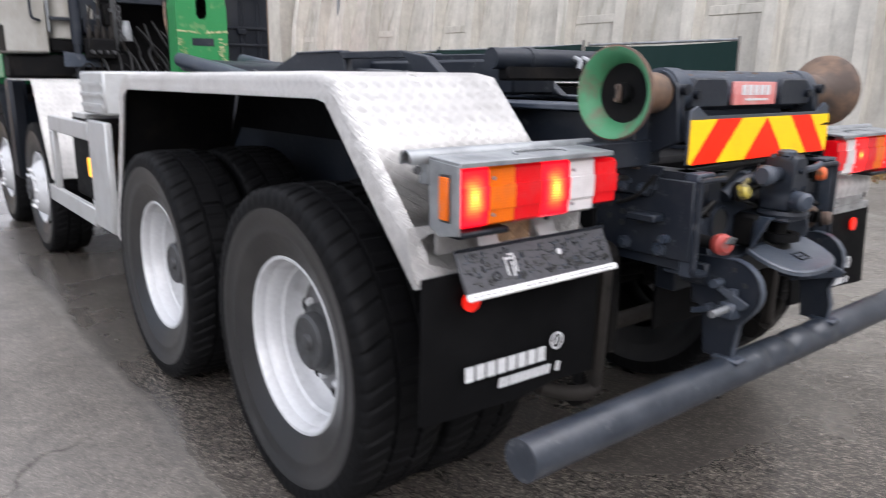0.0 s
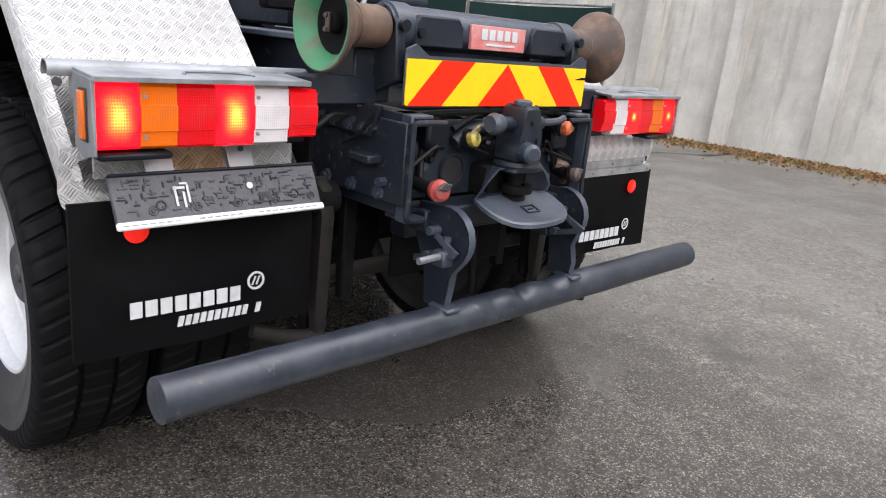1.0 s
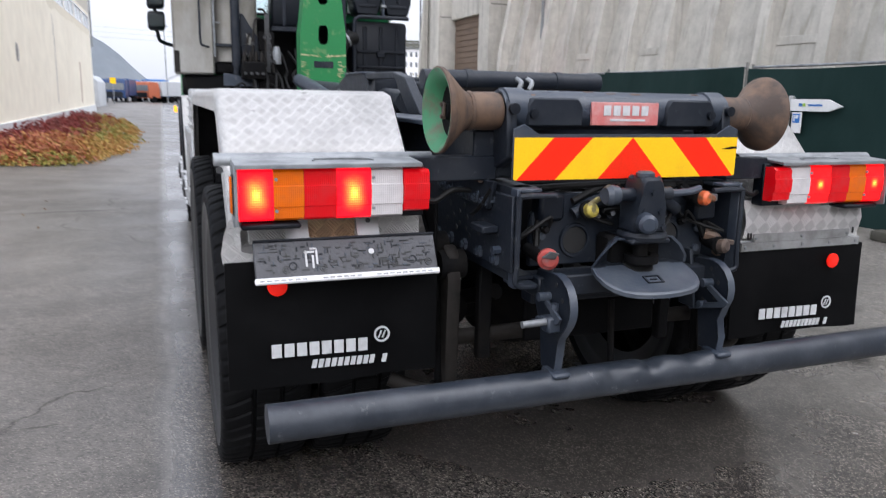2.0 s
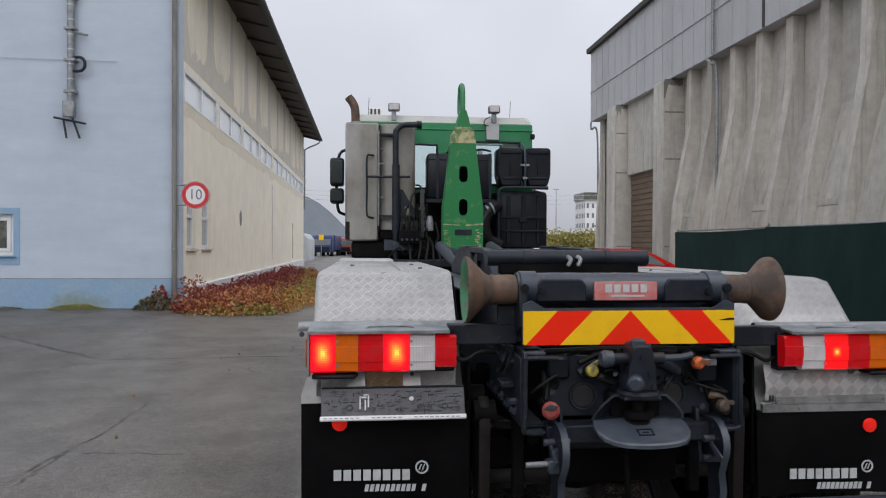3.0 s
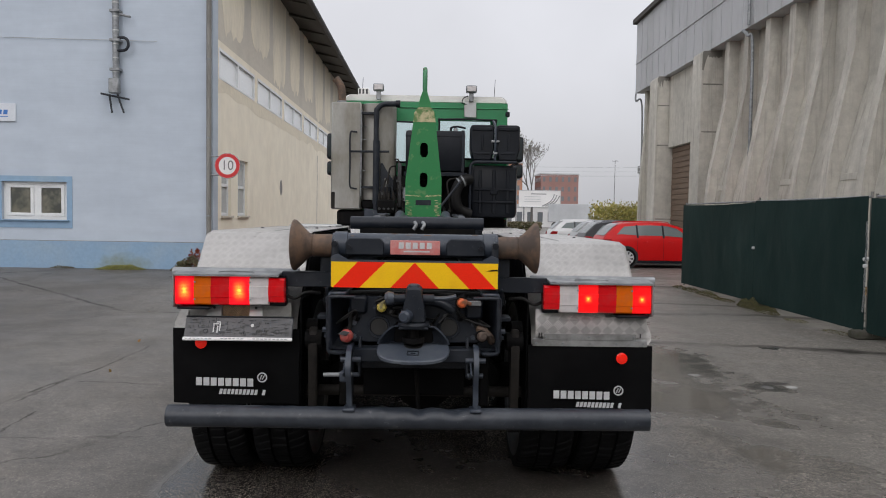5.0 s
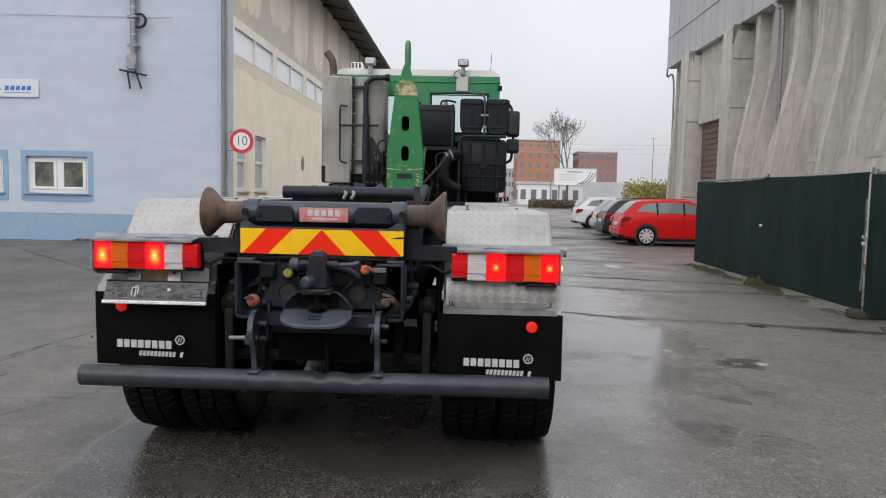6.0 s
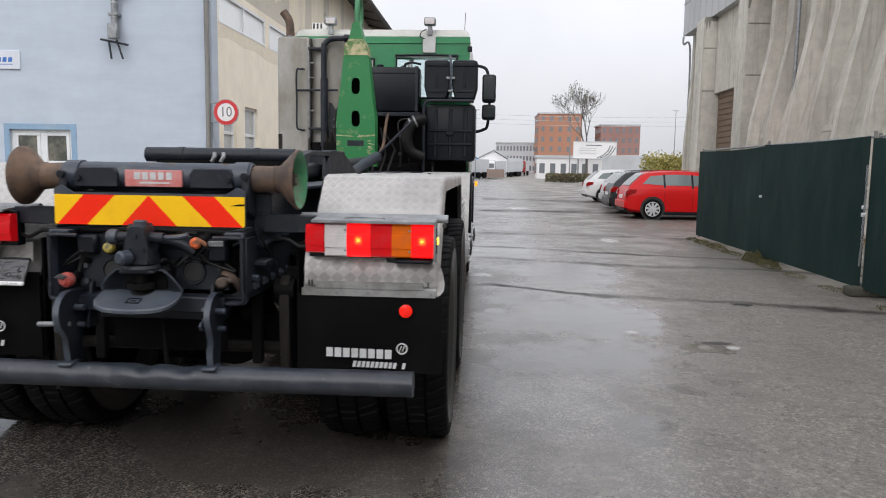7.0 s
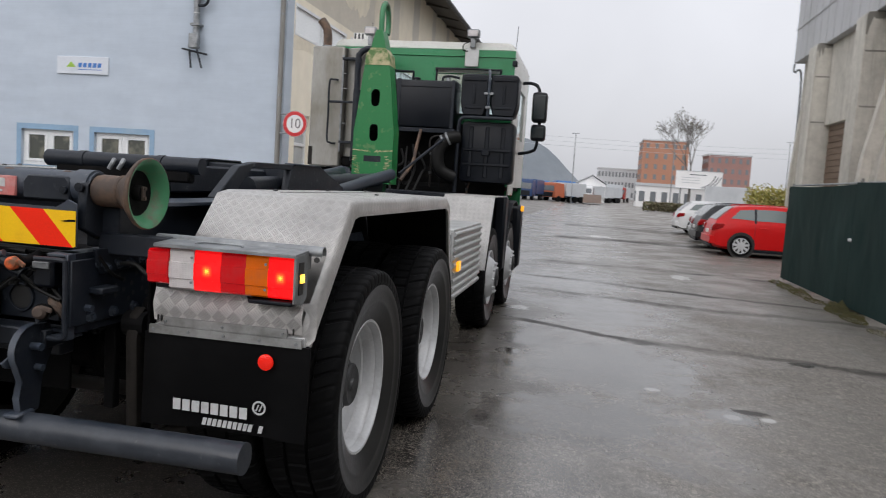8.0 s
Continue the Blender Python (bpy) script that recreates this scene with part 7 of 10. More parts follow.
part("pipe_mouth", lathe(bmesh.new(), [(0, 0.036), (0.0, 0.048), (0.06, 0.05), (0.06, 0.03)], (-0.4, TY - 0.05, 3.1), (1, 0, 0), seg=16), black_plastic, ex)
part("pipe_sleeve", R((-0.655, TY - 0.07, 1.75), (-0.655, TY - 0.07, 2.6), 0.047, seg=14), paint_dark, ex)
for zz in (1.97, 2.97):
    part("pipe_clamp", B(-0.86, -0.64, TY - 0.08, TY + 0.02, zz - 0.014, zz + 0.014, bevel=0.003), paint_dark, ex)
for zz in (2.2, 2.62, 2.8):
    part("band_clip", B(-0.885, -0.8, TY - 0.012, TY + 0.01, zz - 0.006, zz + 0.006, bevel=0.002), galv, ex)
part("gusset", P([(-0.6, 1.83), (-0.36, 1.83), (-0.36, 1.98), (-0.5, 2.18), (-0.57, 2.3), (-0.6, 2.3)], "y", TY - 0.03, TY - 0.015, bevel=0.003), paint_dark, ex)
part("gusset_hole", P([(-0.54, 1.95), (-0.5, 1.95), (-0.49, 2.06), (-0.54, 2.1)], "y", TY - 0.0335, TY - 0.03), steel_dull, ex)
part("hinge_strip", B(-0.878, -0.856, TY - 0.02, TY + 0.005, 1.85, 3.02, bevel=0.003), galv, ex)
part("stained_band", B(-1.273, -1.22, TY - 0.002, TY + 0.001, 1.68, 1.9), link_rust, ex)
part("exhaust_pipe", S([(-1.155, 6.35, 3.1), (-1.155, 6.35, 3.25), (-1.175, 6.35, 3.37), (-1.245, 6.35, 3.47)], 0.053, seg=16, cap=False), rust, ex, "rusty brown tailpipe stub")
part("pipe_bore", S([(-1.23, 6.35, 3.45), (-1.236, 6.35, 3.458)], 0.047, seg=16), sign_black, ex)
part("pipe_collar", lathe(bmesh.new(), [(0, 0.053), (0, 0.07), (0.03, 0.07), (0.04, 0.053)], (-1.155, 6.35, 3.122), (0, 0, 1), seg=20), galv, ex)

# ---------------------------------------------------------------- lorry: black air boxes behind the cab
air = thing("air_filter", "", "", parent=lorry)
bm = B(0.64, 1.27, 6.17, 6.5, 1.58, 2.3, bevel=0.05, seg=2)
part("filter_housing", bm, black_plastic, air)
for k in range(3):
    part("housing_rib", B(0.74 + k * 0.19, 0.79 + k * 0.19, 6.16, 6.18, 1.64, 2.24, bevel=0.008), black_plastic, air)
for zz in (1.78, 1.95):
    part("housing_band", B(0.68, 1.23, 6.145, 6.18, zz, zz + 0.03, bevel=0.008), black_plastic, air)
part("housing_latch", B(0.9, 1.0, 6.13, 6.17, 1.9, 1.96, bevel=0.01), black_plastic, air)
for x0, x1 in ((0.62, 0.94), (0.97, 1.29)):
    part("intake_box", P([(x0, 2.5), (x0 + 0.04, 2.36), (x1 - 0.04, 2.36), (x1, 2.5), (x1, 2.82), (x1 - 0.03, 2.84), (x0 + 0.03, 2.84), (x0, 2.82)], "y", 6.1, 6.4, bevel=0.015), black_plastic, air)
part("breather_pipe", S([(0.955, 6.08, 2.34), (0.955, 6.07, 2.55), (0.955, 6.07, 2.72), (0.95, 6.1, 2.84), (0.93, 6.2, 2.9)], 0.016, seg=8), paint_grey, air)
part("pipe_clamp", B(0.9, 1.01, 6.055, 6.1, 2.6, 2.63, bevel=0.005), galv, air)
part("pipe_clamp", B(0.925, 0.985, 6.05, 6.1, 2.44, 2.47, bevel=0.005), galv, air)
for x in (0.78, 1.13):
    part("intake_lid", B(x - 0.13, x + 0.13, 6.085, 6.1, 2.76, 2.81, bevel=0.008), black_plastic, air)
    part("intake_rib", B(x - 0.1, x + 0.1, 6.088, 6.1, 2.44, 2.47, bevel=0.006), black_plastic, air)
    part("intake_rib", B(x - 0.015, x + 0.015, 6.085, 6.1, 2.5, 2.72, bevel=0.006), black_plastic, air)
part("guard_tube", S([(0.62, 6.08, 1.45), (0.62, 6.08, 1.9), (0.625, 6.08, 2.25), (0.66, 6.08, 2.32), (0.75, 6.08, 2.335), (1.25, 6.08, 2.335)], 0.022, seg=10), paint_dark, air)
part("air_hose", S([(0.62, 6.0, 1.62), (0.46, 5.95, 1.7), (0.42, 5.95, 1.9), (0.5, 6.0, 2.06), (0.62, 6.1, 2.1)], 0.075, seg=14), hose_black, air)
for k, p in enumerate(((0.47, 5.985, 2.035), (0.52, 6.0, 2.07))):
    part("hose_clamp", lathe(bmesh.new(), [(-0.012, 0.076), (-0.012, 0.08), (0.012, 0.08), (0.012, 0.076)], p, (1, 0.1, 0.5), seg=16), galv, air)
part("oil_tank", B(-0.26, 0.548, 6.13, 6.5, 2.2, 2.756, bevel=0.03, seg=2), black_plastic, lorry, "black hydraulic oil tank")
part("tank_cap", lathe(bmesh.new(), [(0, 0.045), (0.04, 0.045), (0.05, 0.03), (0.05, 0)], (0.03, 6.3, 2.756), (0, 0, 1), seg=16), black_plastic, lorry)
part("tank_cap", lathe(bmesh.new(), [(0, 0.03), (0.04, 0.03), (0.06, 0.02), (0.06, 0)], (0.42, 6.3, 2.756), (0, 0, 1), seg=12), galv, lorry)
part("tank_breather", S([(0.36, 6.28, 2.756), (0.36, 6.28, 2.81), (0.44, 6.28, 2.83), (0.56, 6.3, 2.81)], 0.014, seg=8), black_plastic, lorry)
for x in (-0.16, 0.5):
    part("tank_strap", B(x, x + 0.04, 6.122, 6.505, 2.195, 2.762, bevel=0.004), paint_dark, lorry)
part("tank_seam", B(-0.264, 0.552, 6.125, 6.505, 2.67, 2.685, bevel=0.003), black_plastic, lorry)
part("tank_stand", B(-0.28, 0.58, 6.12, 6.18, 2.14, 2.19, bevel=0.004), paint_dark, lorry)
part("strut", R((0.14, 5.3, 1.62), (0.57, 6.08, 2.17), 0.015, seg=8), paint_dark, lorry)
part("feed_pipe", S([(0.16, 6.12, 2.17), (0.14, 6.05, 1.99), (0.13, 5.9, 1.75), (0.05, 5.7, 1.55)], 0.02, seg=8), rust, lorry)
part("filter_canister", lathe(bmesh.new(), [(0, 0), (0, 0.045), (0.12, 0.045), (0.14, 0.035), (0.18, 0.03), (0.18, 0)], (-0.245, 6.0, 1.79), (0, 0, 1), seg=18), galv, lorry, "bright metal filter canister")
part("valve_bank", B(-0.45, -0.22, 5.95, 6.20, 1.45, 1.68, bevel=0.02), grime, lorry)
part("rear_platform", B(-0.9, 1.1, 5.6, 6.4, 1.36, 1.44, bevel=0.006), paint_dark, lorry)
for k in range(9):
    x = -0.5 + k * 0.09
    part("hydraulic_hose", S([(x, 5.65, 1.43), (x + 0.05 * math.sin(k), 5.85, 1.6 + 0.03 * (k % 3)), (x - 0.04 * math.cos(2 * k), 6.05, 1.72 + 0.05 * (k % 2)), (x * 0.8 - 0.05, 6.20, 1.9 + 0.03 * (k % 4))], 0.014, seg=8), hose_black, lorry)

# valves, pipes, chain and straps in the gap behind the cab
vb = part("valve_block", B(-0.62, -0.38, 5.87, 6.03, 1.62, 1.8, bevel=0.012), grime, lorry, "grimy hydraulic valve block")
for k in range(4):
    part("valve_spool", lathe(bmesh.new(), [(0, 0.02), (0.07, 0.02), (0.08, 0.014), (0.11, 0.012), (0.11, 0)], (0, 0, 0), (0, -0.2, 1), seg=10), link_rust, vb, at=(-0.59 + k * 0.06, 5.93, 1.8))
    part("valve_fitting", R((-0.59 + k * 0.06, 5.87, 1.68), (-0.59 + k * 0.06, 5.82, 1.68), 0.016, seg=6), grime_grey, vb)
chain = part("chain", S([(-0.33, 5.91, 2.05), (-0.33, 5.90, 1.95)], 0.004, seg=5), grime_grey, lorry, "short dirty steel chain")
for k in range(7):
    m = Matrix.Translation((-0.33, 5.89, 2.06 - k * 0.042)) @ Matrix.Rotation(radians(90 * (k % 2)), 4, "Z") @ Matrix.Rotation(radians(90), 4, "X")
    ring = [(0.013 * math.cos(t), 0.027 * math.sin(t), 0) for t in [2 * math.pi * q / 8 for q in range(9)]]
    part("chain_link", S([m @ Vector(p) for p in ring], 0.0055, seg=5, steps=2, cap=False), grime_grey, chain)
part("relay_box", B(-0.42, -0.26, 6.05, 6.15, 1.92, 2.12, bevel=0.012), grime, lorry)
part("relay_box", B(-0.6, -0.46, 6.07, 6.15, 1.85, 1.98, bevel=0.012), black_plastic, lorry)
for k, (x, y0, z0, z1, mt) in enumerate(((-0.5, 5.95, 1.5, 2.2, link_rust), (-0.36, 6.03, 1.5, 2.3, link_rust), (-0.28, 5.97, 1.5, 1.95, link_rust), (0.34, 5.95, 1.5, 2.05, link_rust), (0.46, 5.95, 1.5, 1.9, grime), (0.72, 6.35, 1.45, 1.6, rust), (-0.56, 6.05, 1.5, 2.05, link_rust))):
    part("steel_pipe", S([(x, y0, z0), (x + 0.015 * math.sin(3 * k), y0 + 0.01, (z0 + z1) / 2), (x + 0.03 * math.cos(k), y0 + 0.05, z1), (x + 0.1 * math.cos(2 * k), y0 + 0.15, z1 + 0.06)], 0.012, seg=8), mt, lorry)
    for q in (0.3, 0.7):
        part("pipe_nut", lathe(bmesh.new(), [(-0.015, 0.012), (-0.015, 0.02), (0.015, 0.02), (0.015, 0.012)], (x, y0 + 0.005, z0 + (z1 - z0) * q), (0, 0, 1), seg=6), grime_grey, lorry)
for k in range(3):
    x = -0.75 + k * 0.3
    part("cable_loop", S([(x, 5.95, 1.46), (x + 0.12, 5.87, 1.58), (x + 0.2, 5.90, 1.5), (x + 0.26, 6.00, 1.62), (x + 0.18, 6.15, 1.78)], 0.009, seg=6), hose_black, lorry)
part("bracket_arm", P([(-0.8, 1.55), (-0.36, 1.55), (-0.36, 1.6), (-0.76, 1.68), (-0.8, 1.68)], "y", 6.01, 6.02), paint_grey, lorry)
part("strap", B(-0.36, -0.31, 6.04, 6.05, 1.7, 2.3, bevel=0.001), grime_grey, lorry)

# ---------------------------------------------------------------- lorry: cab
cab = thing("cab", "", "", parent=lorry)
cab["label"] = "green lorry cab with white roof"
CY0, CY1 = 6.62, 8.55


def ring_section(hw, z0, z1, r, n=5):
    pts = [(-hw, z0), (hw, z0)]
    for k in range(n + 1):
        t = math.pi / 2 * k / n
        pts.append((hw - r + r * math.cos(t), z1 - r + r * math.sin(t)))
    for k in range(n + 1):
        t = math.pi / 2 * (1 + k / n)
        pts.append((-hw + r + r * math.cos(t), z1 - r + r * math.sin(t)))
    return pts


WINS = [(-0.72, -0.1, 2.36, 2.92), (0.2, 1.0, 2.42, 2.97)]
part("cab_back", wall_with_openings(bmesh.new(), "y", CY0, CY0 + 0.05, -1.17, 1.17, 1.55, 3.205, WINS), cab_green, cab, smooth=False)
part("cab_front", wall_with_openings(bmesh.new(), "y", CY1 - 0.05, CY1, -1.17, 1.17, 1.3, 3.205, [(-1.08, 1.08, 2.0, 3.19)]), cab_green, cab, smooth=False)
for s in (-1, 1):
    part("cab_side", wall_with_openings(bmesh.new(), "x", min(s * 1.12, s * 1.17), max(s * 1.12, s * 1.17), CY0 + 0.05, CY1 - 0.05, 1.55, 3.205, [(7.25, 8.2, 2.2, 2.85)]), cab_white if s > 0 else cab_green, cab, smooth=False)
    part("seat_back", B(s * 0.55 - 0.25, s * 0.55 + 0.25, 7.25, 7.4, 1.7, 2.3, bevel=0.06, seg=2), black_plastic, cab)
part("cab_floor", B(-1.12, 1.12, CY0 + 0.05, CY1 - 0.05, 1.5, 1.58), grime, cab)
part("dashboard", B(-1.1, 1.1, 7.95, 8.45, 1.58, 2.05, bevel=0.05), black_plastic, cab)
screen = part("windscreen", B(-1.08, 1.08, CY1 - 0.03, CY1 - 0.022, 2.0, 3.19), clear_pane, cab)
screen.visible_shadow = False
part("cab_roof", P(ring_section(1.165, 3.2, 3.305, 0.09), "y", CY0 + 0.03, CY1 - 0.1, bevel=0.02), cab_white, cab, "white cab roof")
# dark panel added for the clutter and shade behind the lower cab
part("rear_insulation", B(-0.38, 1.15, CY0 - 0.03, CY0 - 0.004, 1.3, 2.3, bevel=0.01), grime, cab)
part("roof_seam", B(-1.18, 1.18, CY0 - 0.015, CY0 + 0.02, 3.12, 3.135, bevel=0.006), cab_green, cab)
for x0, x1, z0, z1 in WINS:
    pane = part("rear_window", B(x0, x1, CY0 + 0.02, CY0 + 0.028, z0, z1), clear_pane, cab)
    pane.visible_shadow = False
    y = CY0 - 0.004
    part("window_seal", S([(x0, y, z0 + 0.05), (x0, y, z1 - 0.05), (x0 + 0.05, y, z1), (x1 - 0.05, y, z1), (x1, y, z1 - 0.05), (x1, y, z0 + 0.05), (x1 - 0.05, y, z0), (x0 + 0.05, y, z0), (x0, y, z0 + 0.05)], 0.014, seg=6, steps=3, cap=False), black_plastic, pane)
for s in (-1, 1):
    part("corner_hinge", B(min(s * 1.14, s * 1.2), max(s * 1.14, s * 1.2), CY0 - 0.03, CY0 + 0.05, 3.02, 3.09, bevel=0.01), black_plastic, cab)
    part("door_seam", B(min(s * 1.17, s * 1.175), max(s * 1.17, s * 1.175), 7.15, 7.17, 1.35, 2.95), black_plastic, cab)
    sw = part("side_window", B(min(s * 1.14, s * 1.148), max(s * 1.14, s * 1.148), 7.25, 8.2, 2.2, 2.85), clear_pane, cab)
    sw.visible_shadow = False
    part("air_deflector", P([(6.62, 1.45), (7.1, 1.45), (7.1, 2.9), (6.8, 2.9), (6.62, 2.7)], "x", min(s * 1.18, s * 1.2), max(s * 1.18, s * 1.2), bevel=0.004), cab_white if s > 0 else cab_green, cab)
    mir = thing("door_mirror", "", "", parent=lorry)
    x = s * 1.43
    part("mirror_housing", B(x - 0.1, x + 0.1, 7.55, 7.75, 2.45, 2.85, bevel=0.04, seg=2), black_plastic, mir)
    part("mirror_glass", B(x - 0.08, x + 0.08, 7.54, 7.552, 2.49, 2.81, bevel=0.004), mirror_black, mir)
    part("mirror_housing", B(x - 0.1, x + 0.1, 7.57, 7.75, 2.2, 2.42, bevel=0.04, seg=2), black_plastic, mir)
    part("mirror_glass", B(x - 0.08, x + 0.08, 7.56, 7.572, 2.24, 2.38, bevel=0.004), mirror_black, mir)
    part("mirror_arm", S([(s * 1.17, 7.75, 2.98), (s * 1.3, 7.72, 2.98), (s * 1.4, 7.68, 2.9), (s * 1.44, 7.66, 2.6), (s * 1.42, 7.66, 2.15), (s * 1.35, 7.7, 2.06), (s * 1.17, 7.75, 2.02)], 0.022, seg=8), black_plastic, mir)
for x, y in ((-0.665, 6.55), (0.645, 6.56)):
    wl_ = thing("work_lamp", "", "", parent=lorry)
    part("lamp_body", B(x - 0.075, x + 0.075, y - 0.05, y + 0.05, 3.34, 3.44, bevel=0.012), galv, wl_)
    part("lamp_glass", B(x - 0.06, x + 0.06, y - 0.056, y - 0.05, 3.355, 3.425, bevel=0.003), lens_clear, wl_)
    part("lamp_foot", B(x - 0.03, x + 0.03, y - 0.02, y + 0.03, 3.22, 3.34, bevel=0.004), galv, wl_)
part("lamp_bracket", B(0.55, 0.72, 6.585, 6.6, 3.0, 3.22, bevel=0.004), smooth_alu, lorry, "bare sheet-metal lamp bracket")
part("lamp_cable", S([(0.6, 6.57, 3.3), (0.53, 6.57, 3.26), (0.52, 6.58, 3.2), (0.58, 6.58, 3.18)], 0.006, seg=6), hose_black, lorry)
vent = part("roof_vent", B(-0.98, -0.82, 6.8, 7.0, 3.28, 3.42, bevel=0.01), cab_white, lorry)
for k in range(3):
    part("vent_slot", B(-0.965 + k * 0.05, -0.94 + k * 0.05, 6.795, 6.8, 3.34, 3.41), grime_grey, vent)
part("beacon", lathe(bmesh.new(), [(0, 0.07), (0.04, 0.07), (0.06, 0.05), (0.065, 0)], (0.85, 7.2, 3.3), (0, 0, 1), seg=16), orange_plastic, lorry, "low orange roof beacon")
for x in (-1.0, 1.05):
    part("aerial", R((x, 7.6, 3.25), (x + 0.02, 7.6, 3.72), 0.004, seg=6), black_plastic, lorry)
part("cab_underside", B(-1.1, 1.1, 6.7, 8.5, 1.05, 1.3, bevel=0.03), grime, lorry)
part("front_bumper", B(-1.22, 1.22, 8.3, 8.65, 0.35, 1.3, bevel=0.05), black_plastic, lorry)

# ---------------------------------------------------------------- blue building, hall of cream render
WX, WY = -5.25, 14.3        # the corner where the two walls meet
WEND = 48.0


WIN = [(-10.4, -8.82, 1.34, 2.27), (-12.56, -11.0, 1.34, 2.27), (-17.1, -15.53, 1.34, 2.27)]
bm = wall_with_openings(bmesh.new(), "y", WY, WY + 0.4, -24.0, WX, 0.84, 15.0, WIN)
solid("wall_blue", bm, plaster_blue, "pale blue painted brick end wall with small windows", "wall", kind="structure")
solid("plinth_blue", B(-24.0, WX + 0.02, WY - 0.035, WY + 0.4, -0.2, 0.826, bevel=0.004), plinth_paint, "darker blue painted plinth with a green algae patch", "plinth", kind="structure")
# the joint's dark shadow line is put in as a grey strip
solid("plinth_ledge", B(-24.0, WX + 0.01, WY - 0.022, WY + 0.38, 0.828, 0.838), zinc_worn, "grey ledge strip on the plinth", "trim", kind="structure")
for k, (x0, x1, z0, z1) in enumerate(WIN, 1):
    w = thing("window_%d" % k, "white two-pane window with a blue painted surround", "window", kind="structure")
    bm = bmesh.new()
    for q in ((x0 - 0.135, x1 + 0.135, z1, z1 + 0.14), (x0 - 0.135, x1 + 0.135, z0 - 0.2, z0), (x0 - 0.135, x0, z0, z1), (x1, x1 + 0.135, z0, z1)):
        box(bm, q[0], q[1], WY - 0.012, WY, q[2], q[3])
    part("surround", bm, plinth_blue, w)
    part("window_sill", B(x0 - 0.06, x1 + 0.06, WY - 0.07, WY + 0.1, z0 - 0.03, z0, bevel=0.005), plinth_blue, w)
    xm = (x0 + x1) / 2
    bm = bmesh.new()
    for q in ((x0, x1, z1 - 0.07, z1), (x0, x1, z0, z0 + 0.09), (x0, x0 + 0.085, z0 + 0.09, z1 - 0.07), (x1 - 0.085, x1, z0 + 0.09, z1 - 0.07), (xm - 0.045, xm + 0.045, z0 + 0.09, z1 - 0.07)):
        box(bm, q[0], q[1], WY + 0.08, WY + 0.15, q[2], q[3], bevel=0.004)
    part("window_frame", bm, white_frame, w)
    za, zb = z0 + 0.092, z1 - 0.072
    for xa, xb in ((x0 + 0.087, xm - 0.047), (xm + 0.047, x1 - 0.087)):
        bm = bmesh.new()
        for q in ((xa, xb, zb - 0.075, zb), (xa, xb, za, za + 0.075), (xa, xa + 0.085, za + 0.075, zb - 0.075), (xb - 0.085, xb, za + 0.075, zb - 0.075)):
            box(bm, q[0], q[1], WY + 0.065, WY + 0.135, q[2], q[3], bevel=0.006)
        sash = part("sash", bm, white_frame, w)
        part("pane", B(xa + 0.085, xb - 0.085, WY + 0.1, WY + 0.11, za + 0.075, zb - 0.075), window_dark, sash)
solid("wall_blue_inside", B(-24, WX - 0.4, WY + 0.9, WY + 1.0, -0.1, 4), dark_wood, "dark room behind the windows", "wall", kind="structure")
# cream long wall with clerestory band
CL = [(14.75 + k * 4.15, 14.75 + k * 4.15 + 3.75, 4.95, 5.72) for k in range(8)]
LOW = [(15.02, 15.95, 1.5, 3.06), (16.62, 17.72, 1.5, 3.06)]
bm = wall_with_openings(bmesh.new(), "x", WX - 0.4, WX, WY + 0.401, WEND, -0.2, 5.9, CL + LOW)
solid("wall_cream", bm, plaster_cream, "long cream plastered wall with a clerestory strip", "wall", kind="structure")
# grey render above, with cream panels between pilasters
solid("wall_upper", B(WX - 0.4, WX, WY + 0.401, WEND, 5.9, 9.45), plaster_grey, "bare grey cement render above the clerestory", "wall", kind="structure")
for k in range(11):
    y0 = WY + 0.7 + k * 3.05
    w, lo = 2.25 + 0.25 * math.sin(k * 1.7), 6.3 + 0.28 * math.sin(k * 2.1)
    foot = [(y0 + w * q / 16, lo + 0.3 * noise.noise(Vector((q * 0.55, k * 3.1, 0))) + 0.14 * noise.noise(Vector((q * 1.9, k * 1.7, 4))) + 0.35 * (abs(q - 8) / 8) ** 5) for q in range(17)]
    near = [(y0 + 0.12 * noise.noise(Vector((z * 1.3, k * 2.0, 7))), z) for z in (9.3, 8.6, 8.0, 7.4, 7.0)]
    far = [(y0 + w + 0.12 * noise.noise(Vector((z * 1.3, k * 2.0, 9))), z) for z in (7.0, 7.4, 8.0, 8.6, 9.3)]
    solid("render_panel", P(near + foot[1:-1] + far, "x", WX, WX + 0.005), plaster_mid, "cream painted panel of the upper wall", "wall panel", group="upper wall panels", kind="structure")
# patched cement band under the clerestory, with a ragged lower edge
for k, (y0, y1, z0, z1) in enumerate(CL):
    ya, yb = (y0 - 0.25 if k else WY + 0.42), y1 + 0.15
    foot = [(ya + (yb - ya) * q / 12, z0 - 0.34 - 0.26 * noise.noise(Vector(((ya + (yb - ya) * q / 12) * 0.6, 4.0, 0)))) for q in range(13)]
    solid("render_patch", P([(ya, z0 - 0.02)] + foot + [(yb, z0 - 0.02)], "x", WX, WX + 0.004), patch_tone, "bare cement patch under a clerestory window", "wall panel", group="cement patches", kind="structure")
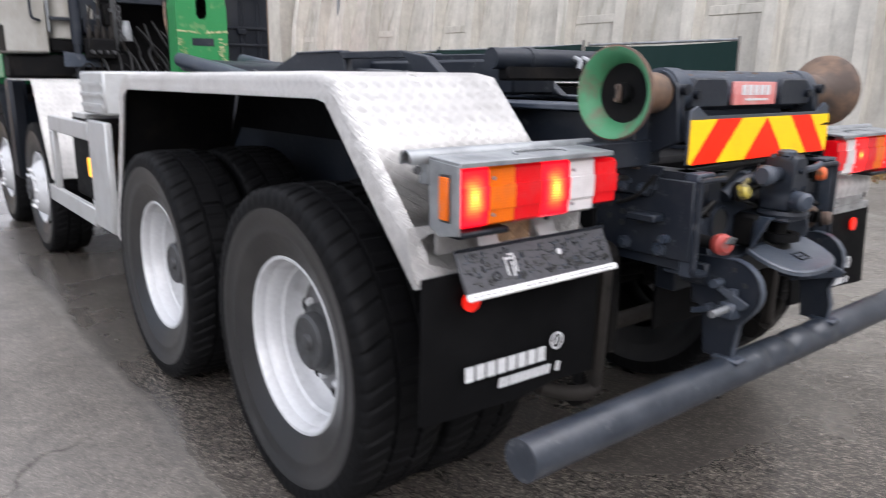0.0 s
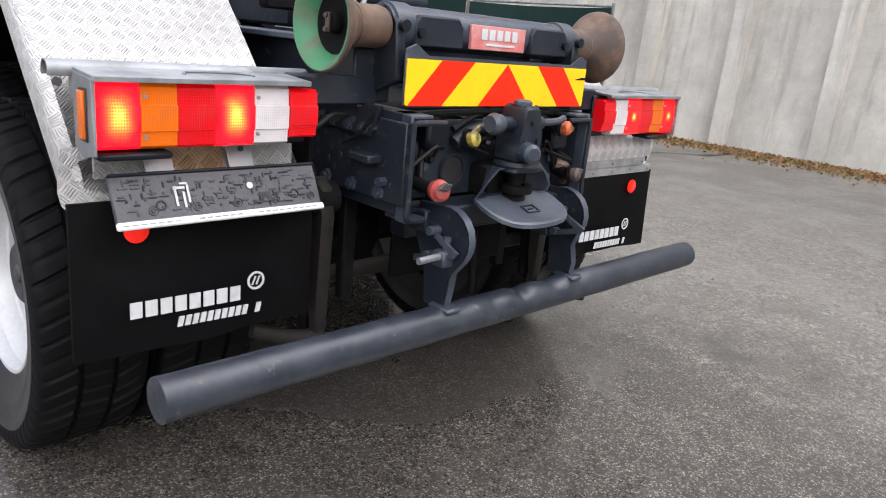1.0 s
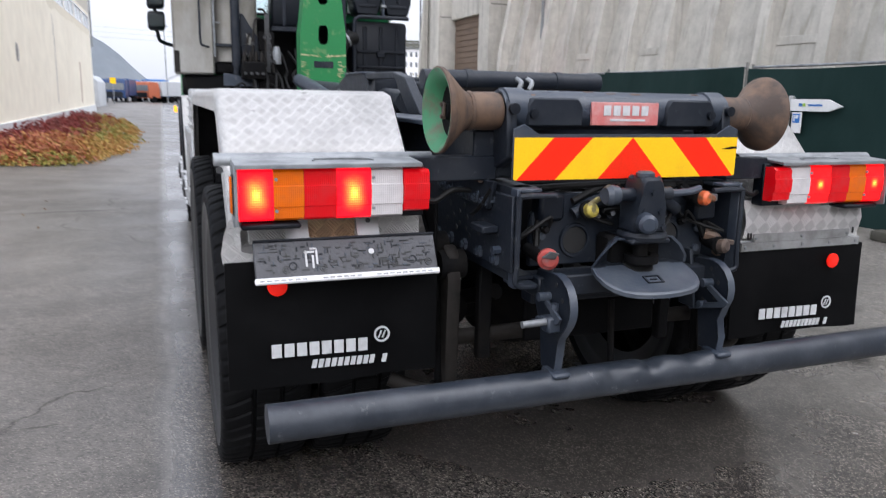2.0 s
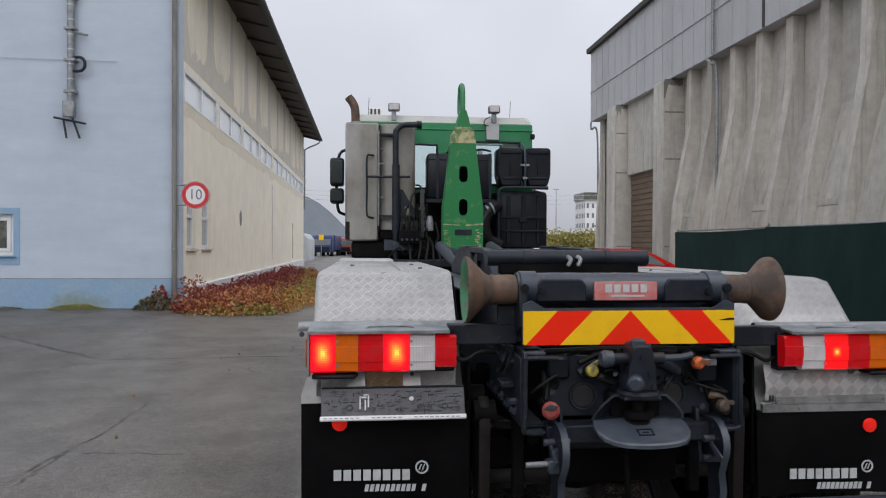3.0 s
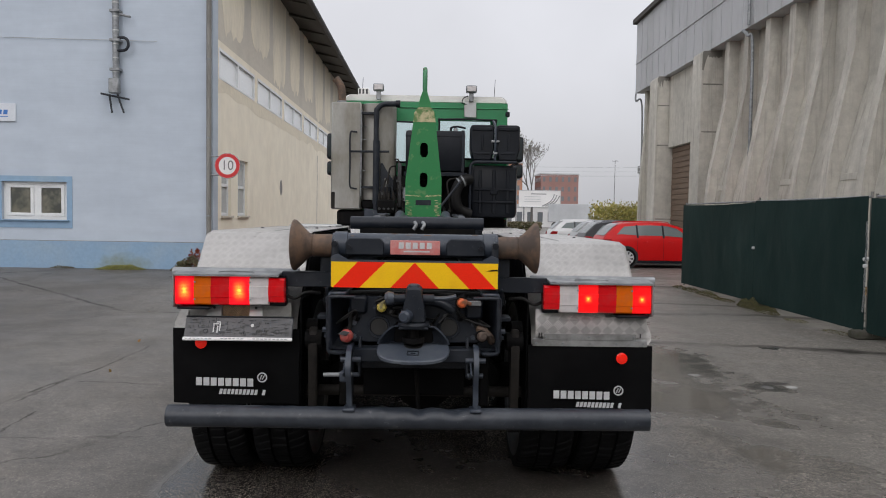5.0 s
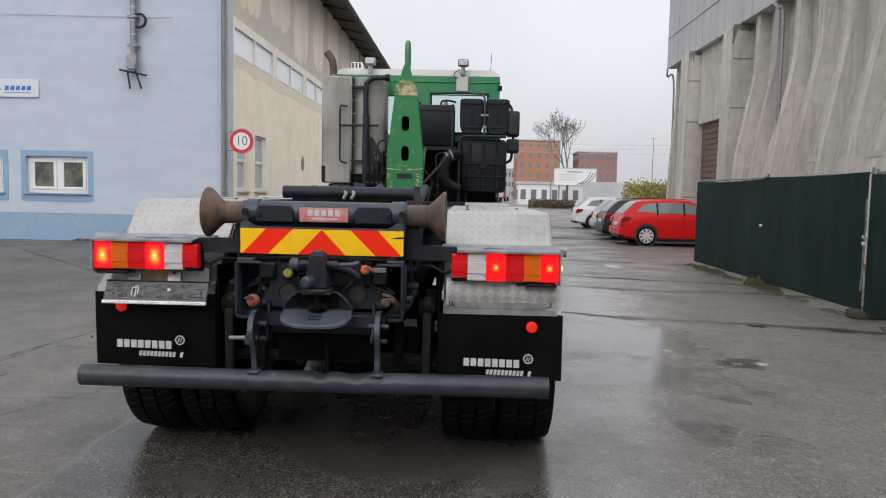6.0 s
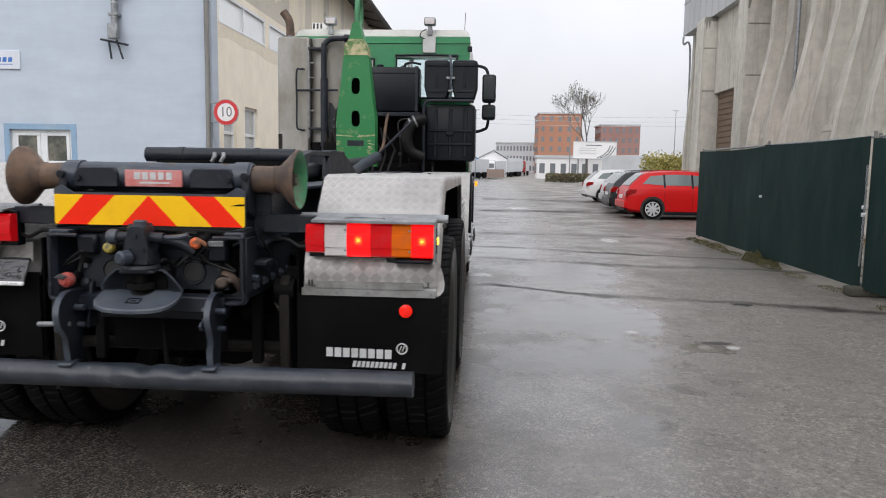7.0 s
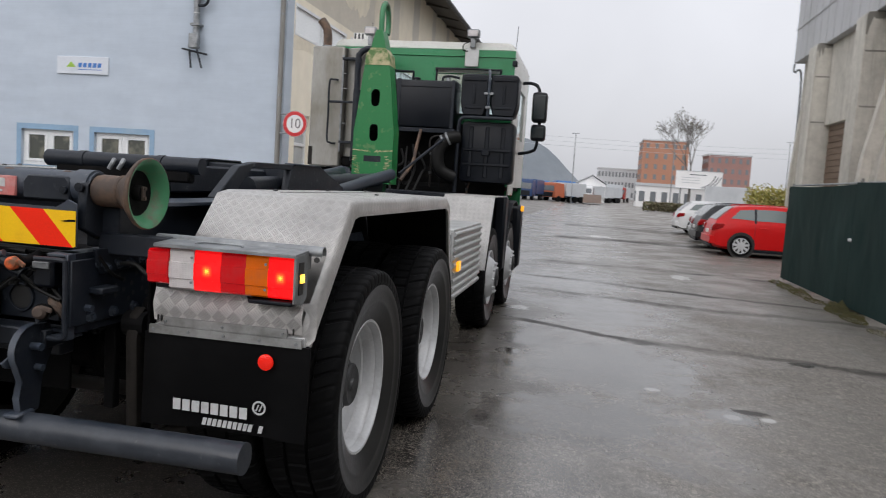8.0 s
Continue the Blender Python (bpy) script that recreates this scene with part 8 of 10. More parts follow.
for k, (y0, y1, z0, z1) in enumerate(CL, 1):
    w = thing("window_%d" % (k + 3), "white clerestory window with frosted panes", "window", kind="structure")
    bm = bmesh.new()
    ym = (y0 + y1) / 2
    for q in ((y0, y1, z1 - 0.07, z1), (y0, y1, z0, z0 + 0.07), (y0, y0 + 0.07, z0 + 0.07, z1 - 0.07), (y1 - 0.07, y1, z0 + 0.07, z1 - 0.07), (ym - 0.06, ym + 0.06, z0 + 0.07, z1 - 0.07)):
        box(bm, WX - 0.1, WX + 0.01, q[0], q[1], q[2], q[3])
    part("window_frame", bm, white_frame, w)
    for ya, yb in ((y0 + 0.07, ym - 0.06), (ym + 0.06, y1 - 0.07)):
        part("pane", B(WX - 0.06, WX - 0.05, ya, yb, z0 + 0.07, z1 - 0.07), frost, w)
for k, (y0, y1, z0, z1) in enumerate(LOW, 1):
    w = thing("window_%d" % (k + 11), "narrow white window in the cream wall", "window", kind="structure")
    bm = bmesh.new()
    zm = z0 + 0.8
    for q in ((y0, y1, z1 - 0.08, z1), (y0, y1, z0, z0 + 0.08), (y0, y0 + 0.08, z0 + 0.08, z1 - 0.08), (y1 - 0.08, y1, z0 + 0.08, z1 - 0.08), (y0 + 0.08, y1 - 0.08, zm - 0.04, zm + 0.04)):
        box(bm, WX - 0.16, WX - 0.08, q[0], q[1], q[2], q[3])
    part("window_frame", bm, white_frame, w)
    part("window_sill", B(WX - 0.1, WX + 0.07, y0 - 0.06, y1 + 0.06, z0 - 0.05, z0, bevel=0.006), plaster_grey, w)
    part("pane", B(WX - 0.13, WX - 0.12, y0 + 0.08, y1 - 0.08, z0 + 0.08, zm - 0.04), dull_pane, w)
    part("pane", B(WX - 0.13, WX - 0.12, y0 + 0.08, y1 - 0.08, zm + 0.04, z1 - 0.08), dull_pane, w)
solid("wall_cream_end", B(-24, WX - 0.4, WEND - 0.4, WEND, -0.2, 9.4), plaster_cream, "far end wall of the cream hall", "wall", kind="structure")
# roof with overhang, rafters and gutter
roof = thing("roof_left", "dark pitched roof with a timber soffit and metal edge", "roof", kind="structure")
SL = 0.24


def roof_z(x):
    return 8.78 + (-4.15 - x) * SL


part("roof_slab", P([(-4.15, roof_z(-4.15)), (-14.6, roof_z(-14.6)), (-14.6, roof_z(-14.6) + 0.25), (-4.15, roof_z(-4.15) + 0.22)], "y", WY + 0.5, WEND + 0.6), dark_wood, roof)
for k in range(16):
    yy = WY + 0.9 + k * 2.15
    part("rafter", P([(-4.25, roof_z(-4.25) - 0.005), (-5.24, roof_z(-5.24) - 0.005), (-5.24, roof_z(-5.24) - 0.1), (-4.7, roof_z(-4.7) - 0.08), (-4.25, roof_z(-4.25) - 0.04)], "y", yy, yy + 0.16), dark_wood, roof)
part("gutter", R((-4.1, WY + 0.4, 8.86), (-4.1, WEND + 0.6, 8.86), 0.09, seg=10), grime_grey, roof)
part("gutter_drop", S([(-4.1, WEND - 0.2, 8.8), (-4.3, WEND - 0.2, 8.5), (-5.1, WEND - 0.2, 8.1), (-5.16, WEND - 0.2, 7.6), (-5.16, WEND - 0.2, 4)], 0.05, seg=8), galv, roof)

# corner downpipe and speed sign
pipe = solid("downpipe", R((WX - 0.08, WY - 0.09, 0.3), (WX - 0.08, WY - 0.09, 14.5), 0.06, seg=14), zinc_worn, "weathered grey metal downpipe at the building corner", "downpipe", kind="structure")
for k in range(7):
    part("pipe_clip", lathe(bmesh.new(), [(-0.02, 0.06), (-0.02, 0.068), (0.02, 0.068), (0.02, 0.06)], (WX - 0.08, WY - 0.09, 1.5 + k * 1.9), (0, 0, 1), seg=14), galv, pipe)


def text_mesh(body, size, depth):
    cu = bpy.data.curves.new("lettering", "FONT")
    cu.body, cu.size, cu.extrude, cu.align_x, cu.align_y = body, size, depth, "CENTER", "CENTER"
    tmp = bpy.data.objects.new("lettering", cu)
    scene.collection.objects.link(tmp)
    me = bpy.data.meshes.new_from_object(tmp.evaluated_get(bpy.context.evaluated_depsgraph_get()))
    bpy.data.objects.remove(tmp)
    me.materials.clear()
    return me


sg = thing("speed_sign", "round red-rimmed white speed limit sign reading 10 on the corner pipe", "road sign")
SC = (-4.83, 14.05, 2.72)
part("sign_disc", lathe(bmesh.new(), [(0, 0), (0, 0.31), (-0.012, 0.31), (-0.012, 0)], SC, (0, 1, 0), seg=44), galv, sg)
part("sign_face", lathe(bmesh.new(), [(0, 0.3), (0.002, 0.3), (0.002, 0)], (SC[0], SC[1] - 0.012, SC[2]), (0, -1, 0), seg=44), sign_white, sg)
part("sign_rim", lathe(bmesh.new(), [(0, 0.295), (0.003, 0.295), (0.003, 0.212), (0, 0.212)], (SC[0], SC[1] - 0.0145, SC[2]), (0, -1, 0), seg=44, closed=True), sign_red, sg)
sign_grey = surface("faded_number_paint", (0.15, 0.15, 0.155), (0.22, 0.22, 0.22), (0.4, 0.5), grain=60, stain=12, bump=0.02)
tm = text_mesh("10", 0.33, 0.002)
tm.materials.append(sign_grey)
num = new("sign_number", tm)
num.parent = sg
num.matrix_basis = Matrix.Translation((SC[0], SC[1] - 0.018, SC[2])) @ Matrix.Rotation(radians(90), 4, "X") @ Matrix.Diagonal((0.92, 1, 1, 1))
part("sign_arm", R((WX - 0.08, WY - 0.09, 2.95), (SC[0] + 0.1, WY - 0.2, 2.95), 0.018, seg=8), galv, sg)
part("sign_arm", R((WX - 0.08, WY - 0.09, 2.5), (SC[0] + 0.1, WY - 0.2, 2.5), 0.018, seg=8), galv, sg)

# cable mast on the blue wall
mast = thing("cable_mast", "grey steel cable mast with spiked anti-climb feet on the blue wall", "mast")
MX = -7.56
part("mast_tube", R((MX, WY - 0.12, 4.45), (MX, WY - 0.12, 13.5), 0.075, seg=14), galv, mast)
part("junction_box", B(MX - 0.13, MX + 0.11, WY - 0.26, WY - 0.1, 4.42, 4.78, bevel=0.02), galv, mast)
for k, z in enumerate((5.0, 5.7, 6.4, 7.1, 7.8)):
    part("mast_clamp", B(MX - 0.12, MX + 0.12, WY - 0.22, WY, z - 0.03, z + 0.03, bevel=0.005), galv, mast)
for s in (-1, 1):
    part("foot_spike", R((MX + s * 0.1 - 0.05, WY - 0.15, 4.4), (MX + s * 0.14 + 0.1, WY - 0.25, 3.95), 0.025, seg=8), paint_dark, mast)
part("foot_bar", R((MX - 0.35, WY - 0.15, 4.42), (MX + 0.35, WY - 0.2, 4.28), 0.025, seg=8), paint_dark, mast)
part("cable_bracket", S([(MX + 0.06, WY - 0.14, 5.76), (MX + 0.22, WY - 0.16, 5.76), (MX + 0.31, WY - 0.17, 5.68), (MX + 0.31, WY - 0.17, 5.54), (MX + 0.22, WY - 0.16, 5.46), (MX + 0.06, WY - 0.14, 5.46)], 0.035, seg=10), paint_dark, mast)
for k in range(12):
    part("pipe_band", lathe(bmesh.new(), [(-0.015, 0.075), (-0.015, 0.082), (0.015, 0.082), (0.015, 0.075)], (MX, WY - 0.12, 4.95 + k * 0.33), (0, 0, 1), seg=14), smooth_alu, mast)
part("short_arm", R((MX, WY - 0.12, 6.35), (MX + 0.38, WY - 0.2, 6.25), 0.03, seg=8), galv, mast)
solid("wall_cable", S([(-24, WY - 0.03, 5.8), (-15, WY - 0.03, 5.78), (-6.6, WY - 0.03, 5.72)], 0.006, seg=6), smooth_alu, "thin grey cable along the blue wall", "cable", kind="structure")
ws = thing("wall_sign", "white rectangular company sign with blue print", "sign")
pale_panel = surface("faded_sign_panel", (0.62, 0.66, 0.72), (0.56, 0.6, 0.66), (0.45, 0.6), grain=40, stain=3, bump=0.03)
part("sign_panel", B(-11.5, -10.02, WY - 0.04, WY, 3.72, 4.16, bevel=0.005), pale_panel, ws)
part("printed_mark", P([(-11.22, 3.89), (-11.08, 4.03), (-10.94, 3.89)], "y", WY - 0.043, WY - 0.04), leaf_lime, ws)
for k in range(5):
    x0 = -10.88 + k * 0.14
    part("printed_letter", P([(x0, 3.89), (x0 + 0.1, 3.89), (x0 + 0.115, 4.0), (x0 + 0.015, 4.0)], "y", WY - 0.043, WY - 0.04), sign_blue, ws)
part("printed_bar", B(-10.88, -10.2, WY - 0.043, WY - 0.04, 3.825, 3.84), sign_blue, ws)
oval = [(22.55 + 0.2 * math.cos(t), 2.5 + 0.27 * math.sin(t)) for t in [2 * math.pi * k / 20 for k in range(20)]]
solid("wall_cover", P(oval, "x", WX, WX + 0.012, bevel=0.004), zinc_worn, "grey oval cover on the cream wall", "cover")
# grey strip laid on the plaster for its vertical seam
solid("wall_seam", P([(31.0, 4.3), (31.02, 3.2), (30.98, 2.1), (31.0, 0.9), (31.07, 0.9), (31.06, 2.1), (31.09, 3.2), (31.06, 4.3)], "x", WX, WX + 0.006), zinc_worn, "thin grey conduit down the cream wall", "conduit", kind="structure")
solid("rust_stain", P([(40.3, 2.85), (40.34, 2.2), (40.22, 1.6), (40.36, 0.8), (40.66, 0.8), (40.8, 1.5), (40.7, 2.2), (40.76, 2.85)], "x", WX, WX + 0.004), rust_wash, "brown rust stain low on the cream wall", "stain", kind="structure")
solid("wall_foot", B(WX, WX + 0.06, WY + 0.6, WEND, -0.1, 0.6, bevel=0.01), frost, "pale cement strip along the foot of the cream wall", "plinth", kind="structure")

# ---------------------------------------------------------------- concrete hall with buttress fins
HX = 11.5
hall = solid("wall_hall", B(HX + 0.35, HX + 0.8, -24, 36.0, -0.2, 8.4), concrete, "weathered concrete hall wall behind the fins", "wall", kind="structure")
up = solid("wall_hall_upper", B(HX - 0.25, HX + 0.9, -24, 36.2, 8.4, 12.15), cladding, "grey metal cladding above the concrete fins", "wall", kind="structure")
for k in range(62):
    y0 = -24 + k * 0.97
    part("cladding_joint", B(HX - 0.268, HX - 0.25, y0, y0 + 0.03, 8.42, 12.1), cladding, up)
part("cladding_rail", B(HX - 0.29, HX - 0.25, -24, 36.2, 9.95, 10.0), cladding, up)
solid("hall_roof_edge", B(HX - 0.45, HX + 6, -24, 36.4, 12.15, 12.4, bevel=0.01), dark_wood, "dark roof edge of the concrete hall", "roof", kind="structure")
solid("wall_hall_end", B(HX + 0.8, HX + 20, 35.6, 36.0, -0.2, 12.15), concrete, "end wall of the concrete hall", "wall", kind="structure")
solid("hall_downpipe", S([(HX - 0.2, 36.3, 8.4), (HX - 0.18, 36.3, 8.0), (HX + 0.16, 36.3, 7.7), (HX + 0.2, 36.3, 3), (HX + 0.2, 36.3, 0)], 0.05, seg=8), galv, "thin grey downpipe at the hall corner", "downpipe", kind="structure")


FIN_LINE = [(-0.1, -0.78), (2.4, -0.66), (3.25, -0.58), (6.25, -0.02), (8.4, 0.0)]
BAY_LINE = [(-0.1, -0.62), (2.4, -0.34), (3.2, -0.2), (5.5, 0.36), (8.4, 0.4)]


def fin_mesh(width):
    """A concrete fin, straight at the head and flaring to the yard below, narrower towards its foot."""
    prof = [(x, z) for z, x in FIN_LINE] + [(0.45, 8.4), (0.45, -0.1)]
    bm = prism(bmesh.new(), prof, "y", -width / 2, width / 2, bevel=0.012)
    for v in bm.verts:
        v.co.y *= 0.66 + 0.34 * min(1.0, max(0.0, v.co.z - 1.5) / 4.5)
    return mesh_of("concrete_fin", bm, concrete, smooth=False)


def bay_mesh(width):
    """The slab between two fins: deep under the cladding, coming forward almost flush at the foot, with a joint across it."""
    bm = bmesh.new()
    cols = 5
    line = []
    for (z0, x0), (z1, x1) in zip(BAY_LINE, BAY_LINE[1:]):
        for k in range(3):
            line.append((z0 + (z1 - z0) * k / 3, x0 + (x1 - x0) * k / 3))
    line.append(BAY_LINE[-1])
    front = [[bm.verts.new((x + 0.012 * noise.noise(Vector((i * 0.7, z * 0.6, 2))), -width / 2 + width * i / cols, z)) for i in range(cols + 1)] for z, x in line]
    back = [[bm.verts.new((0.47, -width / 2 + width * i / cols, z)) for i in range(cols + 1)] for z, x in line]
    for g in (front, back):
        for r0, r1 in zip(g, g[1:]):
            for k in range(cols):
                bm.faces.new((r0[k], r0[k + 1], r1[k + 1], r1[k]))
    for k in (0, -1):
        for i in range(cols):
            bm.faces.new((front[k][i], front[k][i + 1], back[k][i + 1], back[k][i]))
        for j in range(len(line) - 1):
            bm.faces.new((front[j][k], front[j + 1][k], back[j + 1][k], back[j][k]))
    return mesh_of("concrete_bay", bm, concrete, smooth=False)


FIN, BAY = fin_mesh(0.38), bay_mesh(1.7)
JOINT = mesh_of("bay_joint", P([(-0.312, 2.7), (-0.282, 2.87), (-0.272, 2.885), (-0.2, 2.885), (-0.2, 2.7)], "y", -0.62, 0.62, bevel=0.01), concrete)
fy = 24.27
for k in range(29):
    f = new("concrete_fin", FIN)
    tagged(f, "weathered grey concrete buttress fin of the hall", "buttress", "hall fins", "structure")
    f.location = (HX - 0.08, fy - k * 1.68, 0)
    g = new("concrete_bay", BAY)
    tagged(g, "weathered concrete slab between two fins, leaning out at the foot", "wall panel", "hall bays", "structure")
    g.location = (HX - 0.08, fy - 0.84 - k * 1.68, 0)
    if k % 5 in (0, 3):
        part("bay_joint", JOINT, None, g, at=(0, 0.1 * math.sin(k * 5.0), 0))
for yy in (33.7, 35.5):
    f = new("concrete_fin", FIN)
    tagged(f, "weathered grey concrete buttress fin of the hall", "buttress", "hall fins", "structure")
    f.location = (HX + 0.12, yy, 0)
    f.scale = (0.38, 1, 1)
# corner piers with the timber door between
for k, (y0, y1, top) in enumerate(((25.6, 26.65, 8.36), (31.35, 32.55, 8.42))):
    pier = solid("concrete_pier", P([(HX + 0.4, -0.1), (HX - 0.58, -0.1), (HX - 0.55, top - 0.12), (HX - 0.5, top), (HX + 0.4, top + 0.06)], "y", y0, y1, bevel=0.02), concrete, "thick concrete pier beside the timber door", "pier", group="hall piers", kind="structure")
    rm = random.Random(6 + k)
    drip = [(HX - 0.54 + 0.8 * q / 14, top - 0.12 - (0.8 if q < 5 else 0.16) * rm.random() ** 1.3 - 0.05) for q in range(15)]
    part("moss_streak", P([(HX - 0.49, top - 0.01), (HX - 0.54, top - 0.13)] + drip + [(HX + 0.26, top + 0.03)], "y", y0 - 0.004, y0 + 0.002), concrete_dark, pier, "mossy run-off stain")
    for zz in (7.0, 5.1, 1.55):
        part("pier_joint", B(HX - 0.5, HX + 0.3, y0 - 0.006, y0 + 0.02, zz, zz + 0.06), concrete_dark, pier)
door = solid("door_1", B(HX + 0.28, HX + 0.345, 26.7, 31.3, 0, 5.0), timber, "brown weathered timber boarded doorway", "door", kind="structure")
for k in range(20):
    part("board", B(HX + 0.24, HX + 0.28, 26.72, 31.28, 0.02 + k * 0.25, 0.24 + k * 0.25, bevel=0.008), timber, door)
solid("lintel", B(HX + 0.05, HX + 0.34, 26.66, 31.34, 5.0, 8.4, bevel=0.02), concrete, "concrete panel over the timber door", "wall panel", kind="structure")
part("cladding_pipe", R((HX - 0.34, 21.85, 8.42), (HX - 0.34, 21.85, 12.1), 0.06, seg=8), galv, up)
part("cladding_seam", B(HX - 0.275, HX - 0.25, 18.6, 18.72, 8.42, 12.1), dark_wood, up)
solid("wall_downpipe", S([(HX - 0.28, 22.4, 8.35), (HX - 0.3, 22.0, 8.1), (HX - 0.15, 21.9, 7.6), (HX - 0.15, 21.9, 3.0), (HX - 0.2, 21.9, 0.2)], 0.06, seg=8), galv, "bent grey rainwater pipe between the fins", "downpipe", kind="structure")

# ---------------------------------------------------------------- fence with green sheeting
FX = 6.1


foot_dirt = surface("mossy_concrete", (0.075, 0.072, 0.06), (0.045, 0.052, 0.03), (0.8, 0.95), grain=30, stain=9, bump=0.6, depth=0.006, spec=0.2)

fence = thing("fence", "temporary steel fence covered in dark green sheeting on concrete feet", "fence")


def fence_panel(y0, y1, n):
    f = thing("fence_panel", "", "", parent=fence)
    bm = bmesh.new()
    nx, nz = 44, 18
    grid = {}
    for k, dx in enumerate((0.0, 0.006)):
        for i in range(nx + 1):
            for j in range(nz + 1):
                u, v = i / nx, j / nz
                yy, zz = y0 + 0.002 + (y1 - y0 - 0.004) * u, 0.1 + (1.93 - 0.1 + 0.03 * n) * v - 0.025 * math.sin(math.pi * u) * (v > 0.9)
                edge = min(u, 1 - u)
                fold = 1.4 * (0.03 * noise.noise(Vector((yy * 1.3, zz * 0.8, n))) + 0.01 * math.exp(-edge * 14) * math.sin(zz * 9 + 3 * n) + 0.012 * math.sin((yy * 1.1 + zz * 1.8) * 3) * math.exp(-edge * 5) + 0.012 * noise.noise(Vector((yy * 4, zz * 2.2, n + 5))))
                grid[k, i, j] = bm.verts.new((FX - 0.045 + dx - fold * min(1.0, edge * 9) * (0.3 + 0.7 * (1 - abs(2 * v - 1))), yy, zz))
    for k in (0, 1):
        for i in range(nx):
            for j in range(nz):
                bm.faces.new((grid[k, i, j], grid[k, i + 1, j], grid[k, i + 1, j + 1], grid[k, i, j + 1]))
    for i in range(nx):
        for j in (0, nz):
            bm.faces.new((grid[0, i, j], grid[0, i + 1, j], grid[1, i + 1, j], grid[1, i, j]))
    for j in range(nz):
        for i in (0, nx):
            bm.faces.new((grid[0, i, j], grid[0, i, j + 1], grid[1, i, j + 1], grid[1, i, j]))
    part("sheeting", bm, tarp, f)
    for y in (y0 + 0.02, y1 - 0.02):
        part("fence_post", R((FX + 0.02, y, 0.05), (FX + 0.02, y, 1.99 + 0.03 * n), 0.021, seg=10), zinc_worn, f)
    part("top_rail", R((FX + 0.02, y0 + 0.02, 1.95), (FX + 0.02, y1 - 0.02, 1.95), 0.017, seg=8), galv, f)
    part("bottom_rail", R((FX + 0.02, y0 + 0.02, 0.14), (FX + 0.02, y1 - 0.02, 0.14), 0.017, seg=8), galv, f)
    part("clamp", B(FX - 0.085, FX + 0.03, y0 - 0.025, y0 + 0.025, 1.07, 1.12, bevel=0.012), white_vinyl, f)
    part("foot_block", B(FX - 0.2, FX + 0.33, y0 - 0.11, y0 + 0.11, 0, 0.12, bevel=0.03, seg=2), foot_dirt, fence, "mossy dark concrete foot block")


fence_panel(9.45, 13.25, 0)
fence_panel(6.0, 9.445, 1)
fence_panel(3.55, 5.93, 0)
lock_ = thing("fence_chain", "loose steel chain and padlock on the fence joint", "chain")
rk = random.Random(3)
cy, cz = 5.965, 1.62
for k in range(34):
    cz -= 0.036
    cy += rk.uniform(-0.008, 0.008)
    m = Matrix.Translation((FX - 0.075, cy, cz)) @ Matrix.Rotation(radians(90 * (k % 2)), 4, "Z") @ Matrix.Rotation(radians(90), 4, "X")
    part("chain_link", S([m @ Vector((0.011 * math.cos(t), 0.024 * math.sin(t), 0)) for t in [2 * math.pi * q / 8 for q in range(9)]], 0.0055, seg=5, steps=2, cap=False), galv, lock_)
part("padlock", B(FX - 0.1, FX - 0.06, 5.93, 5.99, 0.98, 1.03, bevel=0.008), white_vinyl, lock_)
# framed direction board in front of the sheeting
db = thing("direction_board", "white arrow board and small blue sign on an aluminium post", "sign")
part("post", S([(6.03, 5.16, 0.0), (6.03, 5.14, 0.8), (6.03, 5.12, 1.5), (6.03, 5.1, 1.54), (6.03, 5.06, 1.55)], 0.026, seg=10), smooth_alu, db)
arrow = part("arrow_plate", P([(5.07, 1.39), (4.49, 1.39), (4.29, 1.455), (4.49, 1.535), (5.07, 1.535)], "x", 5.985, 6.0, bevel=0.002), sign_white, db)
part("printed_bar", B(5.981, 5.985, 4.88, 4.93, 1.445, 1.485), sign_blue, arrow)
part("printed_bar", B(5.981, 5.985, 4.83, 4.87, 1.445, 1.485), leaf_lime, arrow)
part("printed_bar", B(5.981, 5.985, 4.58, 4.79, 1.453, 1.477), sign_blue, arrow)
small = part("small_sign", B(5.99, 6.005, 4.88, 5.03, 1.12, 1.375, bevel=0.003), sign_white, db)
part("blue_square", B(5.986, 5.99, 4.9, 5.01, 1.245, 1.355), sign_blue, small)
part("printed_bar", B(5.982, 5.986, 4.975, 4.99, 1.265, 1.34), sign_white, small)
part("printed_bar", B(5.982, 5.986, 4.925, 4.965, 1.3, 1.34), sign_white, small)


# ---------------------------------------------------------------- parked cars
CAR_RIBS = [(0.0, 0.42, 0.56, 0.6, 0.7, 0.6), (0.04, 0.3, 0.76, 0.82, 0.8, 0.7), (0.1, 0.25, 0.88, 0.97, 0.86, 0.7), (0.3, 0.22, 0.93, 1.17, 0.885, 0.68), (0.5, 0.2, 0.95, 1.35, 0.895, 0.65), (0.66, 0.2, 0.955, 1.425, 0.9, 0.63), (1.0, 0.19, 0.96, 1.465, 0.9, 0.62), (1.6, 0.19, 0.955, 1.49, 0.9, 0.62),
            (2.2, 0.19, 0.945, 1.465, 0.9, 0.63), (2.6, 0.19, 0.935, 1.34, 0.9, 0.66), (3.0, 0.19, 0.925, 1.13, 0.9, 0.7), (3.32, 0.2, 0.91, 0.965, 0.895, 0.74), (3.8, 0.2, 0.84, 0.89, 0.88, 0.7), (4.2, 0.22, 0.74, 0.79, 0.83, 0.6), (4.42, 0.28, 0.64, 0.68, 0.72, 0.5), (4.5, 0.36, 0.54, 0.56, 0.6, 0.42)]


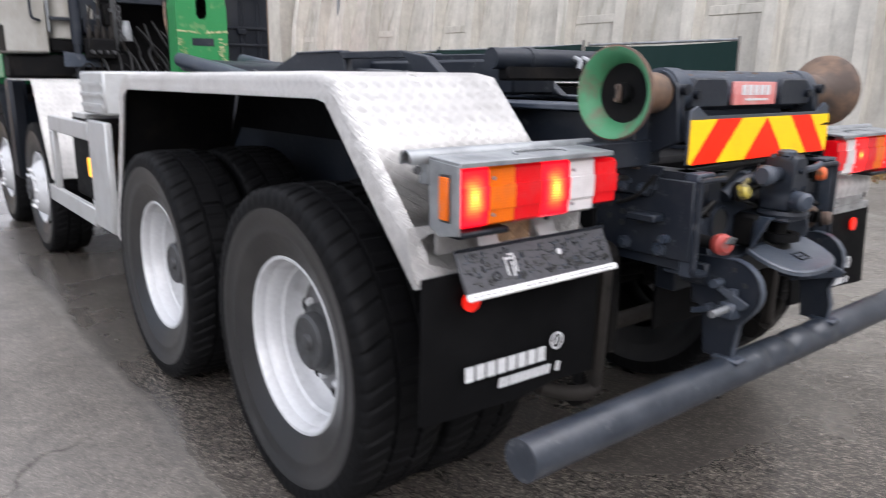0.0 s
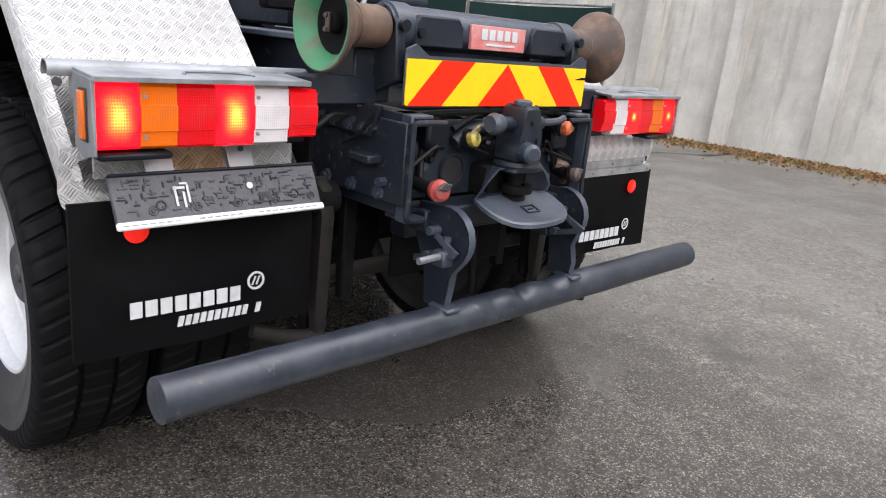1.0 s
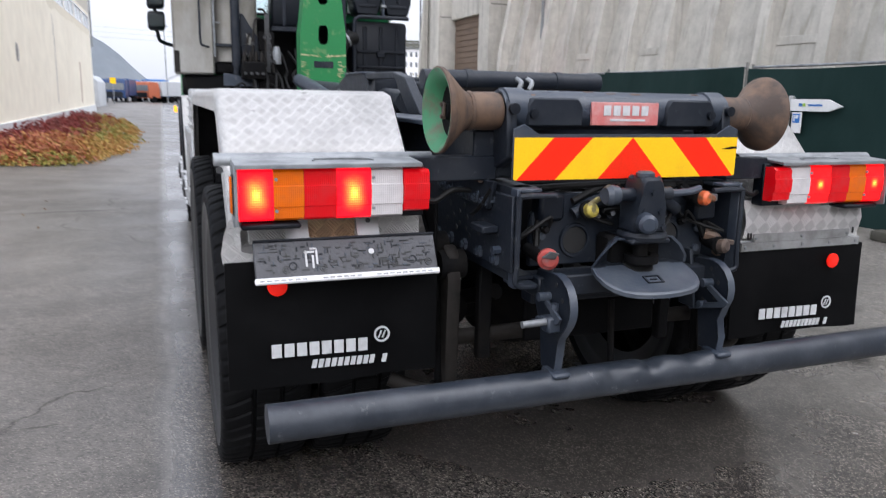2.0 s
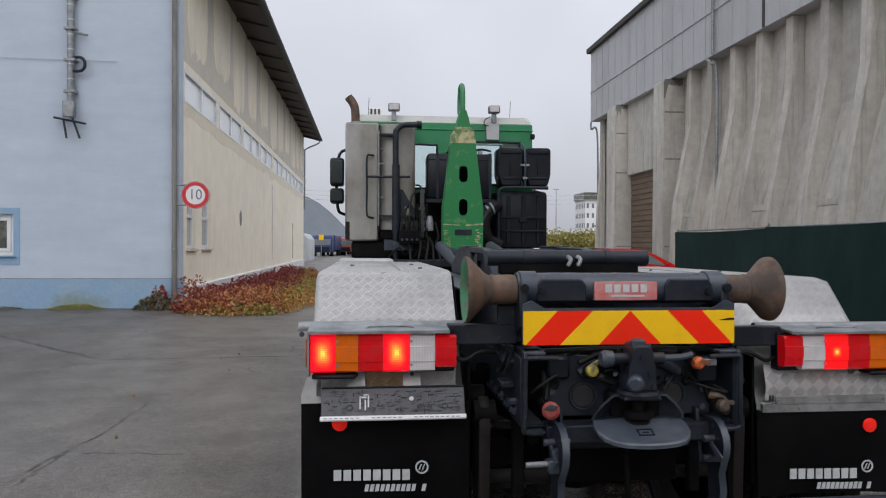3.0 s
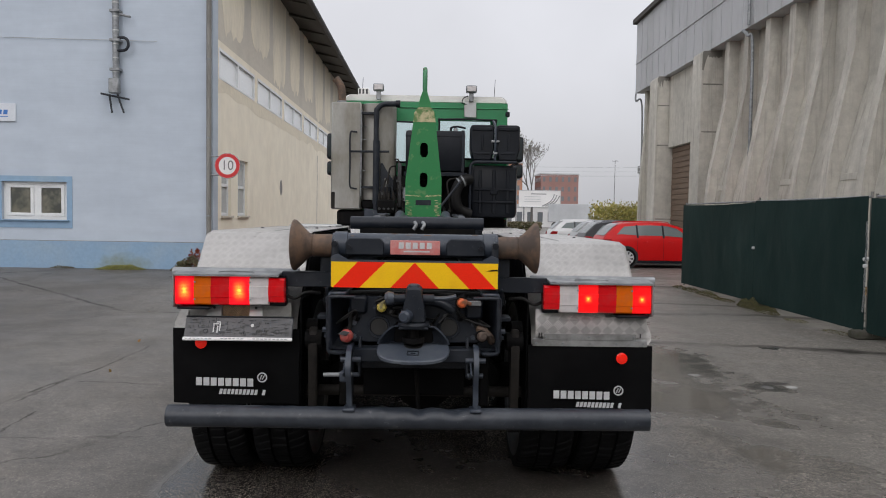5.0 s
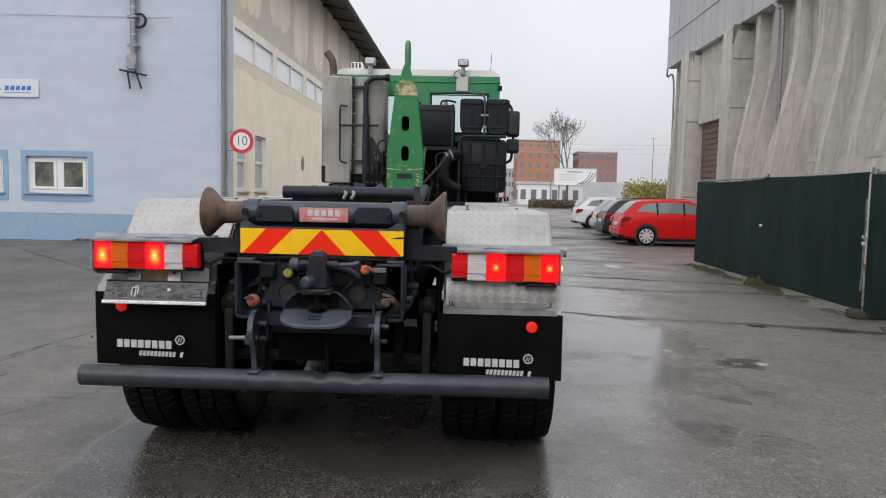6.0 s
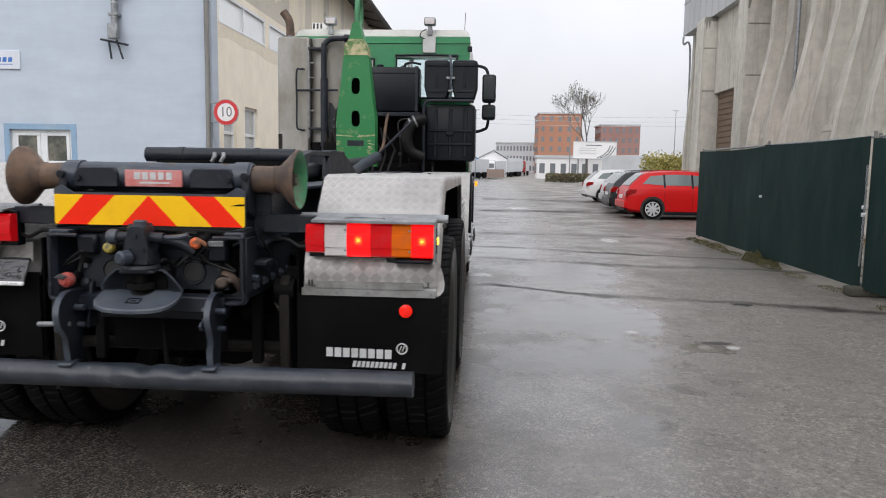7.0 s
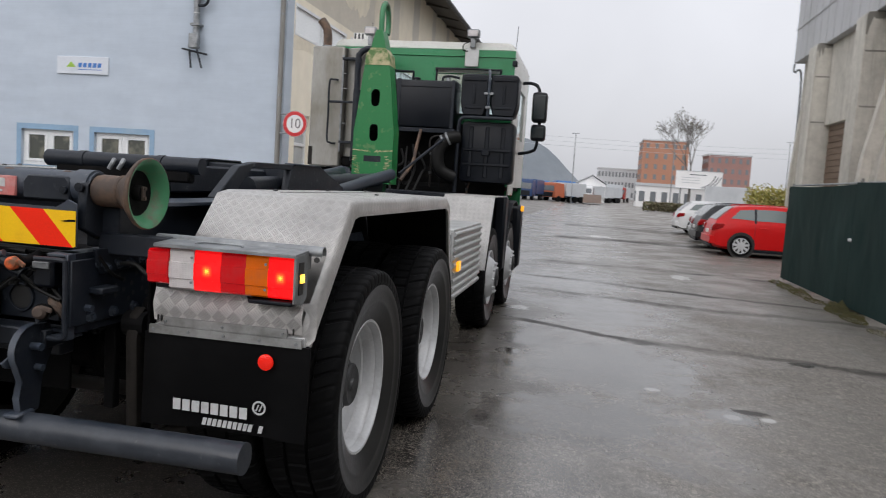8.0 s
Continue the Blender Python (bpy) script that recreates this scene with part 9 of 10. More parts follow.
def car_rib(x):
    for a, b in zip(CAR_RIBS, CAR_RIBS[1:]):
        if a[0] <= x <= b[0]:
            k = (x - a[0]) / (b[0] - a[0])
            return [p + (q - p) * k for p, q in zip(a, b)]
    return CAR_RIBS[-1]


def car_flank(x, f, out=0.0):
    """A point of the upper flank: f runs from the waist to the roof edge."""
    _, zb, zw, zt, w, wt = car_rib(x)
    k = min(1.0, (zt - zw) / 0.5)
    return Vector((x, w * 0.975 + (wt + 0.03 - w * 0.975) * f + out, zw + (zt - 0.05 * k - zw) * f))


def skin_panel(grid, s):
    """A thin pane on a grid of points; s mirrors it."""
    bm = bmesh.new()
    lay = []
    for d in (0.0, -0.012):
        lay.append([[bm.verts.new((p.x, s * (p.y + d), p.z)) for p in row] for row in grid])
    for g in lay:
        for r0, r1 in zip(g, g[1:]):
            for k in range(len(r0) - 1):
                bm.faces.new((r0[k], r0[k + 1], r1[k + 1], r1[k]))
    n, m = len(grid), len(grid[0])
    rim = [(0, k) for k in range(m)] + [(i, m - 1) for i in range(1, n)] + [(n - 1, k) for k in range(m - 2, -1, -1)] + [(i, 0) for i in range(n - 2, 0, -1)]
    for (i, k), (i2, k2) in zip(rim, rim[1:] + rim[:1]):
        bm.faces.new((lay[0][i][k], lay[0][i2][k2], lay[1][i2][k2], lay[1][i][k]))
    return bm


def car(name, label, paint, x, y, tall=1.0, spokes=9):
    """A parked estate car, nose to +x, lofted from ribs, with panes, lamps and wheels."""
    c = thing(name, label, "car", at=(x, y, 0), group="parked cars")
    bm = bmesh.new()
    rings = []
    for k in range(61):
        sx, zb, zw, zt, w, wt = car_rib(4.5 * k / 60)
        kk = min(1.0, (zt - zw) / 0.5)
        half = [(0.0, zb), (w * 0.86, zb), (w * 0.985, zb + 0.07), (w * 1.01, zb + (zw - zb) * 0.5), (w * 1.0, zb + (zw - zb) * 0.72), (w * 0.985, zw - 0.03), (w * 0.965, zw + 0.005), (wt + 0.03, zt - 0.05 * kk), (wt - 0.03, zt - 0.012 * kk), (wt - 0.2, zt + 0.004), (0.0, zt + 0.015)]
        rings.append([bm.verts.new((sx, p, z)) for p, z in half] + [bm.verts.new((sx, -p, z)) for p, z in half[-2:0:-1]])
    n = len(rings[0])
    for a, b in zip(rings, rings[1:]):
        for k in range(n):
            bm.faces.new((a[k], a[(k + 1) % n], b[(k + 1) % n], b[k]))
    bm.faces.new(rings[0])
    bm.faces.new(rings[-1][::-1])
    part("car_body", bm, paint, c)
    for s in (-1, 1):
        for lo0, lo1, hi0, hi1, f0, f1 in ((0.5, 1.14, 0.76, 1.14, 0.34, 0.86), (1.2, 1.98, 1.2, 1.98, 0.2, 0.88), (2.04, 2.95, 2.04, 2.48, 0.2, 0.87)):
            grid = [[car_flank((lo0 + (lo1 - lo0) * u) * (1 - v) + (hi0 + (hi1 - hi0) * u) * v, (f0 if lo0 > 1 else f0 * (1 - u) + 0.2 * u) * (1 - v) + f1 * v, 0.006) for u in [i / 8 for i in range(9)]] for v in (0, 0.33, 0.66, 1)]
            part("side_window", skin_panel(grid, s), car_glass, c)
        for px in (1.17, 2.01):
            grid = [[car_flank(px - 0.03 + 0.06 * u, 0.04 + 0.88 * v, 0.005) for u in (0, 1)] for v in (0, 0.5, 1)]
            part("door_pillar", skin_panel(grid, s), black_plastic, c)
        part("tail_light", P([(0.0, 0.72), (0.3, 0.8), (0.34, 0.92), (0.1, 0.93), (0.03, 0.86)], "y", min(s * 0.62, s * 0.893), max(s * 0.62, s * 0.893), bevel=0.012), lens_deep, c)
        for px in (1.32, 2.14):
            part("door_handle", B(px, px + 0.17, s * 0.908 - 0.012, s * 0.908 + 0.012, 0.83, 0.86, bevel=0.006), paint, c)
        part("sill", B(1.1, 3.2, min(s * 0.8, s * 0.9), max(s * 0.8, s * 0.9), 0.16, 0.24, bevel=0.01), black_plastic, c)
        part("door_mirror", B(2.82, 2.98, min(s * 0.86, s * 1.06), max(s * 0.86, s * 1.06), 0.96, 1.09, bevel=0.035, seg=2), paint, c)
        part("roof_rail", S([(0.72, s * 0.61, 1.41), (0.85, s * 0.61, 1.475), (2.0, s * 0.61, 1.505), (2.25, s * 0.61, 1.45)], 0.009, seg=6), paint, c)
        for px in (1.16, 2.0, 3.06):
            part("door_seam", B(px - 0.004, px + 0.004, s * 0.908 - 0.002, s * 0.908 + 0.004, 0.3, 0.9), black_plastic, c)
        for wx in (0.82, 3.52):
            part("wheel_arch", lathe(bmesh.new(), [(-0.06, 0.0), (-0.06, 0.37), (0.016, 0.37), (0.016, 0)], (wx, s * 0.895, 0.34), (0, s, 0), seg=32), sign_black, c)
            wheel_ = part("wheel", lathe(bmesh.new(), [(-0.2, 0.2), (-0.2, 0.3), (-0.16, 0.325), (-0.02, 0.325), (0.02, 0.3), (0.026, 0.225)], (wx, s * 0.895, 0.325), (0, s, 0), seg=32), tyre_rubber, c)
            part("wheel_disc", lathe(bmesh.new(), [(0.0, 0.228), (0.026, 0.226), (0.03, 0.21), (0.012, 0.2), (0.008, 0)], (wx, s * 0.895, 0.325), (0, s, 0), seg=32), rim_silver, wheel_)
            part("wheel_gap", lathe(bmesh.new(), [(0.0, 0.198), (0.0125, 0.196), (0.0125, 0.07), (0.0, 0.06)], (wx, s * 0.895, 0.325), (0, s, 0), seg=28), grime, wheel_)
            for k in range(spokes):
                m = Matrix.Translation((wx, s * 0.912, 0.325)) @ Matrix.Rotation(2 * math.pi * k / spokes, 4, "Y")
                part("spoke", box(bmesh.new(), -0.032, 0.032, -0.012, 0.012, 0.03, 0.205, bevel=0.006, m=m), rim_silver, wheel_)
            part("hub_cap", lathe(bmesh.new(), [(0.012, 0.075), (0.034, 0.07), (0.04, 0.03), (0.04, 0)], (wx, s * 0.895, 0.325), (0, s, 0), seg=18), rim_silver, wheel_)
    bm = bmesh.new()
    lay = []
    for d in (0.006, -0.01):
        rows = []
        for u in (0.14, 0.24, 0.34, 0.44, 0.54, 0.62):
            _, zb, zw, zt, w, wt = car_rib(u)
            rows.append([bm.verts.new((u - d * 1.2, q * (wt - 0.07), zt + 0.012 + d)) for q in (-1, -0.5, 0, 0.5, 1)])
        lay.append(rows)
        for r0, r1 in zip(rows, rows[1:]):
            for k in range(4):
                bm.faces.new((r0[k], r0[k + 1], r1[k + 1], r1[k]))
    part("rear_glass", bm, hatch_glass, c)
    part("rear_bumper", P([(-0.03, 0.34), (0.5, 0.3), (0.5, 0.36), (0.06, 0.56), (-0.03, 0.56)], "y", -0.85, 0.85, bevel=0.02), paint, c)
    part("bumper_valance", B(-0.01, 0.3, -0.72, 0.72, 0.24, 0.34, bevel=0.02), black_plastic, c)
    part("number_plate", B(0.0, 0.03, -0.26, 0.26, 0.62, 0.73, bevel=0.004), sign_white, c)
    if tall != 1.0:
        c.scale = (1.0, 1.0, tall)
    return c


car("red_car", "red estate car parked on wet asphalt by the fence", car_red, 5.62, 20.35)
car("black_car", "black estate car parked beside the red one", car_black, 5.6, 23.1)
car("silver_car", "silver estate car parked nose to the hall", car_silver, 5.9, 26.0)
car("white_car", "white estate car parked apart in the row", car_white, 5.9, 31.8)

# ---------------------------------------------------------------- planting
def leaves(bm, pts, size, rnd):
    for p in pts:
        n = Vector((rnd.gauss(0, 1), rnd.gauss(0, 1), rnd.gauss(0.5, 0.8)))
        n = n.normalized() if n.length > 0.01 else Vector((0, 0, 1))
        u = n.orthogonal().normalized()
        u.rotate(Matrix.Rotation(rnd.uniform(0, 6.28), 3, n))
        v = n.cross(u)
        s = size * rnd.uniform(0.6, 1.3)
        c = Vector(p)
        bm.faces.new([bm.verts.new(c + u * s), bm.verts.new(c + v * s * 0.6 + n * s * 0.15), bm.verts.new(c - u * s), bm.verts.new(c - v * s * 0.6 + n * s * 0.15)])
    return bm


def leaf_object(name, bm, mat, label, category, kind="stuff", group=""):
    me = bpy.data.meshes.new(name)
    bm.to_mesh(me)
    bm.free()
    me.materials.append(mat)
    return tagged(new(name, me), label, category, group, kind)


def shrub(cx, cy, rx, ry, h, mat, count, seed, label, size=0.07):
    rnd = random.Random(seed)
    pts = []
    while len(pts) < count:
        u, v = rnd.uniform(-1, 1), rnd.uniform(-1, 1)
        if u * u + v * v > 1:
            continue
        top = h * (1 - (u * u + v * v) ** 1.5) * (0.65 + 0.6 * noise.noise(Vector((cx + u * 2.5, cy + v * 2.5, seed))) + 0.25)
        x, y = cx + u * rx, cy + v * ry
        pts.append((x, y, rise(x, y) + max(0.02, top * (1 - 0.55 * rnd.random() ** 2.2))))
    leaf_object("shrub", leaves(bmesh.new(), pts, size, rnd), mat, label, "shrub")


BED_EDGE = [(13.2, -4.1), (13.45, -3.3), (14.1, -2.8), (17.5, -2.3), (25.0, -2.25), (33.0, -2.8), (38.0, -4.2)]


def bed_edge(y):
    for (y0, x0), (y1, x1) in zip(BED_EDGE, BED_EDGE[1:]):
        if y0 <= y <= y1:
            return x0 + (x1 - x0) * (y - y0) / (y1 - y0)
    return -4.5


def planted_bed():
    """Low autumn shrubs between the cream wall and the lane, as many small leafy clumps in bands of colour."""
    rnd = random.Random(41)
    kinds = {"red": (leaf_red, "low red-leaved shrub at the building corner"), "orange": (leaf_orange, "orange-red autumn shrub beside the cream wall"),
             "gold": (leaf_gold, "golden autumn shrub beside the lane"), "crimson": (leaf_crimson, "dark crimson shrub along the cream wall"),
             "lime": (leaf_yellow, "yellow-green ground cover at the edge of the bed")}
    found = {k: [] for k in kinds}
    for _ in range(620):
        y = 13.25 + 23 * rnd.random() ** 1.7
        e = bed_edge(y)
        u = rnd.random() ** 0.85
        x = -5.15 + (e + 5.1) * u
        wild = u + rnd.gauss(0, 0.13)
        if y < 15.2:
            tone = "lime" if y < 13.7 and rnd.random() < 0.25 else "red" if wild < 0.38 else "orange" if wild < 0.9 else "gold"
        elif y < 18.5:
            tone = "crimson" if wild < 0.3 else "orange" if wild < 0.62 else "gold"
        else:
            tone = "crimson" if wild < 0.55 else "gold" if rnd.random() < 0.5 else "lime"
        rim = min(1.0, 0.45 + 1.6 * (e - x)) * min(1.0, 0.5 + 1.1 * (y - 13.2))
        h = rnd.uniform(0.3, 0.58) * (1.0 if y < 15 else 0.82) * rim * (0.8 if tone in ("gold", "lime") else 1.0)
        if u < 0.18 and y < 14.6:
            h *= 1.5
        w = rnd.uniform(0.16, 0.34)
        for _ in range(95 if y < 18 else 60):
            q = rnd.gauss(0, 0.55)
            t = rnd.gauss(0, 0.55)
            r2 = min(1.0, q * q + t * t)
            z = h * (1 - 0.65 * r2) * (1 - 0.75 * rnd.random() ** 1.8)
            px, py = x + q * w, y + t * w
            if px > -5.2:
                found[tone].append((px, py, rise(px, py) + max(0.015, z)))
    for tone, pts in found.items():
        leaf_object("shrub", leaves(bmesh.new(), pts, 0.038, rnd), kinds[tone][0], kinds[tone][1], "shrub")


leaf_crimson = leaf_mat("crimson_leaves", [(0.2, 0.02, 0.022), (0.27, 0.04, 0.03), (0.15, 0.02, 0.022), (0.22, 0.06, 0.035)])
planted_bed()
shrub(-7.4, 14.0, 0.62, 0.22, 0.11, leaf_weed, 2600, 9, "thin yellow-green weeds along the blue plinth", 0.016)
shrub(-8.85, 14.12, 0.3, 0.1, 0.06, leaf_green, 300, 10, "thin weeds along the blue plinth", 0.018)
shrub(-5.65, 13.9, 0.5, 0.3, 0.3, leaf_green, 900, 11, "low green weeds at the foot of the plinth", 0.035)
shrub(-5.6, 14.0, 0.25, 0.16, 0.5, leaf_red, 420, 12, "small red shrub at the foot of the plinth", 0.035)
for k, (y, w, h, n) in enumerate(((13.0, 0.3, 0.06, 260), (12.2, 0.5, 0.08, 520), (11.3, 0.55, 0.1, 700), (10.4, 0.4, 0.05, 260), (9.3, 0.42, 0.17, 1500), (8.6, 0.4, 0.12, 900), (7.6, 0.3, 0.03, 120), (6.4, 0.3, 0.04, 120), (4.9, 0.35, 0.05, 160))):
    shrub(5.93, y, 0.14, w, h, leaf_moss, n * 2, 20 + k, "tuft of mossy grass at the foot of the fence", 0.01)
rl = random.Random(77)
bm = leaves(bmesh.new(), [(10.66 - abs(rl.gauss(0, 0.5)), rl.uniform(-10, 14), 0.012 + 0.035 * rl.random() ** 3) for _ in range(17000)], 0.03, rl)
leaf_object("fallen_leaves", bm, leaf_litter, "brown fallen leaves along the hall foot", "leaves")
bm = leaves(bmesh.new(), [(rl.uniform(-10, -2.5), rl.uniform(-2, 13), 0.014) for _ in range(50)], 0.022, rl)
leaf_object("scattered_leaves", bm, leaf_litter, "few fallen leaves on the asphalt", "leaves")

# hedge behind the cars
rh = random.Random(12)
bm = leaves(bmesh.new(), [(14 + rh.uniform(0, 9), 55 + rh.uniform(0, 5), 0.2 + 3.2 * rh.random() * (0.75 + 0.35 * noise.noise(Vector((k * 0.013, 0, 3))))) for k in range(12000)], 0.12, rh)
leaf_object("hedge", bm, leaf_yellow, "tall yellow-green autumn hedge behind the parked cars", "hedge")
bm = leaves(bmesh.new(), [(7.5 + rh.uniform(0, 5), 76 + rh.uniform(0, 2), 0.1 + 0.9 * rh.random()) for k in range(1500)], 0.14, rh)
leaf_object("hedge", bm, leaf_green, "low dark hedge at the far junction", "hedge")


def bare_tree(x, y, height, seed, label):
    """Trunk and limbs as tapered rods, ending in many fine twigs, with a few leaf clumps."""
    rnd = random.Random(seed)
    t = thing("tree", label, "tree", at=(x, y, 0))
    wood, twigs, tips = bmesh.new(), bmesh.new(), []

    def grow(p, d, length, r, depth):
        q = p + d * length
        rod(wood if depth < 3 else twigs, p, q, r, r * 0.7, seg=7 if depth < 3 else 4, cap=False)
        if depth >= 8:
            tips.append(q)
            return
        for _ in range(3 if depth in (1, 2, 3) else 2):
            nd = (d + Vector((rnd.gauss(0, 0.4), rnd.gauss(0, 0.4), rnd.gauss(0.2, 0.2)))).normalized()
            grow(q, nd, length * rnd.uniform(0.62, 0.86), max(0.016, r * 0.62), depth + 1)
    grow(Vector((0, 0, 0)), Vector((0, 0, 1)), height * 0.24, height * 0.0155, 0)
    part("trunk", wood, bark, t)
    part("twig_crown", twigs, bark, t)
    pts = []
    for q in tips:
        if rnd.random() < 0.04:
            pts += [q + Vector((rnd.gauss(0, 0.3), rnd.gauss(0, 0.3), rnd.gauss(0, 0.3))) for _ in range(5)]
    me = bpy.data.meshes.new("foliage")
    bm = leaves(bmesh.new(), pts, 0.14, rnd)
    bm.to_mesh(me)
    bm.free()
    me.materials.append(leaf_green)
    part("foliage", me, None, t)
    return t


bare_tree(15.4, 105, 15.0, 5, "tall nearly bare tree in front of the orange building")


# ---------------------------------------------------------------- distance
def far_block(name, label, x0, x1, y0, y1, h, mat, rows, cols, face="y", win=0.5):
    b = thing(name, label, "building")
    part("wall", B(x0, x1, y0, y1, 0, h), mat, b)
    part("roof", B(x0 - 0.2, x1 + 0.2, y0 - 0.2, y1 + 0.2, h, h + 0.4), grey_far, b)
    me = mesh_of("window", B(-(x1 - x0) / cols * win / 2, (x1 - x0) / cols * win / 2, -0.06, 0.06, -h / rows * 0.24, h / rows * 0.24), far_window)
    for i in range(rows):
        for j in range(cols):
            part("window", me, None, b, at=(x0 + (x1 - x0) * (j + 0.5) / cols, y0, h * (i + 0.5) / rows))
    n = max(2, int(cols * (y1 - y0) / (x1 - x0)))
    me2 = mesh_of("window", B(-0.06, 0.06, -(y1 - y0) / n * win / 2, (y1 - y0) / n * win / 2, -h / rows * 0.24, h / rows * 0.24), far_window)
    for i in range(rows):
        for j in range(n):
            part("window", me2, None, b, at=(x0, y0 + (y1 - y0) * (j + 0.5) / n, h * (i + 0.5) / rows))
    return b


far_block("apartment_building", "orange rendered apartment block in the distance", 14.6, 26.5, 204, 222, 16.6, orange_far, 6, 5, win=0.35)
far_block("apartment_building", "brick-red apartment block in the distance", 31.8, 42.5, 204, 216, 13.6, brick_far, 5, 6, win=0.4)
far_block("office_building", "pale grey office building in the distance", 3.2, 15.5, 230, 244, 9.2, grey_far, 3, 12, win=0.55)
far_block("site_office", "low white container office at the junction", 8.4, 19.5, 108, 112, 3.1, sign_white, 1, 7, win=0.5)
bb = thing("billboard", "large white billboard above the container offices", "billboard")
part("billboard_panel", B(13.2, 19.3, 103, 103.2, 3.0, 5.4, bevel=0.03), sign_white, bb)
part("billboard_rim", S([(13.2, 102.97, 3.0), (13.2, 102.97, 5.4), (19.3, 102.97, 5.4), (19.3, 102.97, 3.0), (13.2, 102.97, 3.0)], 0.05, seg=6, steps=1), grey_far, bb)
for zz in (3.75, 4.1, 4.45):
    part("billboard_print", B(14.0, 16.4, 102.95, 103.0, zz, zz + 0.08), grey_far, bb)
part("billboard_print", B(15.0, 17.2, 102.95, 103.0, 4.85, 4.97), far_window, bb)
for k in range(3):
    part("billboard_stripe", S([(16.6 + 0.45 * k, 102.95, 3.15), (17.5 + 0.45 * k, 102.95, 3.6), (18.1 + 0.4 * k, 102.95, 4.2), (18.4 + 0.38 * k, 102.95, 4.9 - 0.1 * k)], 0.06, seg=6), far_window, bb)
for x in (14, 18.5):
    part("billboard_leg", R((x, 103.3, 0), (x, 103.3, 3.2), 0.1, seg=8), galv, bb)


def lamp_post(x, y, h):
    p = thing("street_lamp", "thin grey street lamp", "street lamp")
    part("pole", R((0, 0, 0), (0, 0, h), 0.09, 0.05, seg=8), galv, p)
    part("lamp_head", B(-0.5, 0.5, -0.15, 0.15, h, h + 0.15, bevel=0.03), grey_far, p)
    p.location = (x, y, 0)


lamp_post(-0.7, 101, 9.5)
lamp_post(12.0, 96, 9.0)


def parked_truck(x, y, paint, label, L=8.0, turn=0, tall=1.0):
    t = thing("parked_lorry", label, "lorry", group="lorries in the distance")
    part("cab", P([(0, 0.7), (2.1, 0.7), (2.1, 1.9), (1.85, 3.0), (0.1, 3.1), (0, 2.9)], "x", -1.2, 1.2, bevel=0.06), paint, t)
    part("windscreen", B(-1.05, 1.05, -0.02, 0.04, 1.75, 2.6, bevel=0.01), far_window, t)
    part("load_body", B(-1.25, 1.25, 2.4, L, 1.0, 3.2, bevel=0.04), paint if paint in (truck_blue, truck_navy) else grey_far, t)
    part("grille", B(-0.9, 0.9, -0.05, 0.0, 0.8, 1.5, bevel=0.02), black_plastic, t)
    for yy in (0.9, L - 2.2, L - 0.9):
        for s in (-1, 1):
            part("wheel", lathe(bmesh.new(), [(-0.15, 0.25), (-0.15, 0.48), (0.12, 0.5), (0.14, 0.3), (0.1, 0.0)], (s * 1.08, yy, 0.5), (s, 0, 0), seg=18), tyre_rubber, t)
    t.matrix_basis = Matrix.Translation((x, y, 0)) @ Matrix.Rotation(radians(turn), 4, "Z") @ Matrix.Diagonal((1.0, 1.0, tall, 1.0))


rt = random.Random(21)
FLEET = [("dark blue", truck_navy), ("blue", truck_blue), ("orange", truck_orange), ("silver", car_silver), ("blue", truck_blue), ("red", truck_red), ("white", car_white), ("red", truck_red), ("silver", car_silver), ("orange", truck_orange), ("white", car_white), ("red", truck_red)]
for k, (tone, paint) in enumerate(FLEET):
    parked_truck(-6.2 + k * 1.2 + rt.uniform(-0.3, 0.3), 90 + k * 4.5 + 6 * (k % 2), paint, tone + " lorry parked in the far yard", 6 + rt.random() * 3, rt.uniform(-38, 12), rt.uniform(0.72, 1.05))
parked_truck(22.0, 84, car_white, "white delivery lorry behind the hedge", 7.5, 60)
rd = thing("loading_ramp", "rust-red steel loading ramp in the far yard", "ramp")
part("ramp_deck", P([(0, 0.2), (6, 0.2), (6, 1.3), (4, 1.3)], "x", 1.2, 3.6, bevel=0.03), rust, rd)
rd.location = (-0.2, 96, 0)
sh = thing("shed", "small pale gabled shed in the far yard", "shed")
part("shed_wall", P([(-0.2, 0), (4.2, 0), (4.2, 3.0), (2.0, 4.2), (-0.2, 3.2)], "y", 122, 128), sign_white, sh)
part("shed_roof", P([(-0.5, 3.2), (2.0, 4.45), (4.5, 3.0), (4.5, 3.15), (2.0, 4.62), (-0.5, 3.35)], "y", 121.6, 128.2), grey_far, sh)
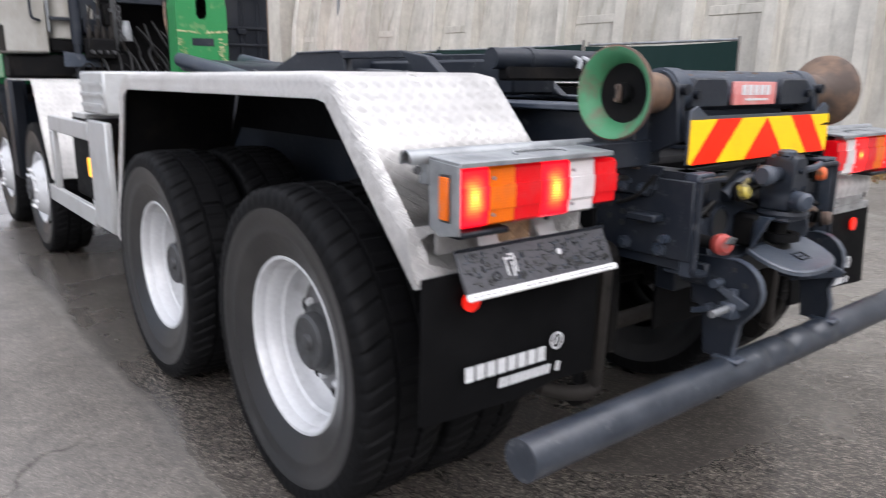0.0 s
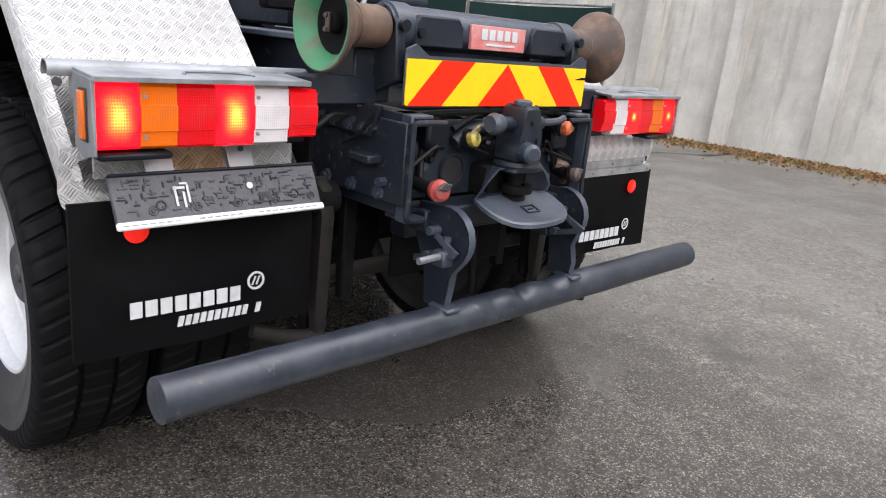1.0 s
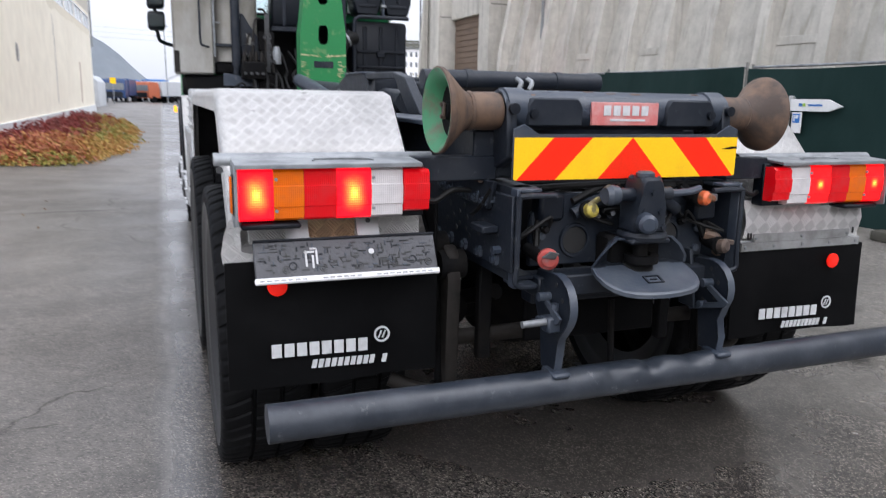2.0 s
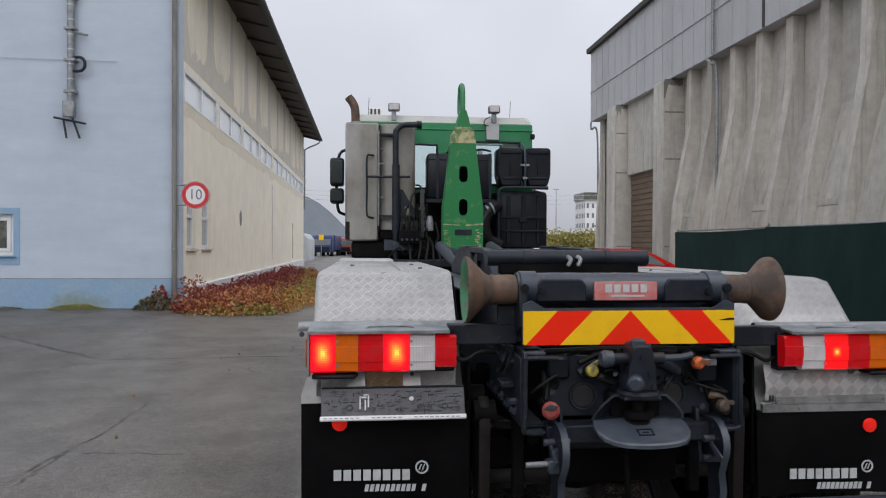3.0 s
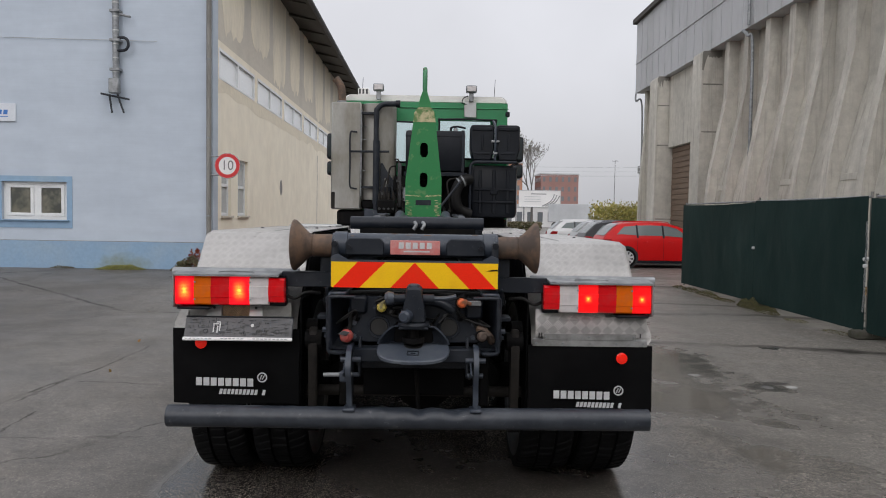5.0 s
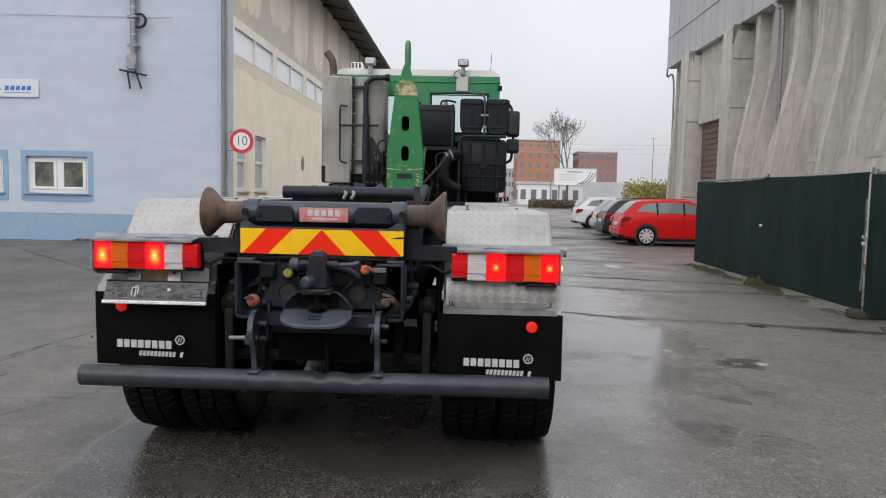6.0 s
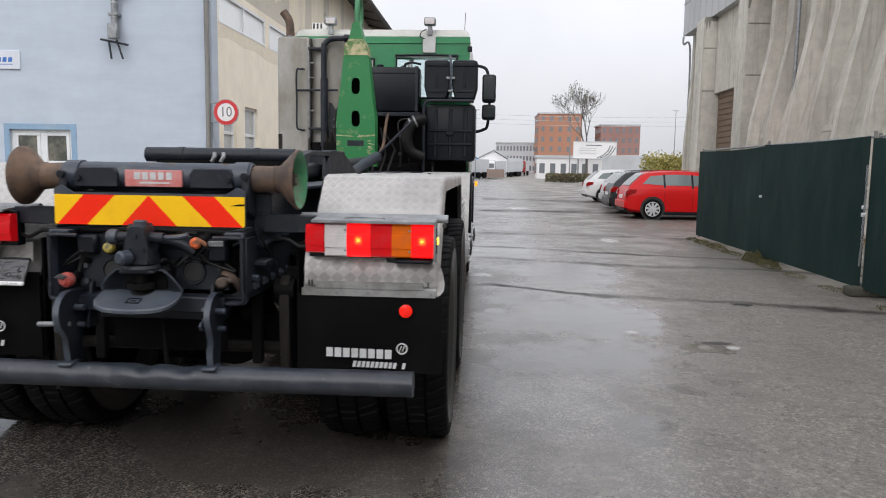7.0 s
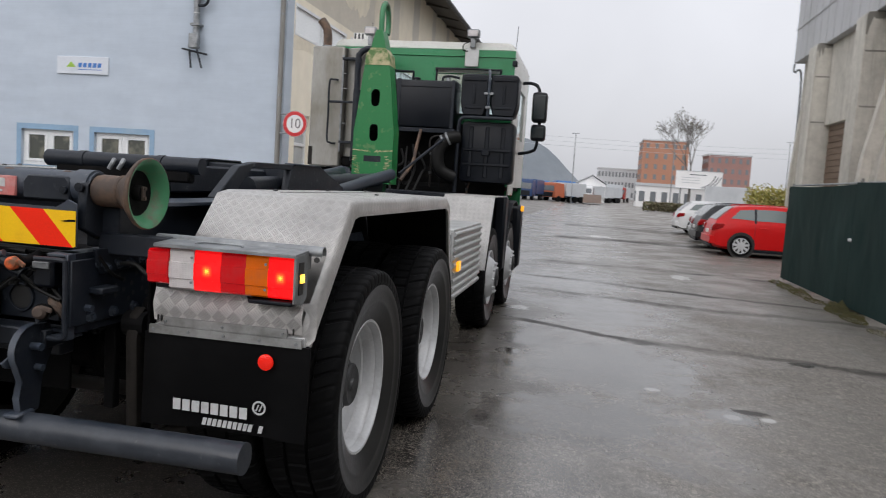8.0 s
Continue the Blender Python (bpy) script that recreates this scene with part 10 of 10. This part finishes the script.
for x0 in (0.3, 1.65, 3.0):
    part("arched_window", P([(x0, 1.2), (x0 + 0.9, 1.2), (x0 + 0.9, 2.3), (x0 + 0.7, 2.65), (x0 + 0.45, 2.75), (x0 + 0.2, 2.65), (x0, 2.3)], "y", 121.94, 122.0), far_window, sh)
wb = thing("container", "pale grey tarpaulin container beyond the cream hall", "container")
part("container_body", P([(-8.6, 0), (-6.0, 0), (-6.0, 2.1), (-6.4, 2.6), (-8.6, 2.9)], "y", 62, 70, bevel=0.05), grey_far, wb)
ys_ = thing("yellow_sign", "small yellow panel on a post", "sign")
part("yellow_panel", B(-5.9, -5.4, 75.0, 75.05, 2.1, 2.65), board_yellow, ys_)
part("post", R((-5.65, 75.1, 0), (-5.65, 75.1, 2.2), 0.04, seg=8), galv, ys_)
# wooded hill
bm = bmesh.new()
N = 40
base, crest, back = [], [], []
for i in range(N + 1):
    u = i / N
    x = -420 + 620 * u
    h = 66 * math.exp(-(abs(u - 0.52) / 0.112) ** 2.6) + 40 * math.exp(-((u - 0.2) / 0.2) ** 2) + 7 * noise.noise(Vector((u * 14, 0, 0)))
    base.append(bm.verts.new((x, 900, -5)))
    crest.append(bm.verts.new((x, 1000, max(2, h))))
    back.append(bm.verts.new((x, 1200, -5)))
for i in range(N):
    bm.faces.new((base[i], base[i + 1], crest[i + 1], crest[i]))
    bm.faces.new((crest[i], crest[i + 1], back[i + 1], back[i]))
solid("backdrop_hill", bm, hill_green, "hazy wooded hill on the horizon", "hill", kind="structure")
# unseen wall added behind the walk, for reflections and low sky light
solid("wall_behind", B(-24, 16, -24.4, -24, -0.2, 7), plaster_grey, "plain grey wall that closes the yard", "wall", kind="structure")

# overhead lines across the far yard
for k in range(3):
    z = 8.6 + 0.7 * k
    solid("overhead_line", S([(-30, 118, z + 1.2), (0, 116, z), (30, 114, z - 0.3), (70, 112, z + 1.0)], 0.025, seg=5), grey_far, "thin sagging overhead line across the far yard", "cable", kind="structure")
far_block("apartment_building", "white apartment block with a dark top floor behind the hall", 76.5, 88.0, 250, 262, 17.5, sign_white, 5, 6, win=0.4)
part("roof_storey", B(75.8, 88.7, 249, 262, 17.9, 20.4), window_dark, bpy.data.objects["apartment_building.002"])
lamp_post(31.0, 118, 11.0)
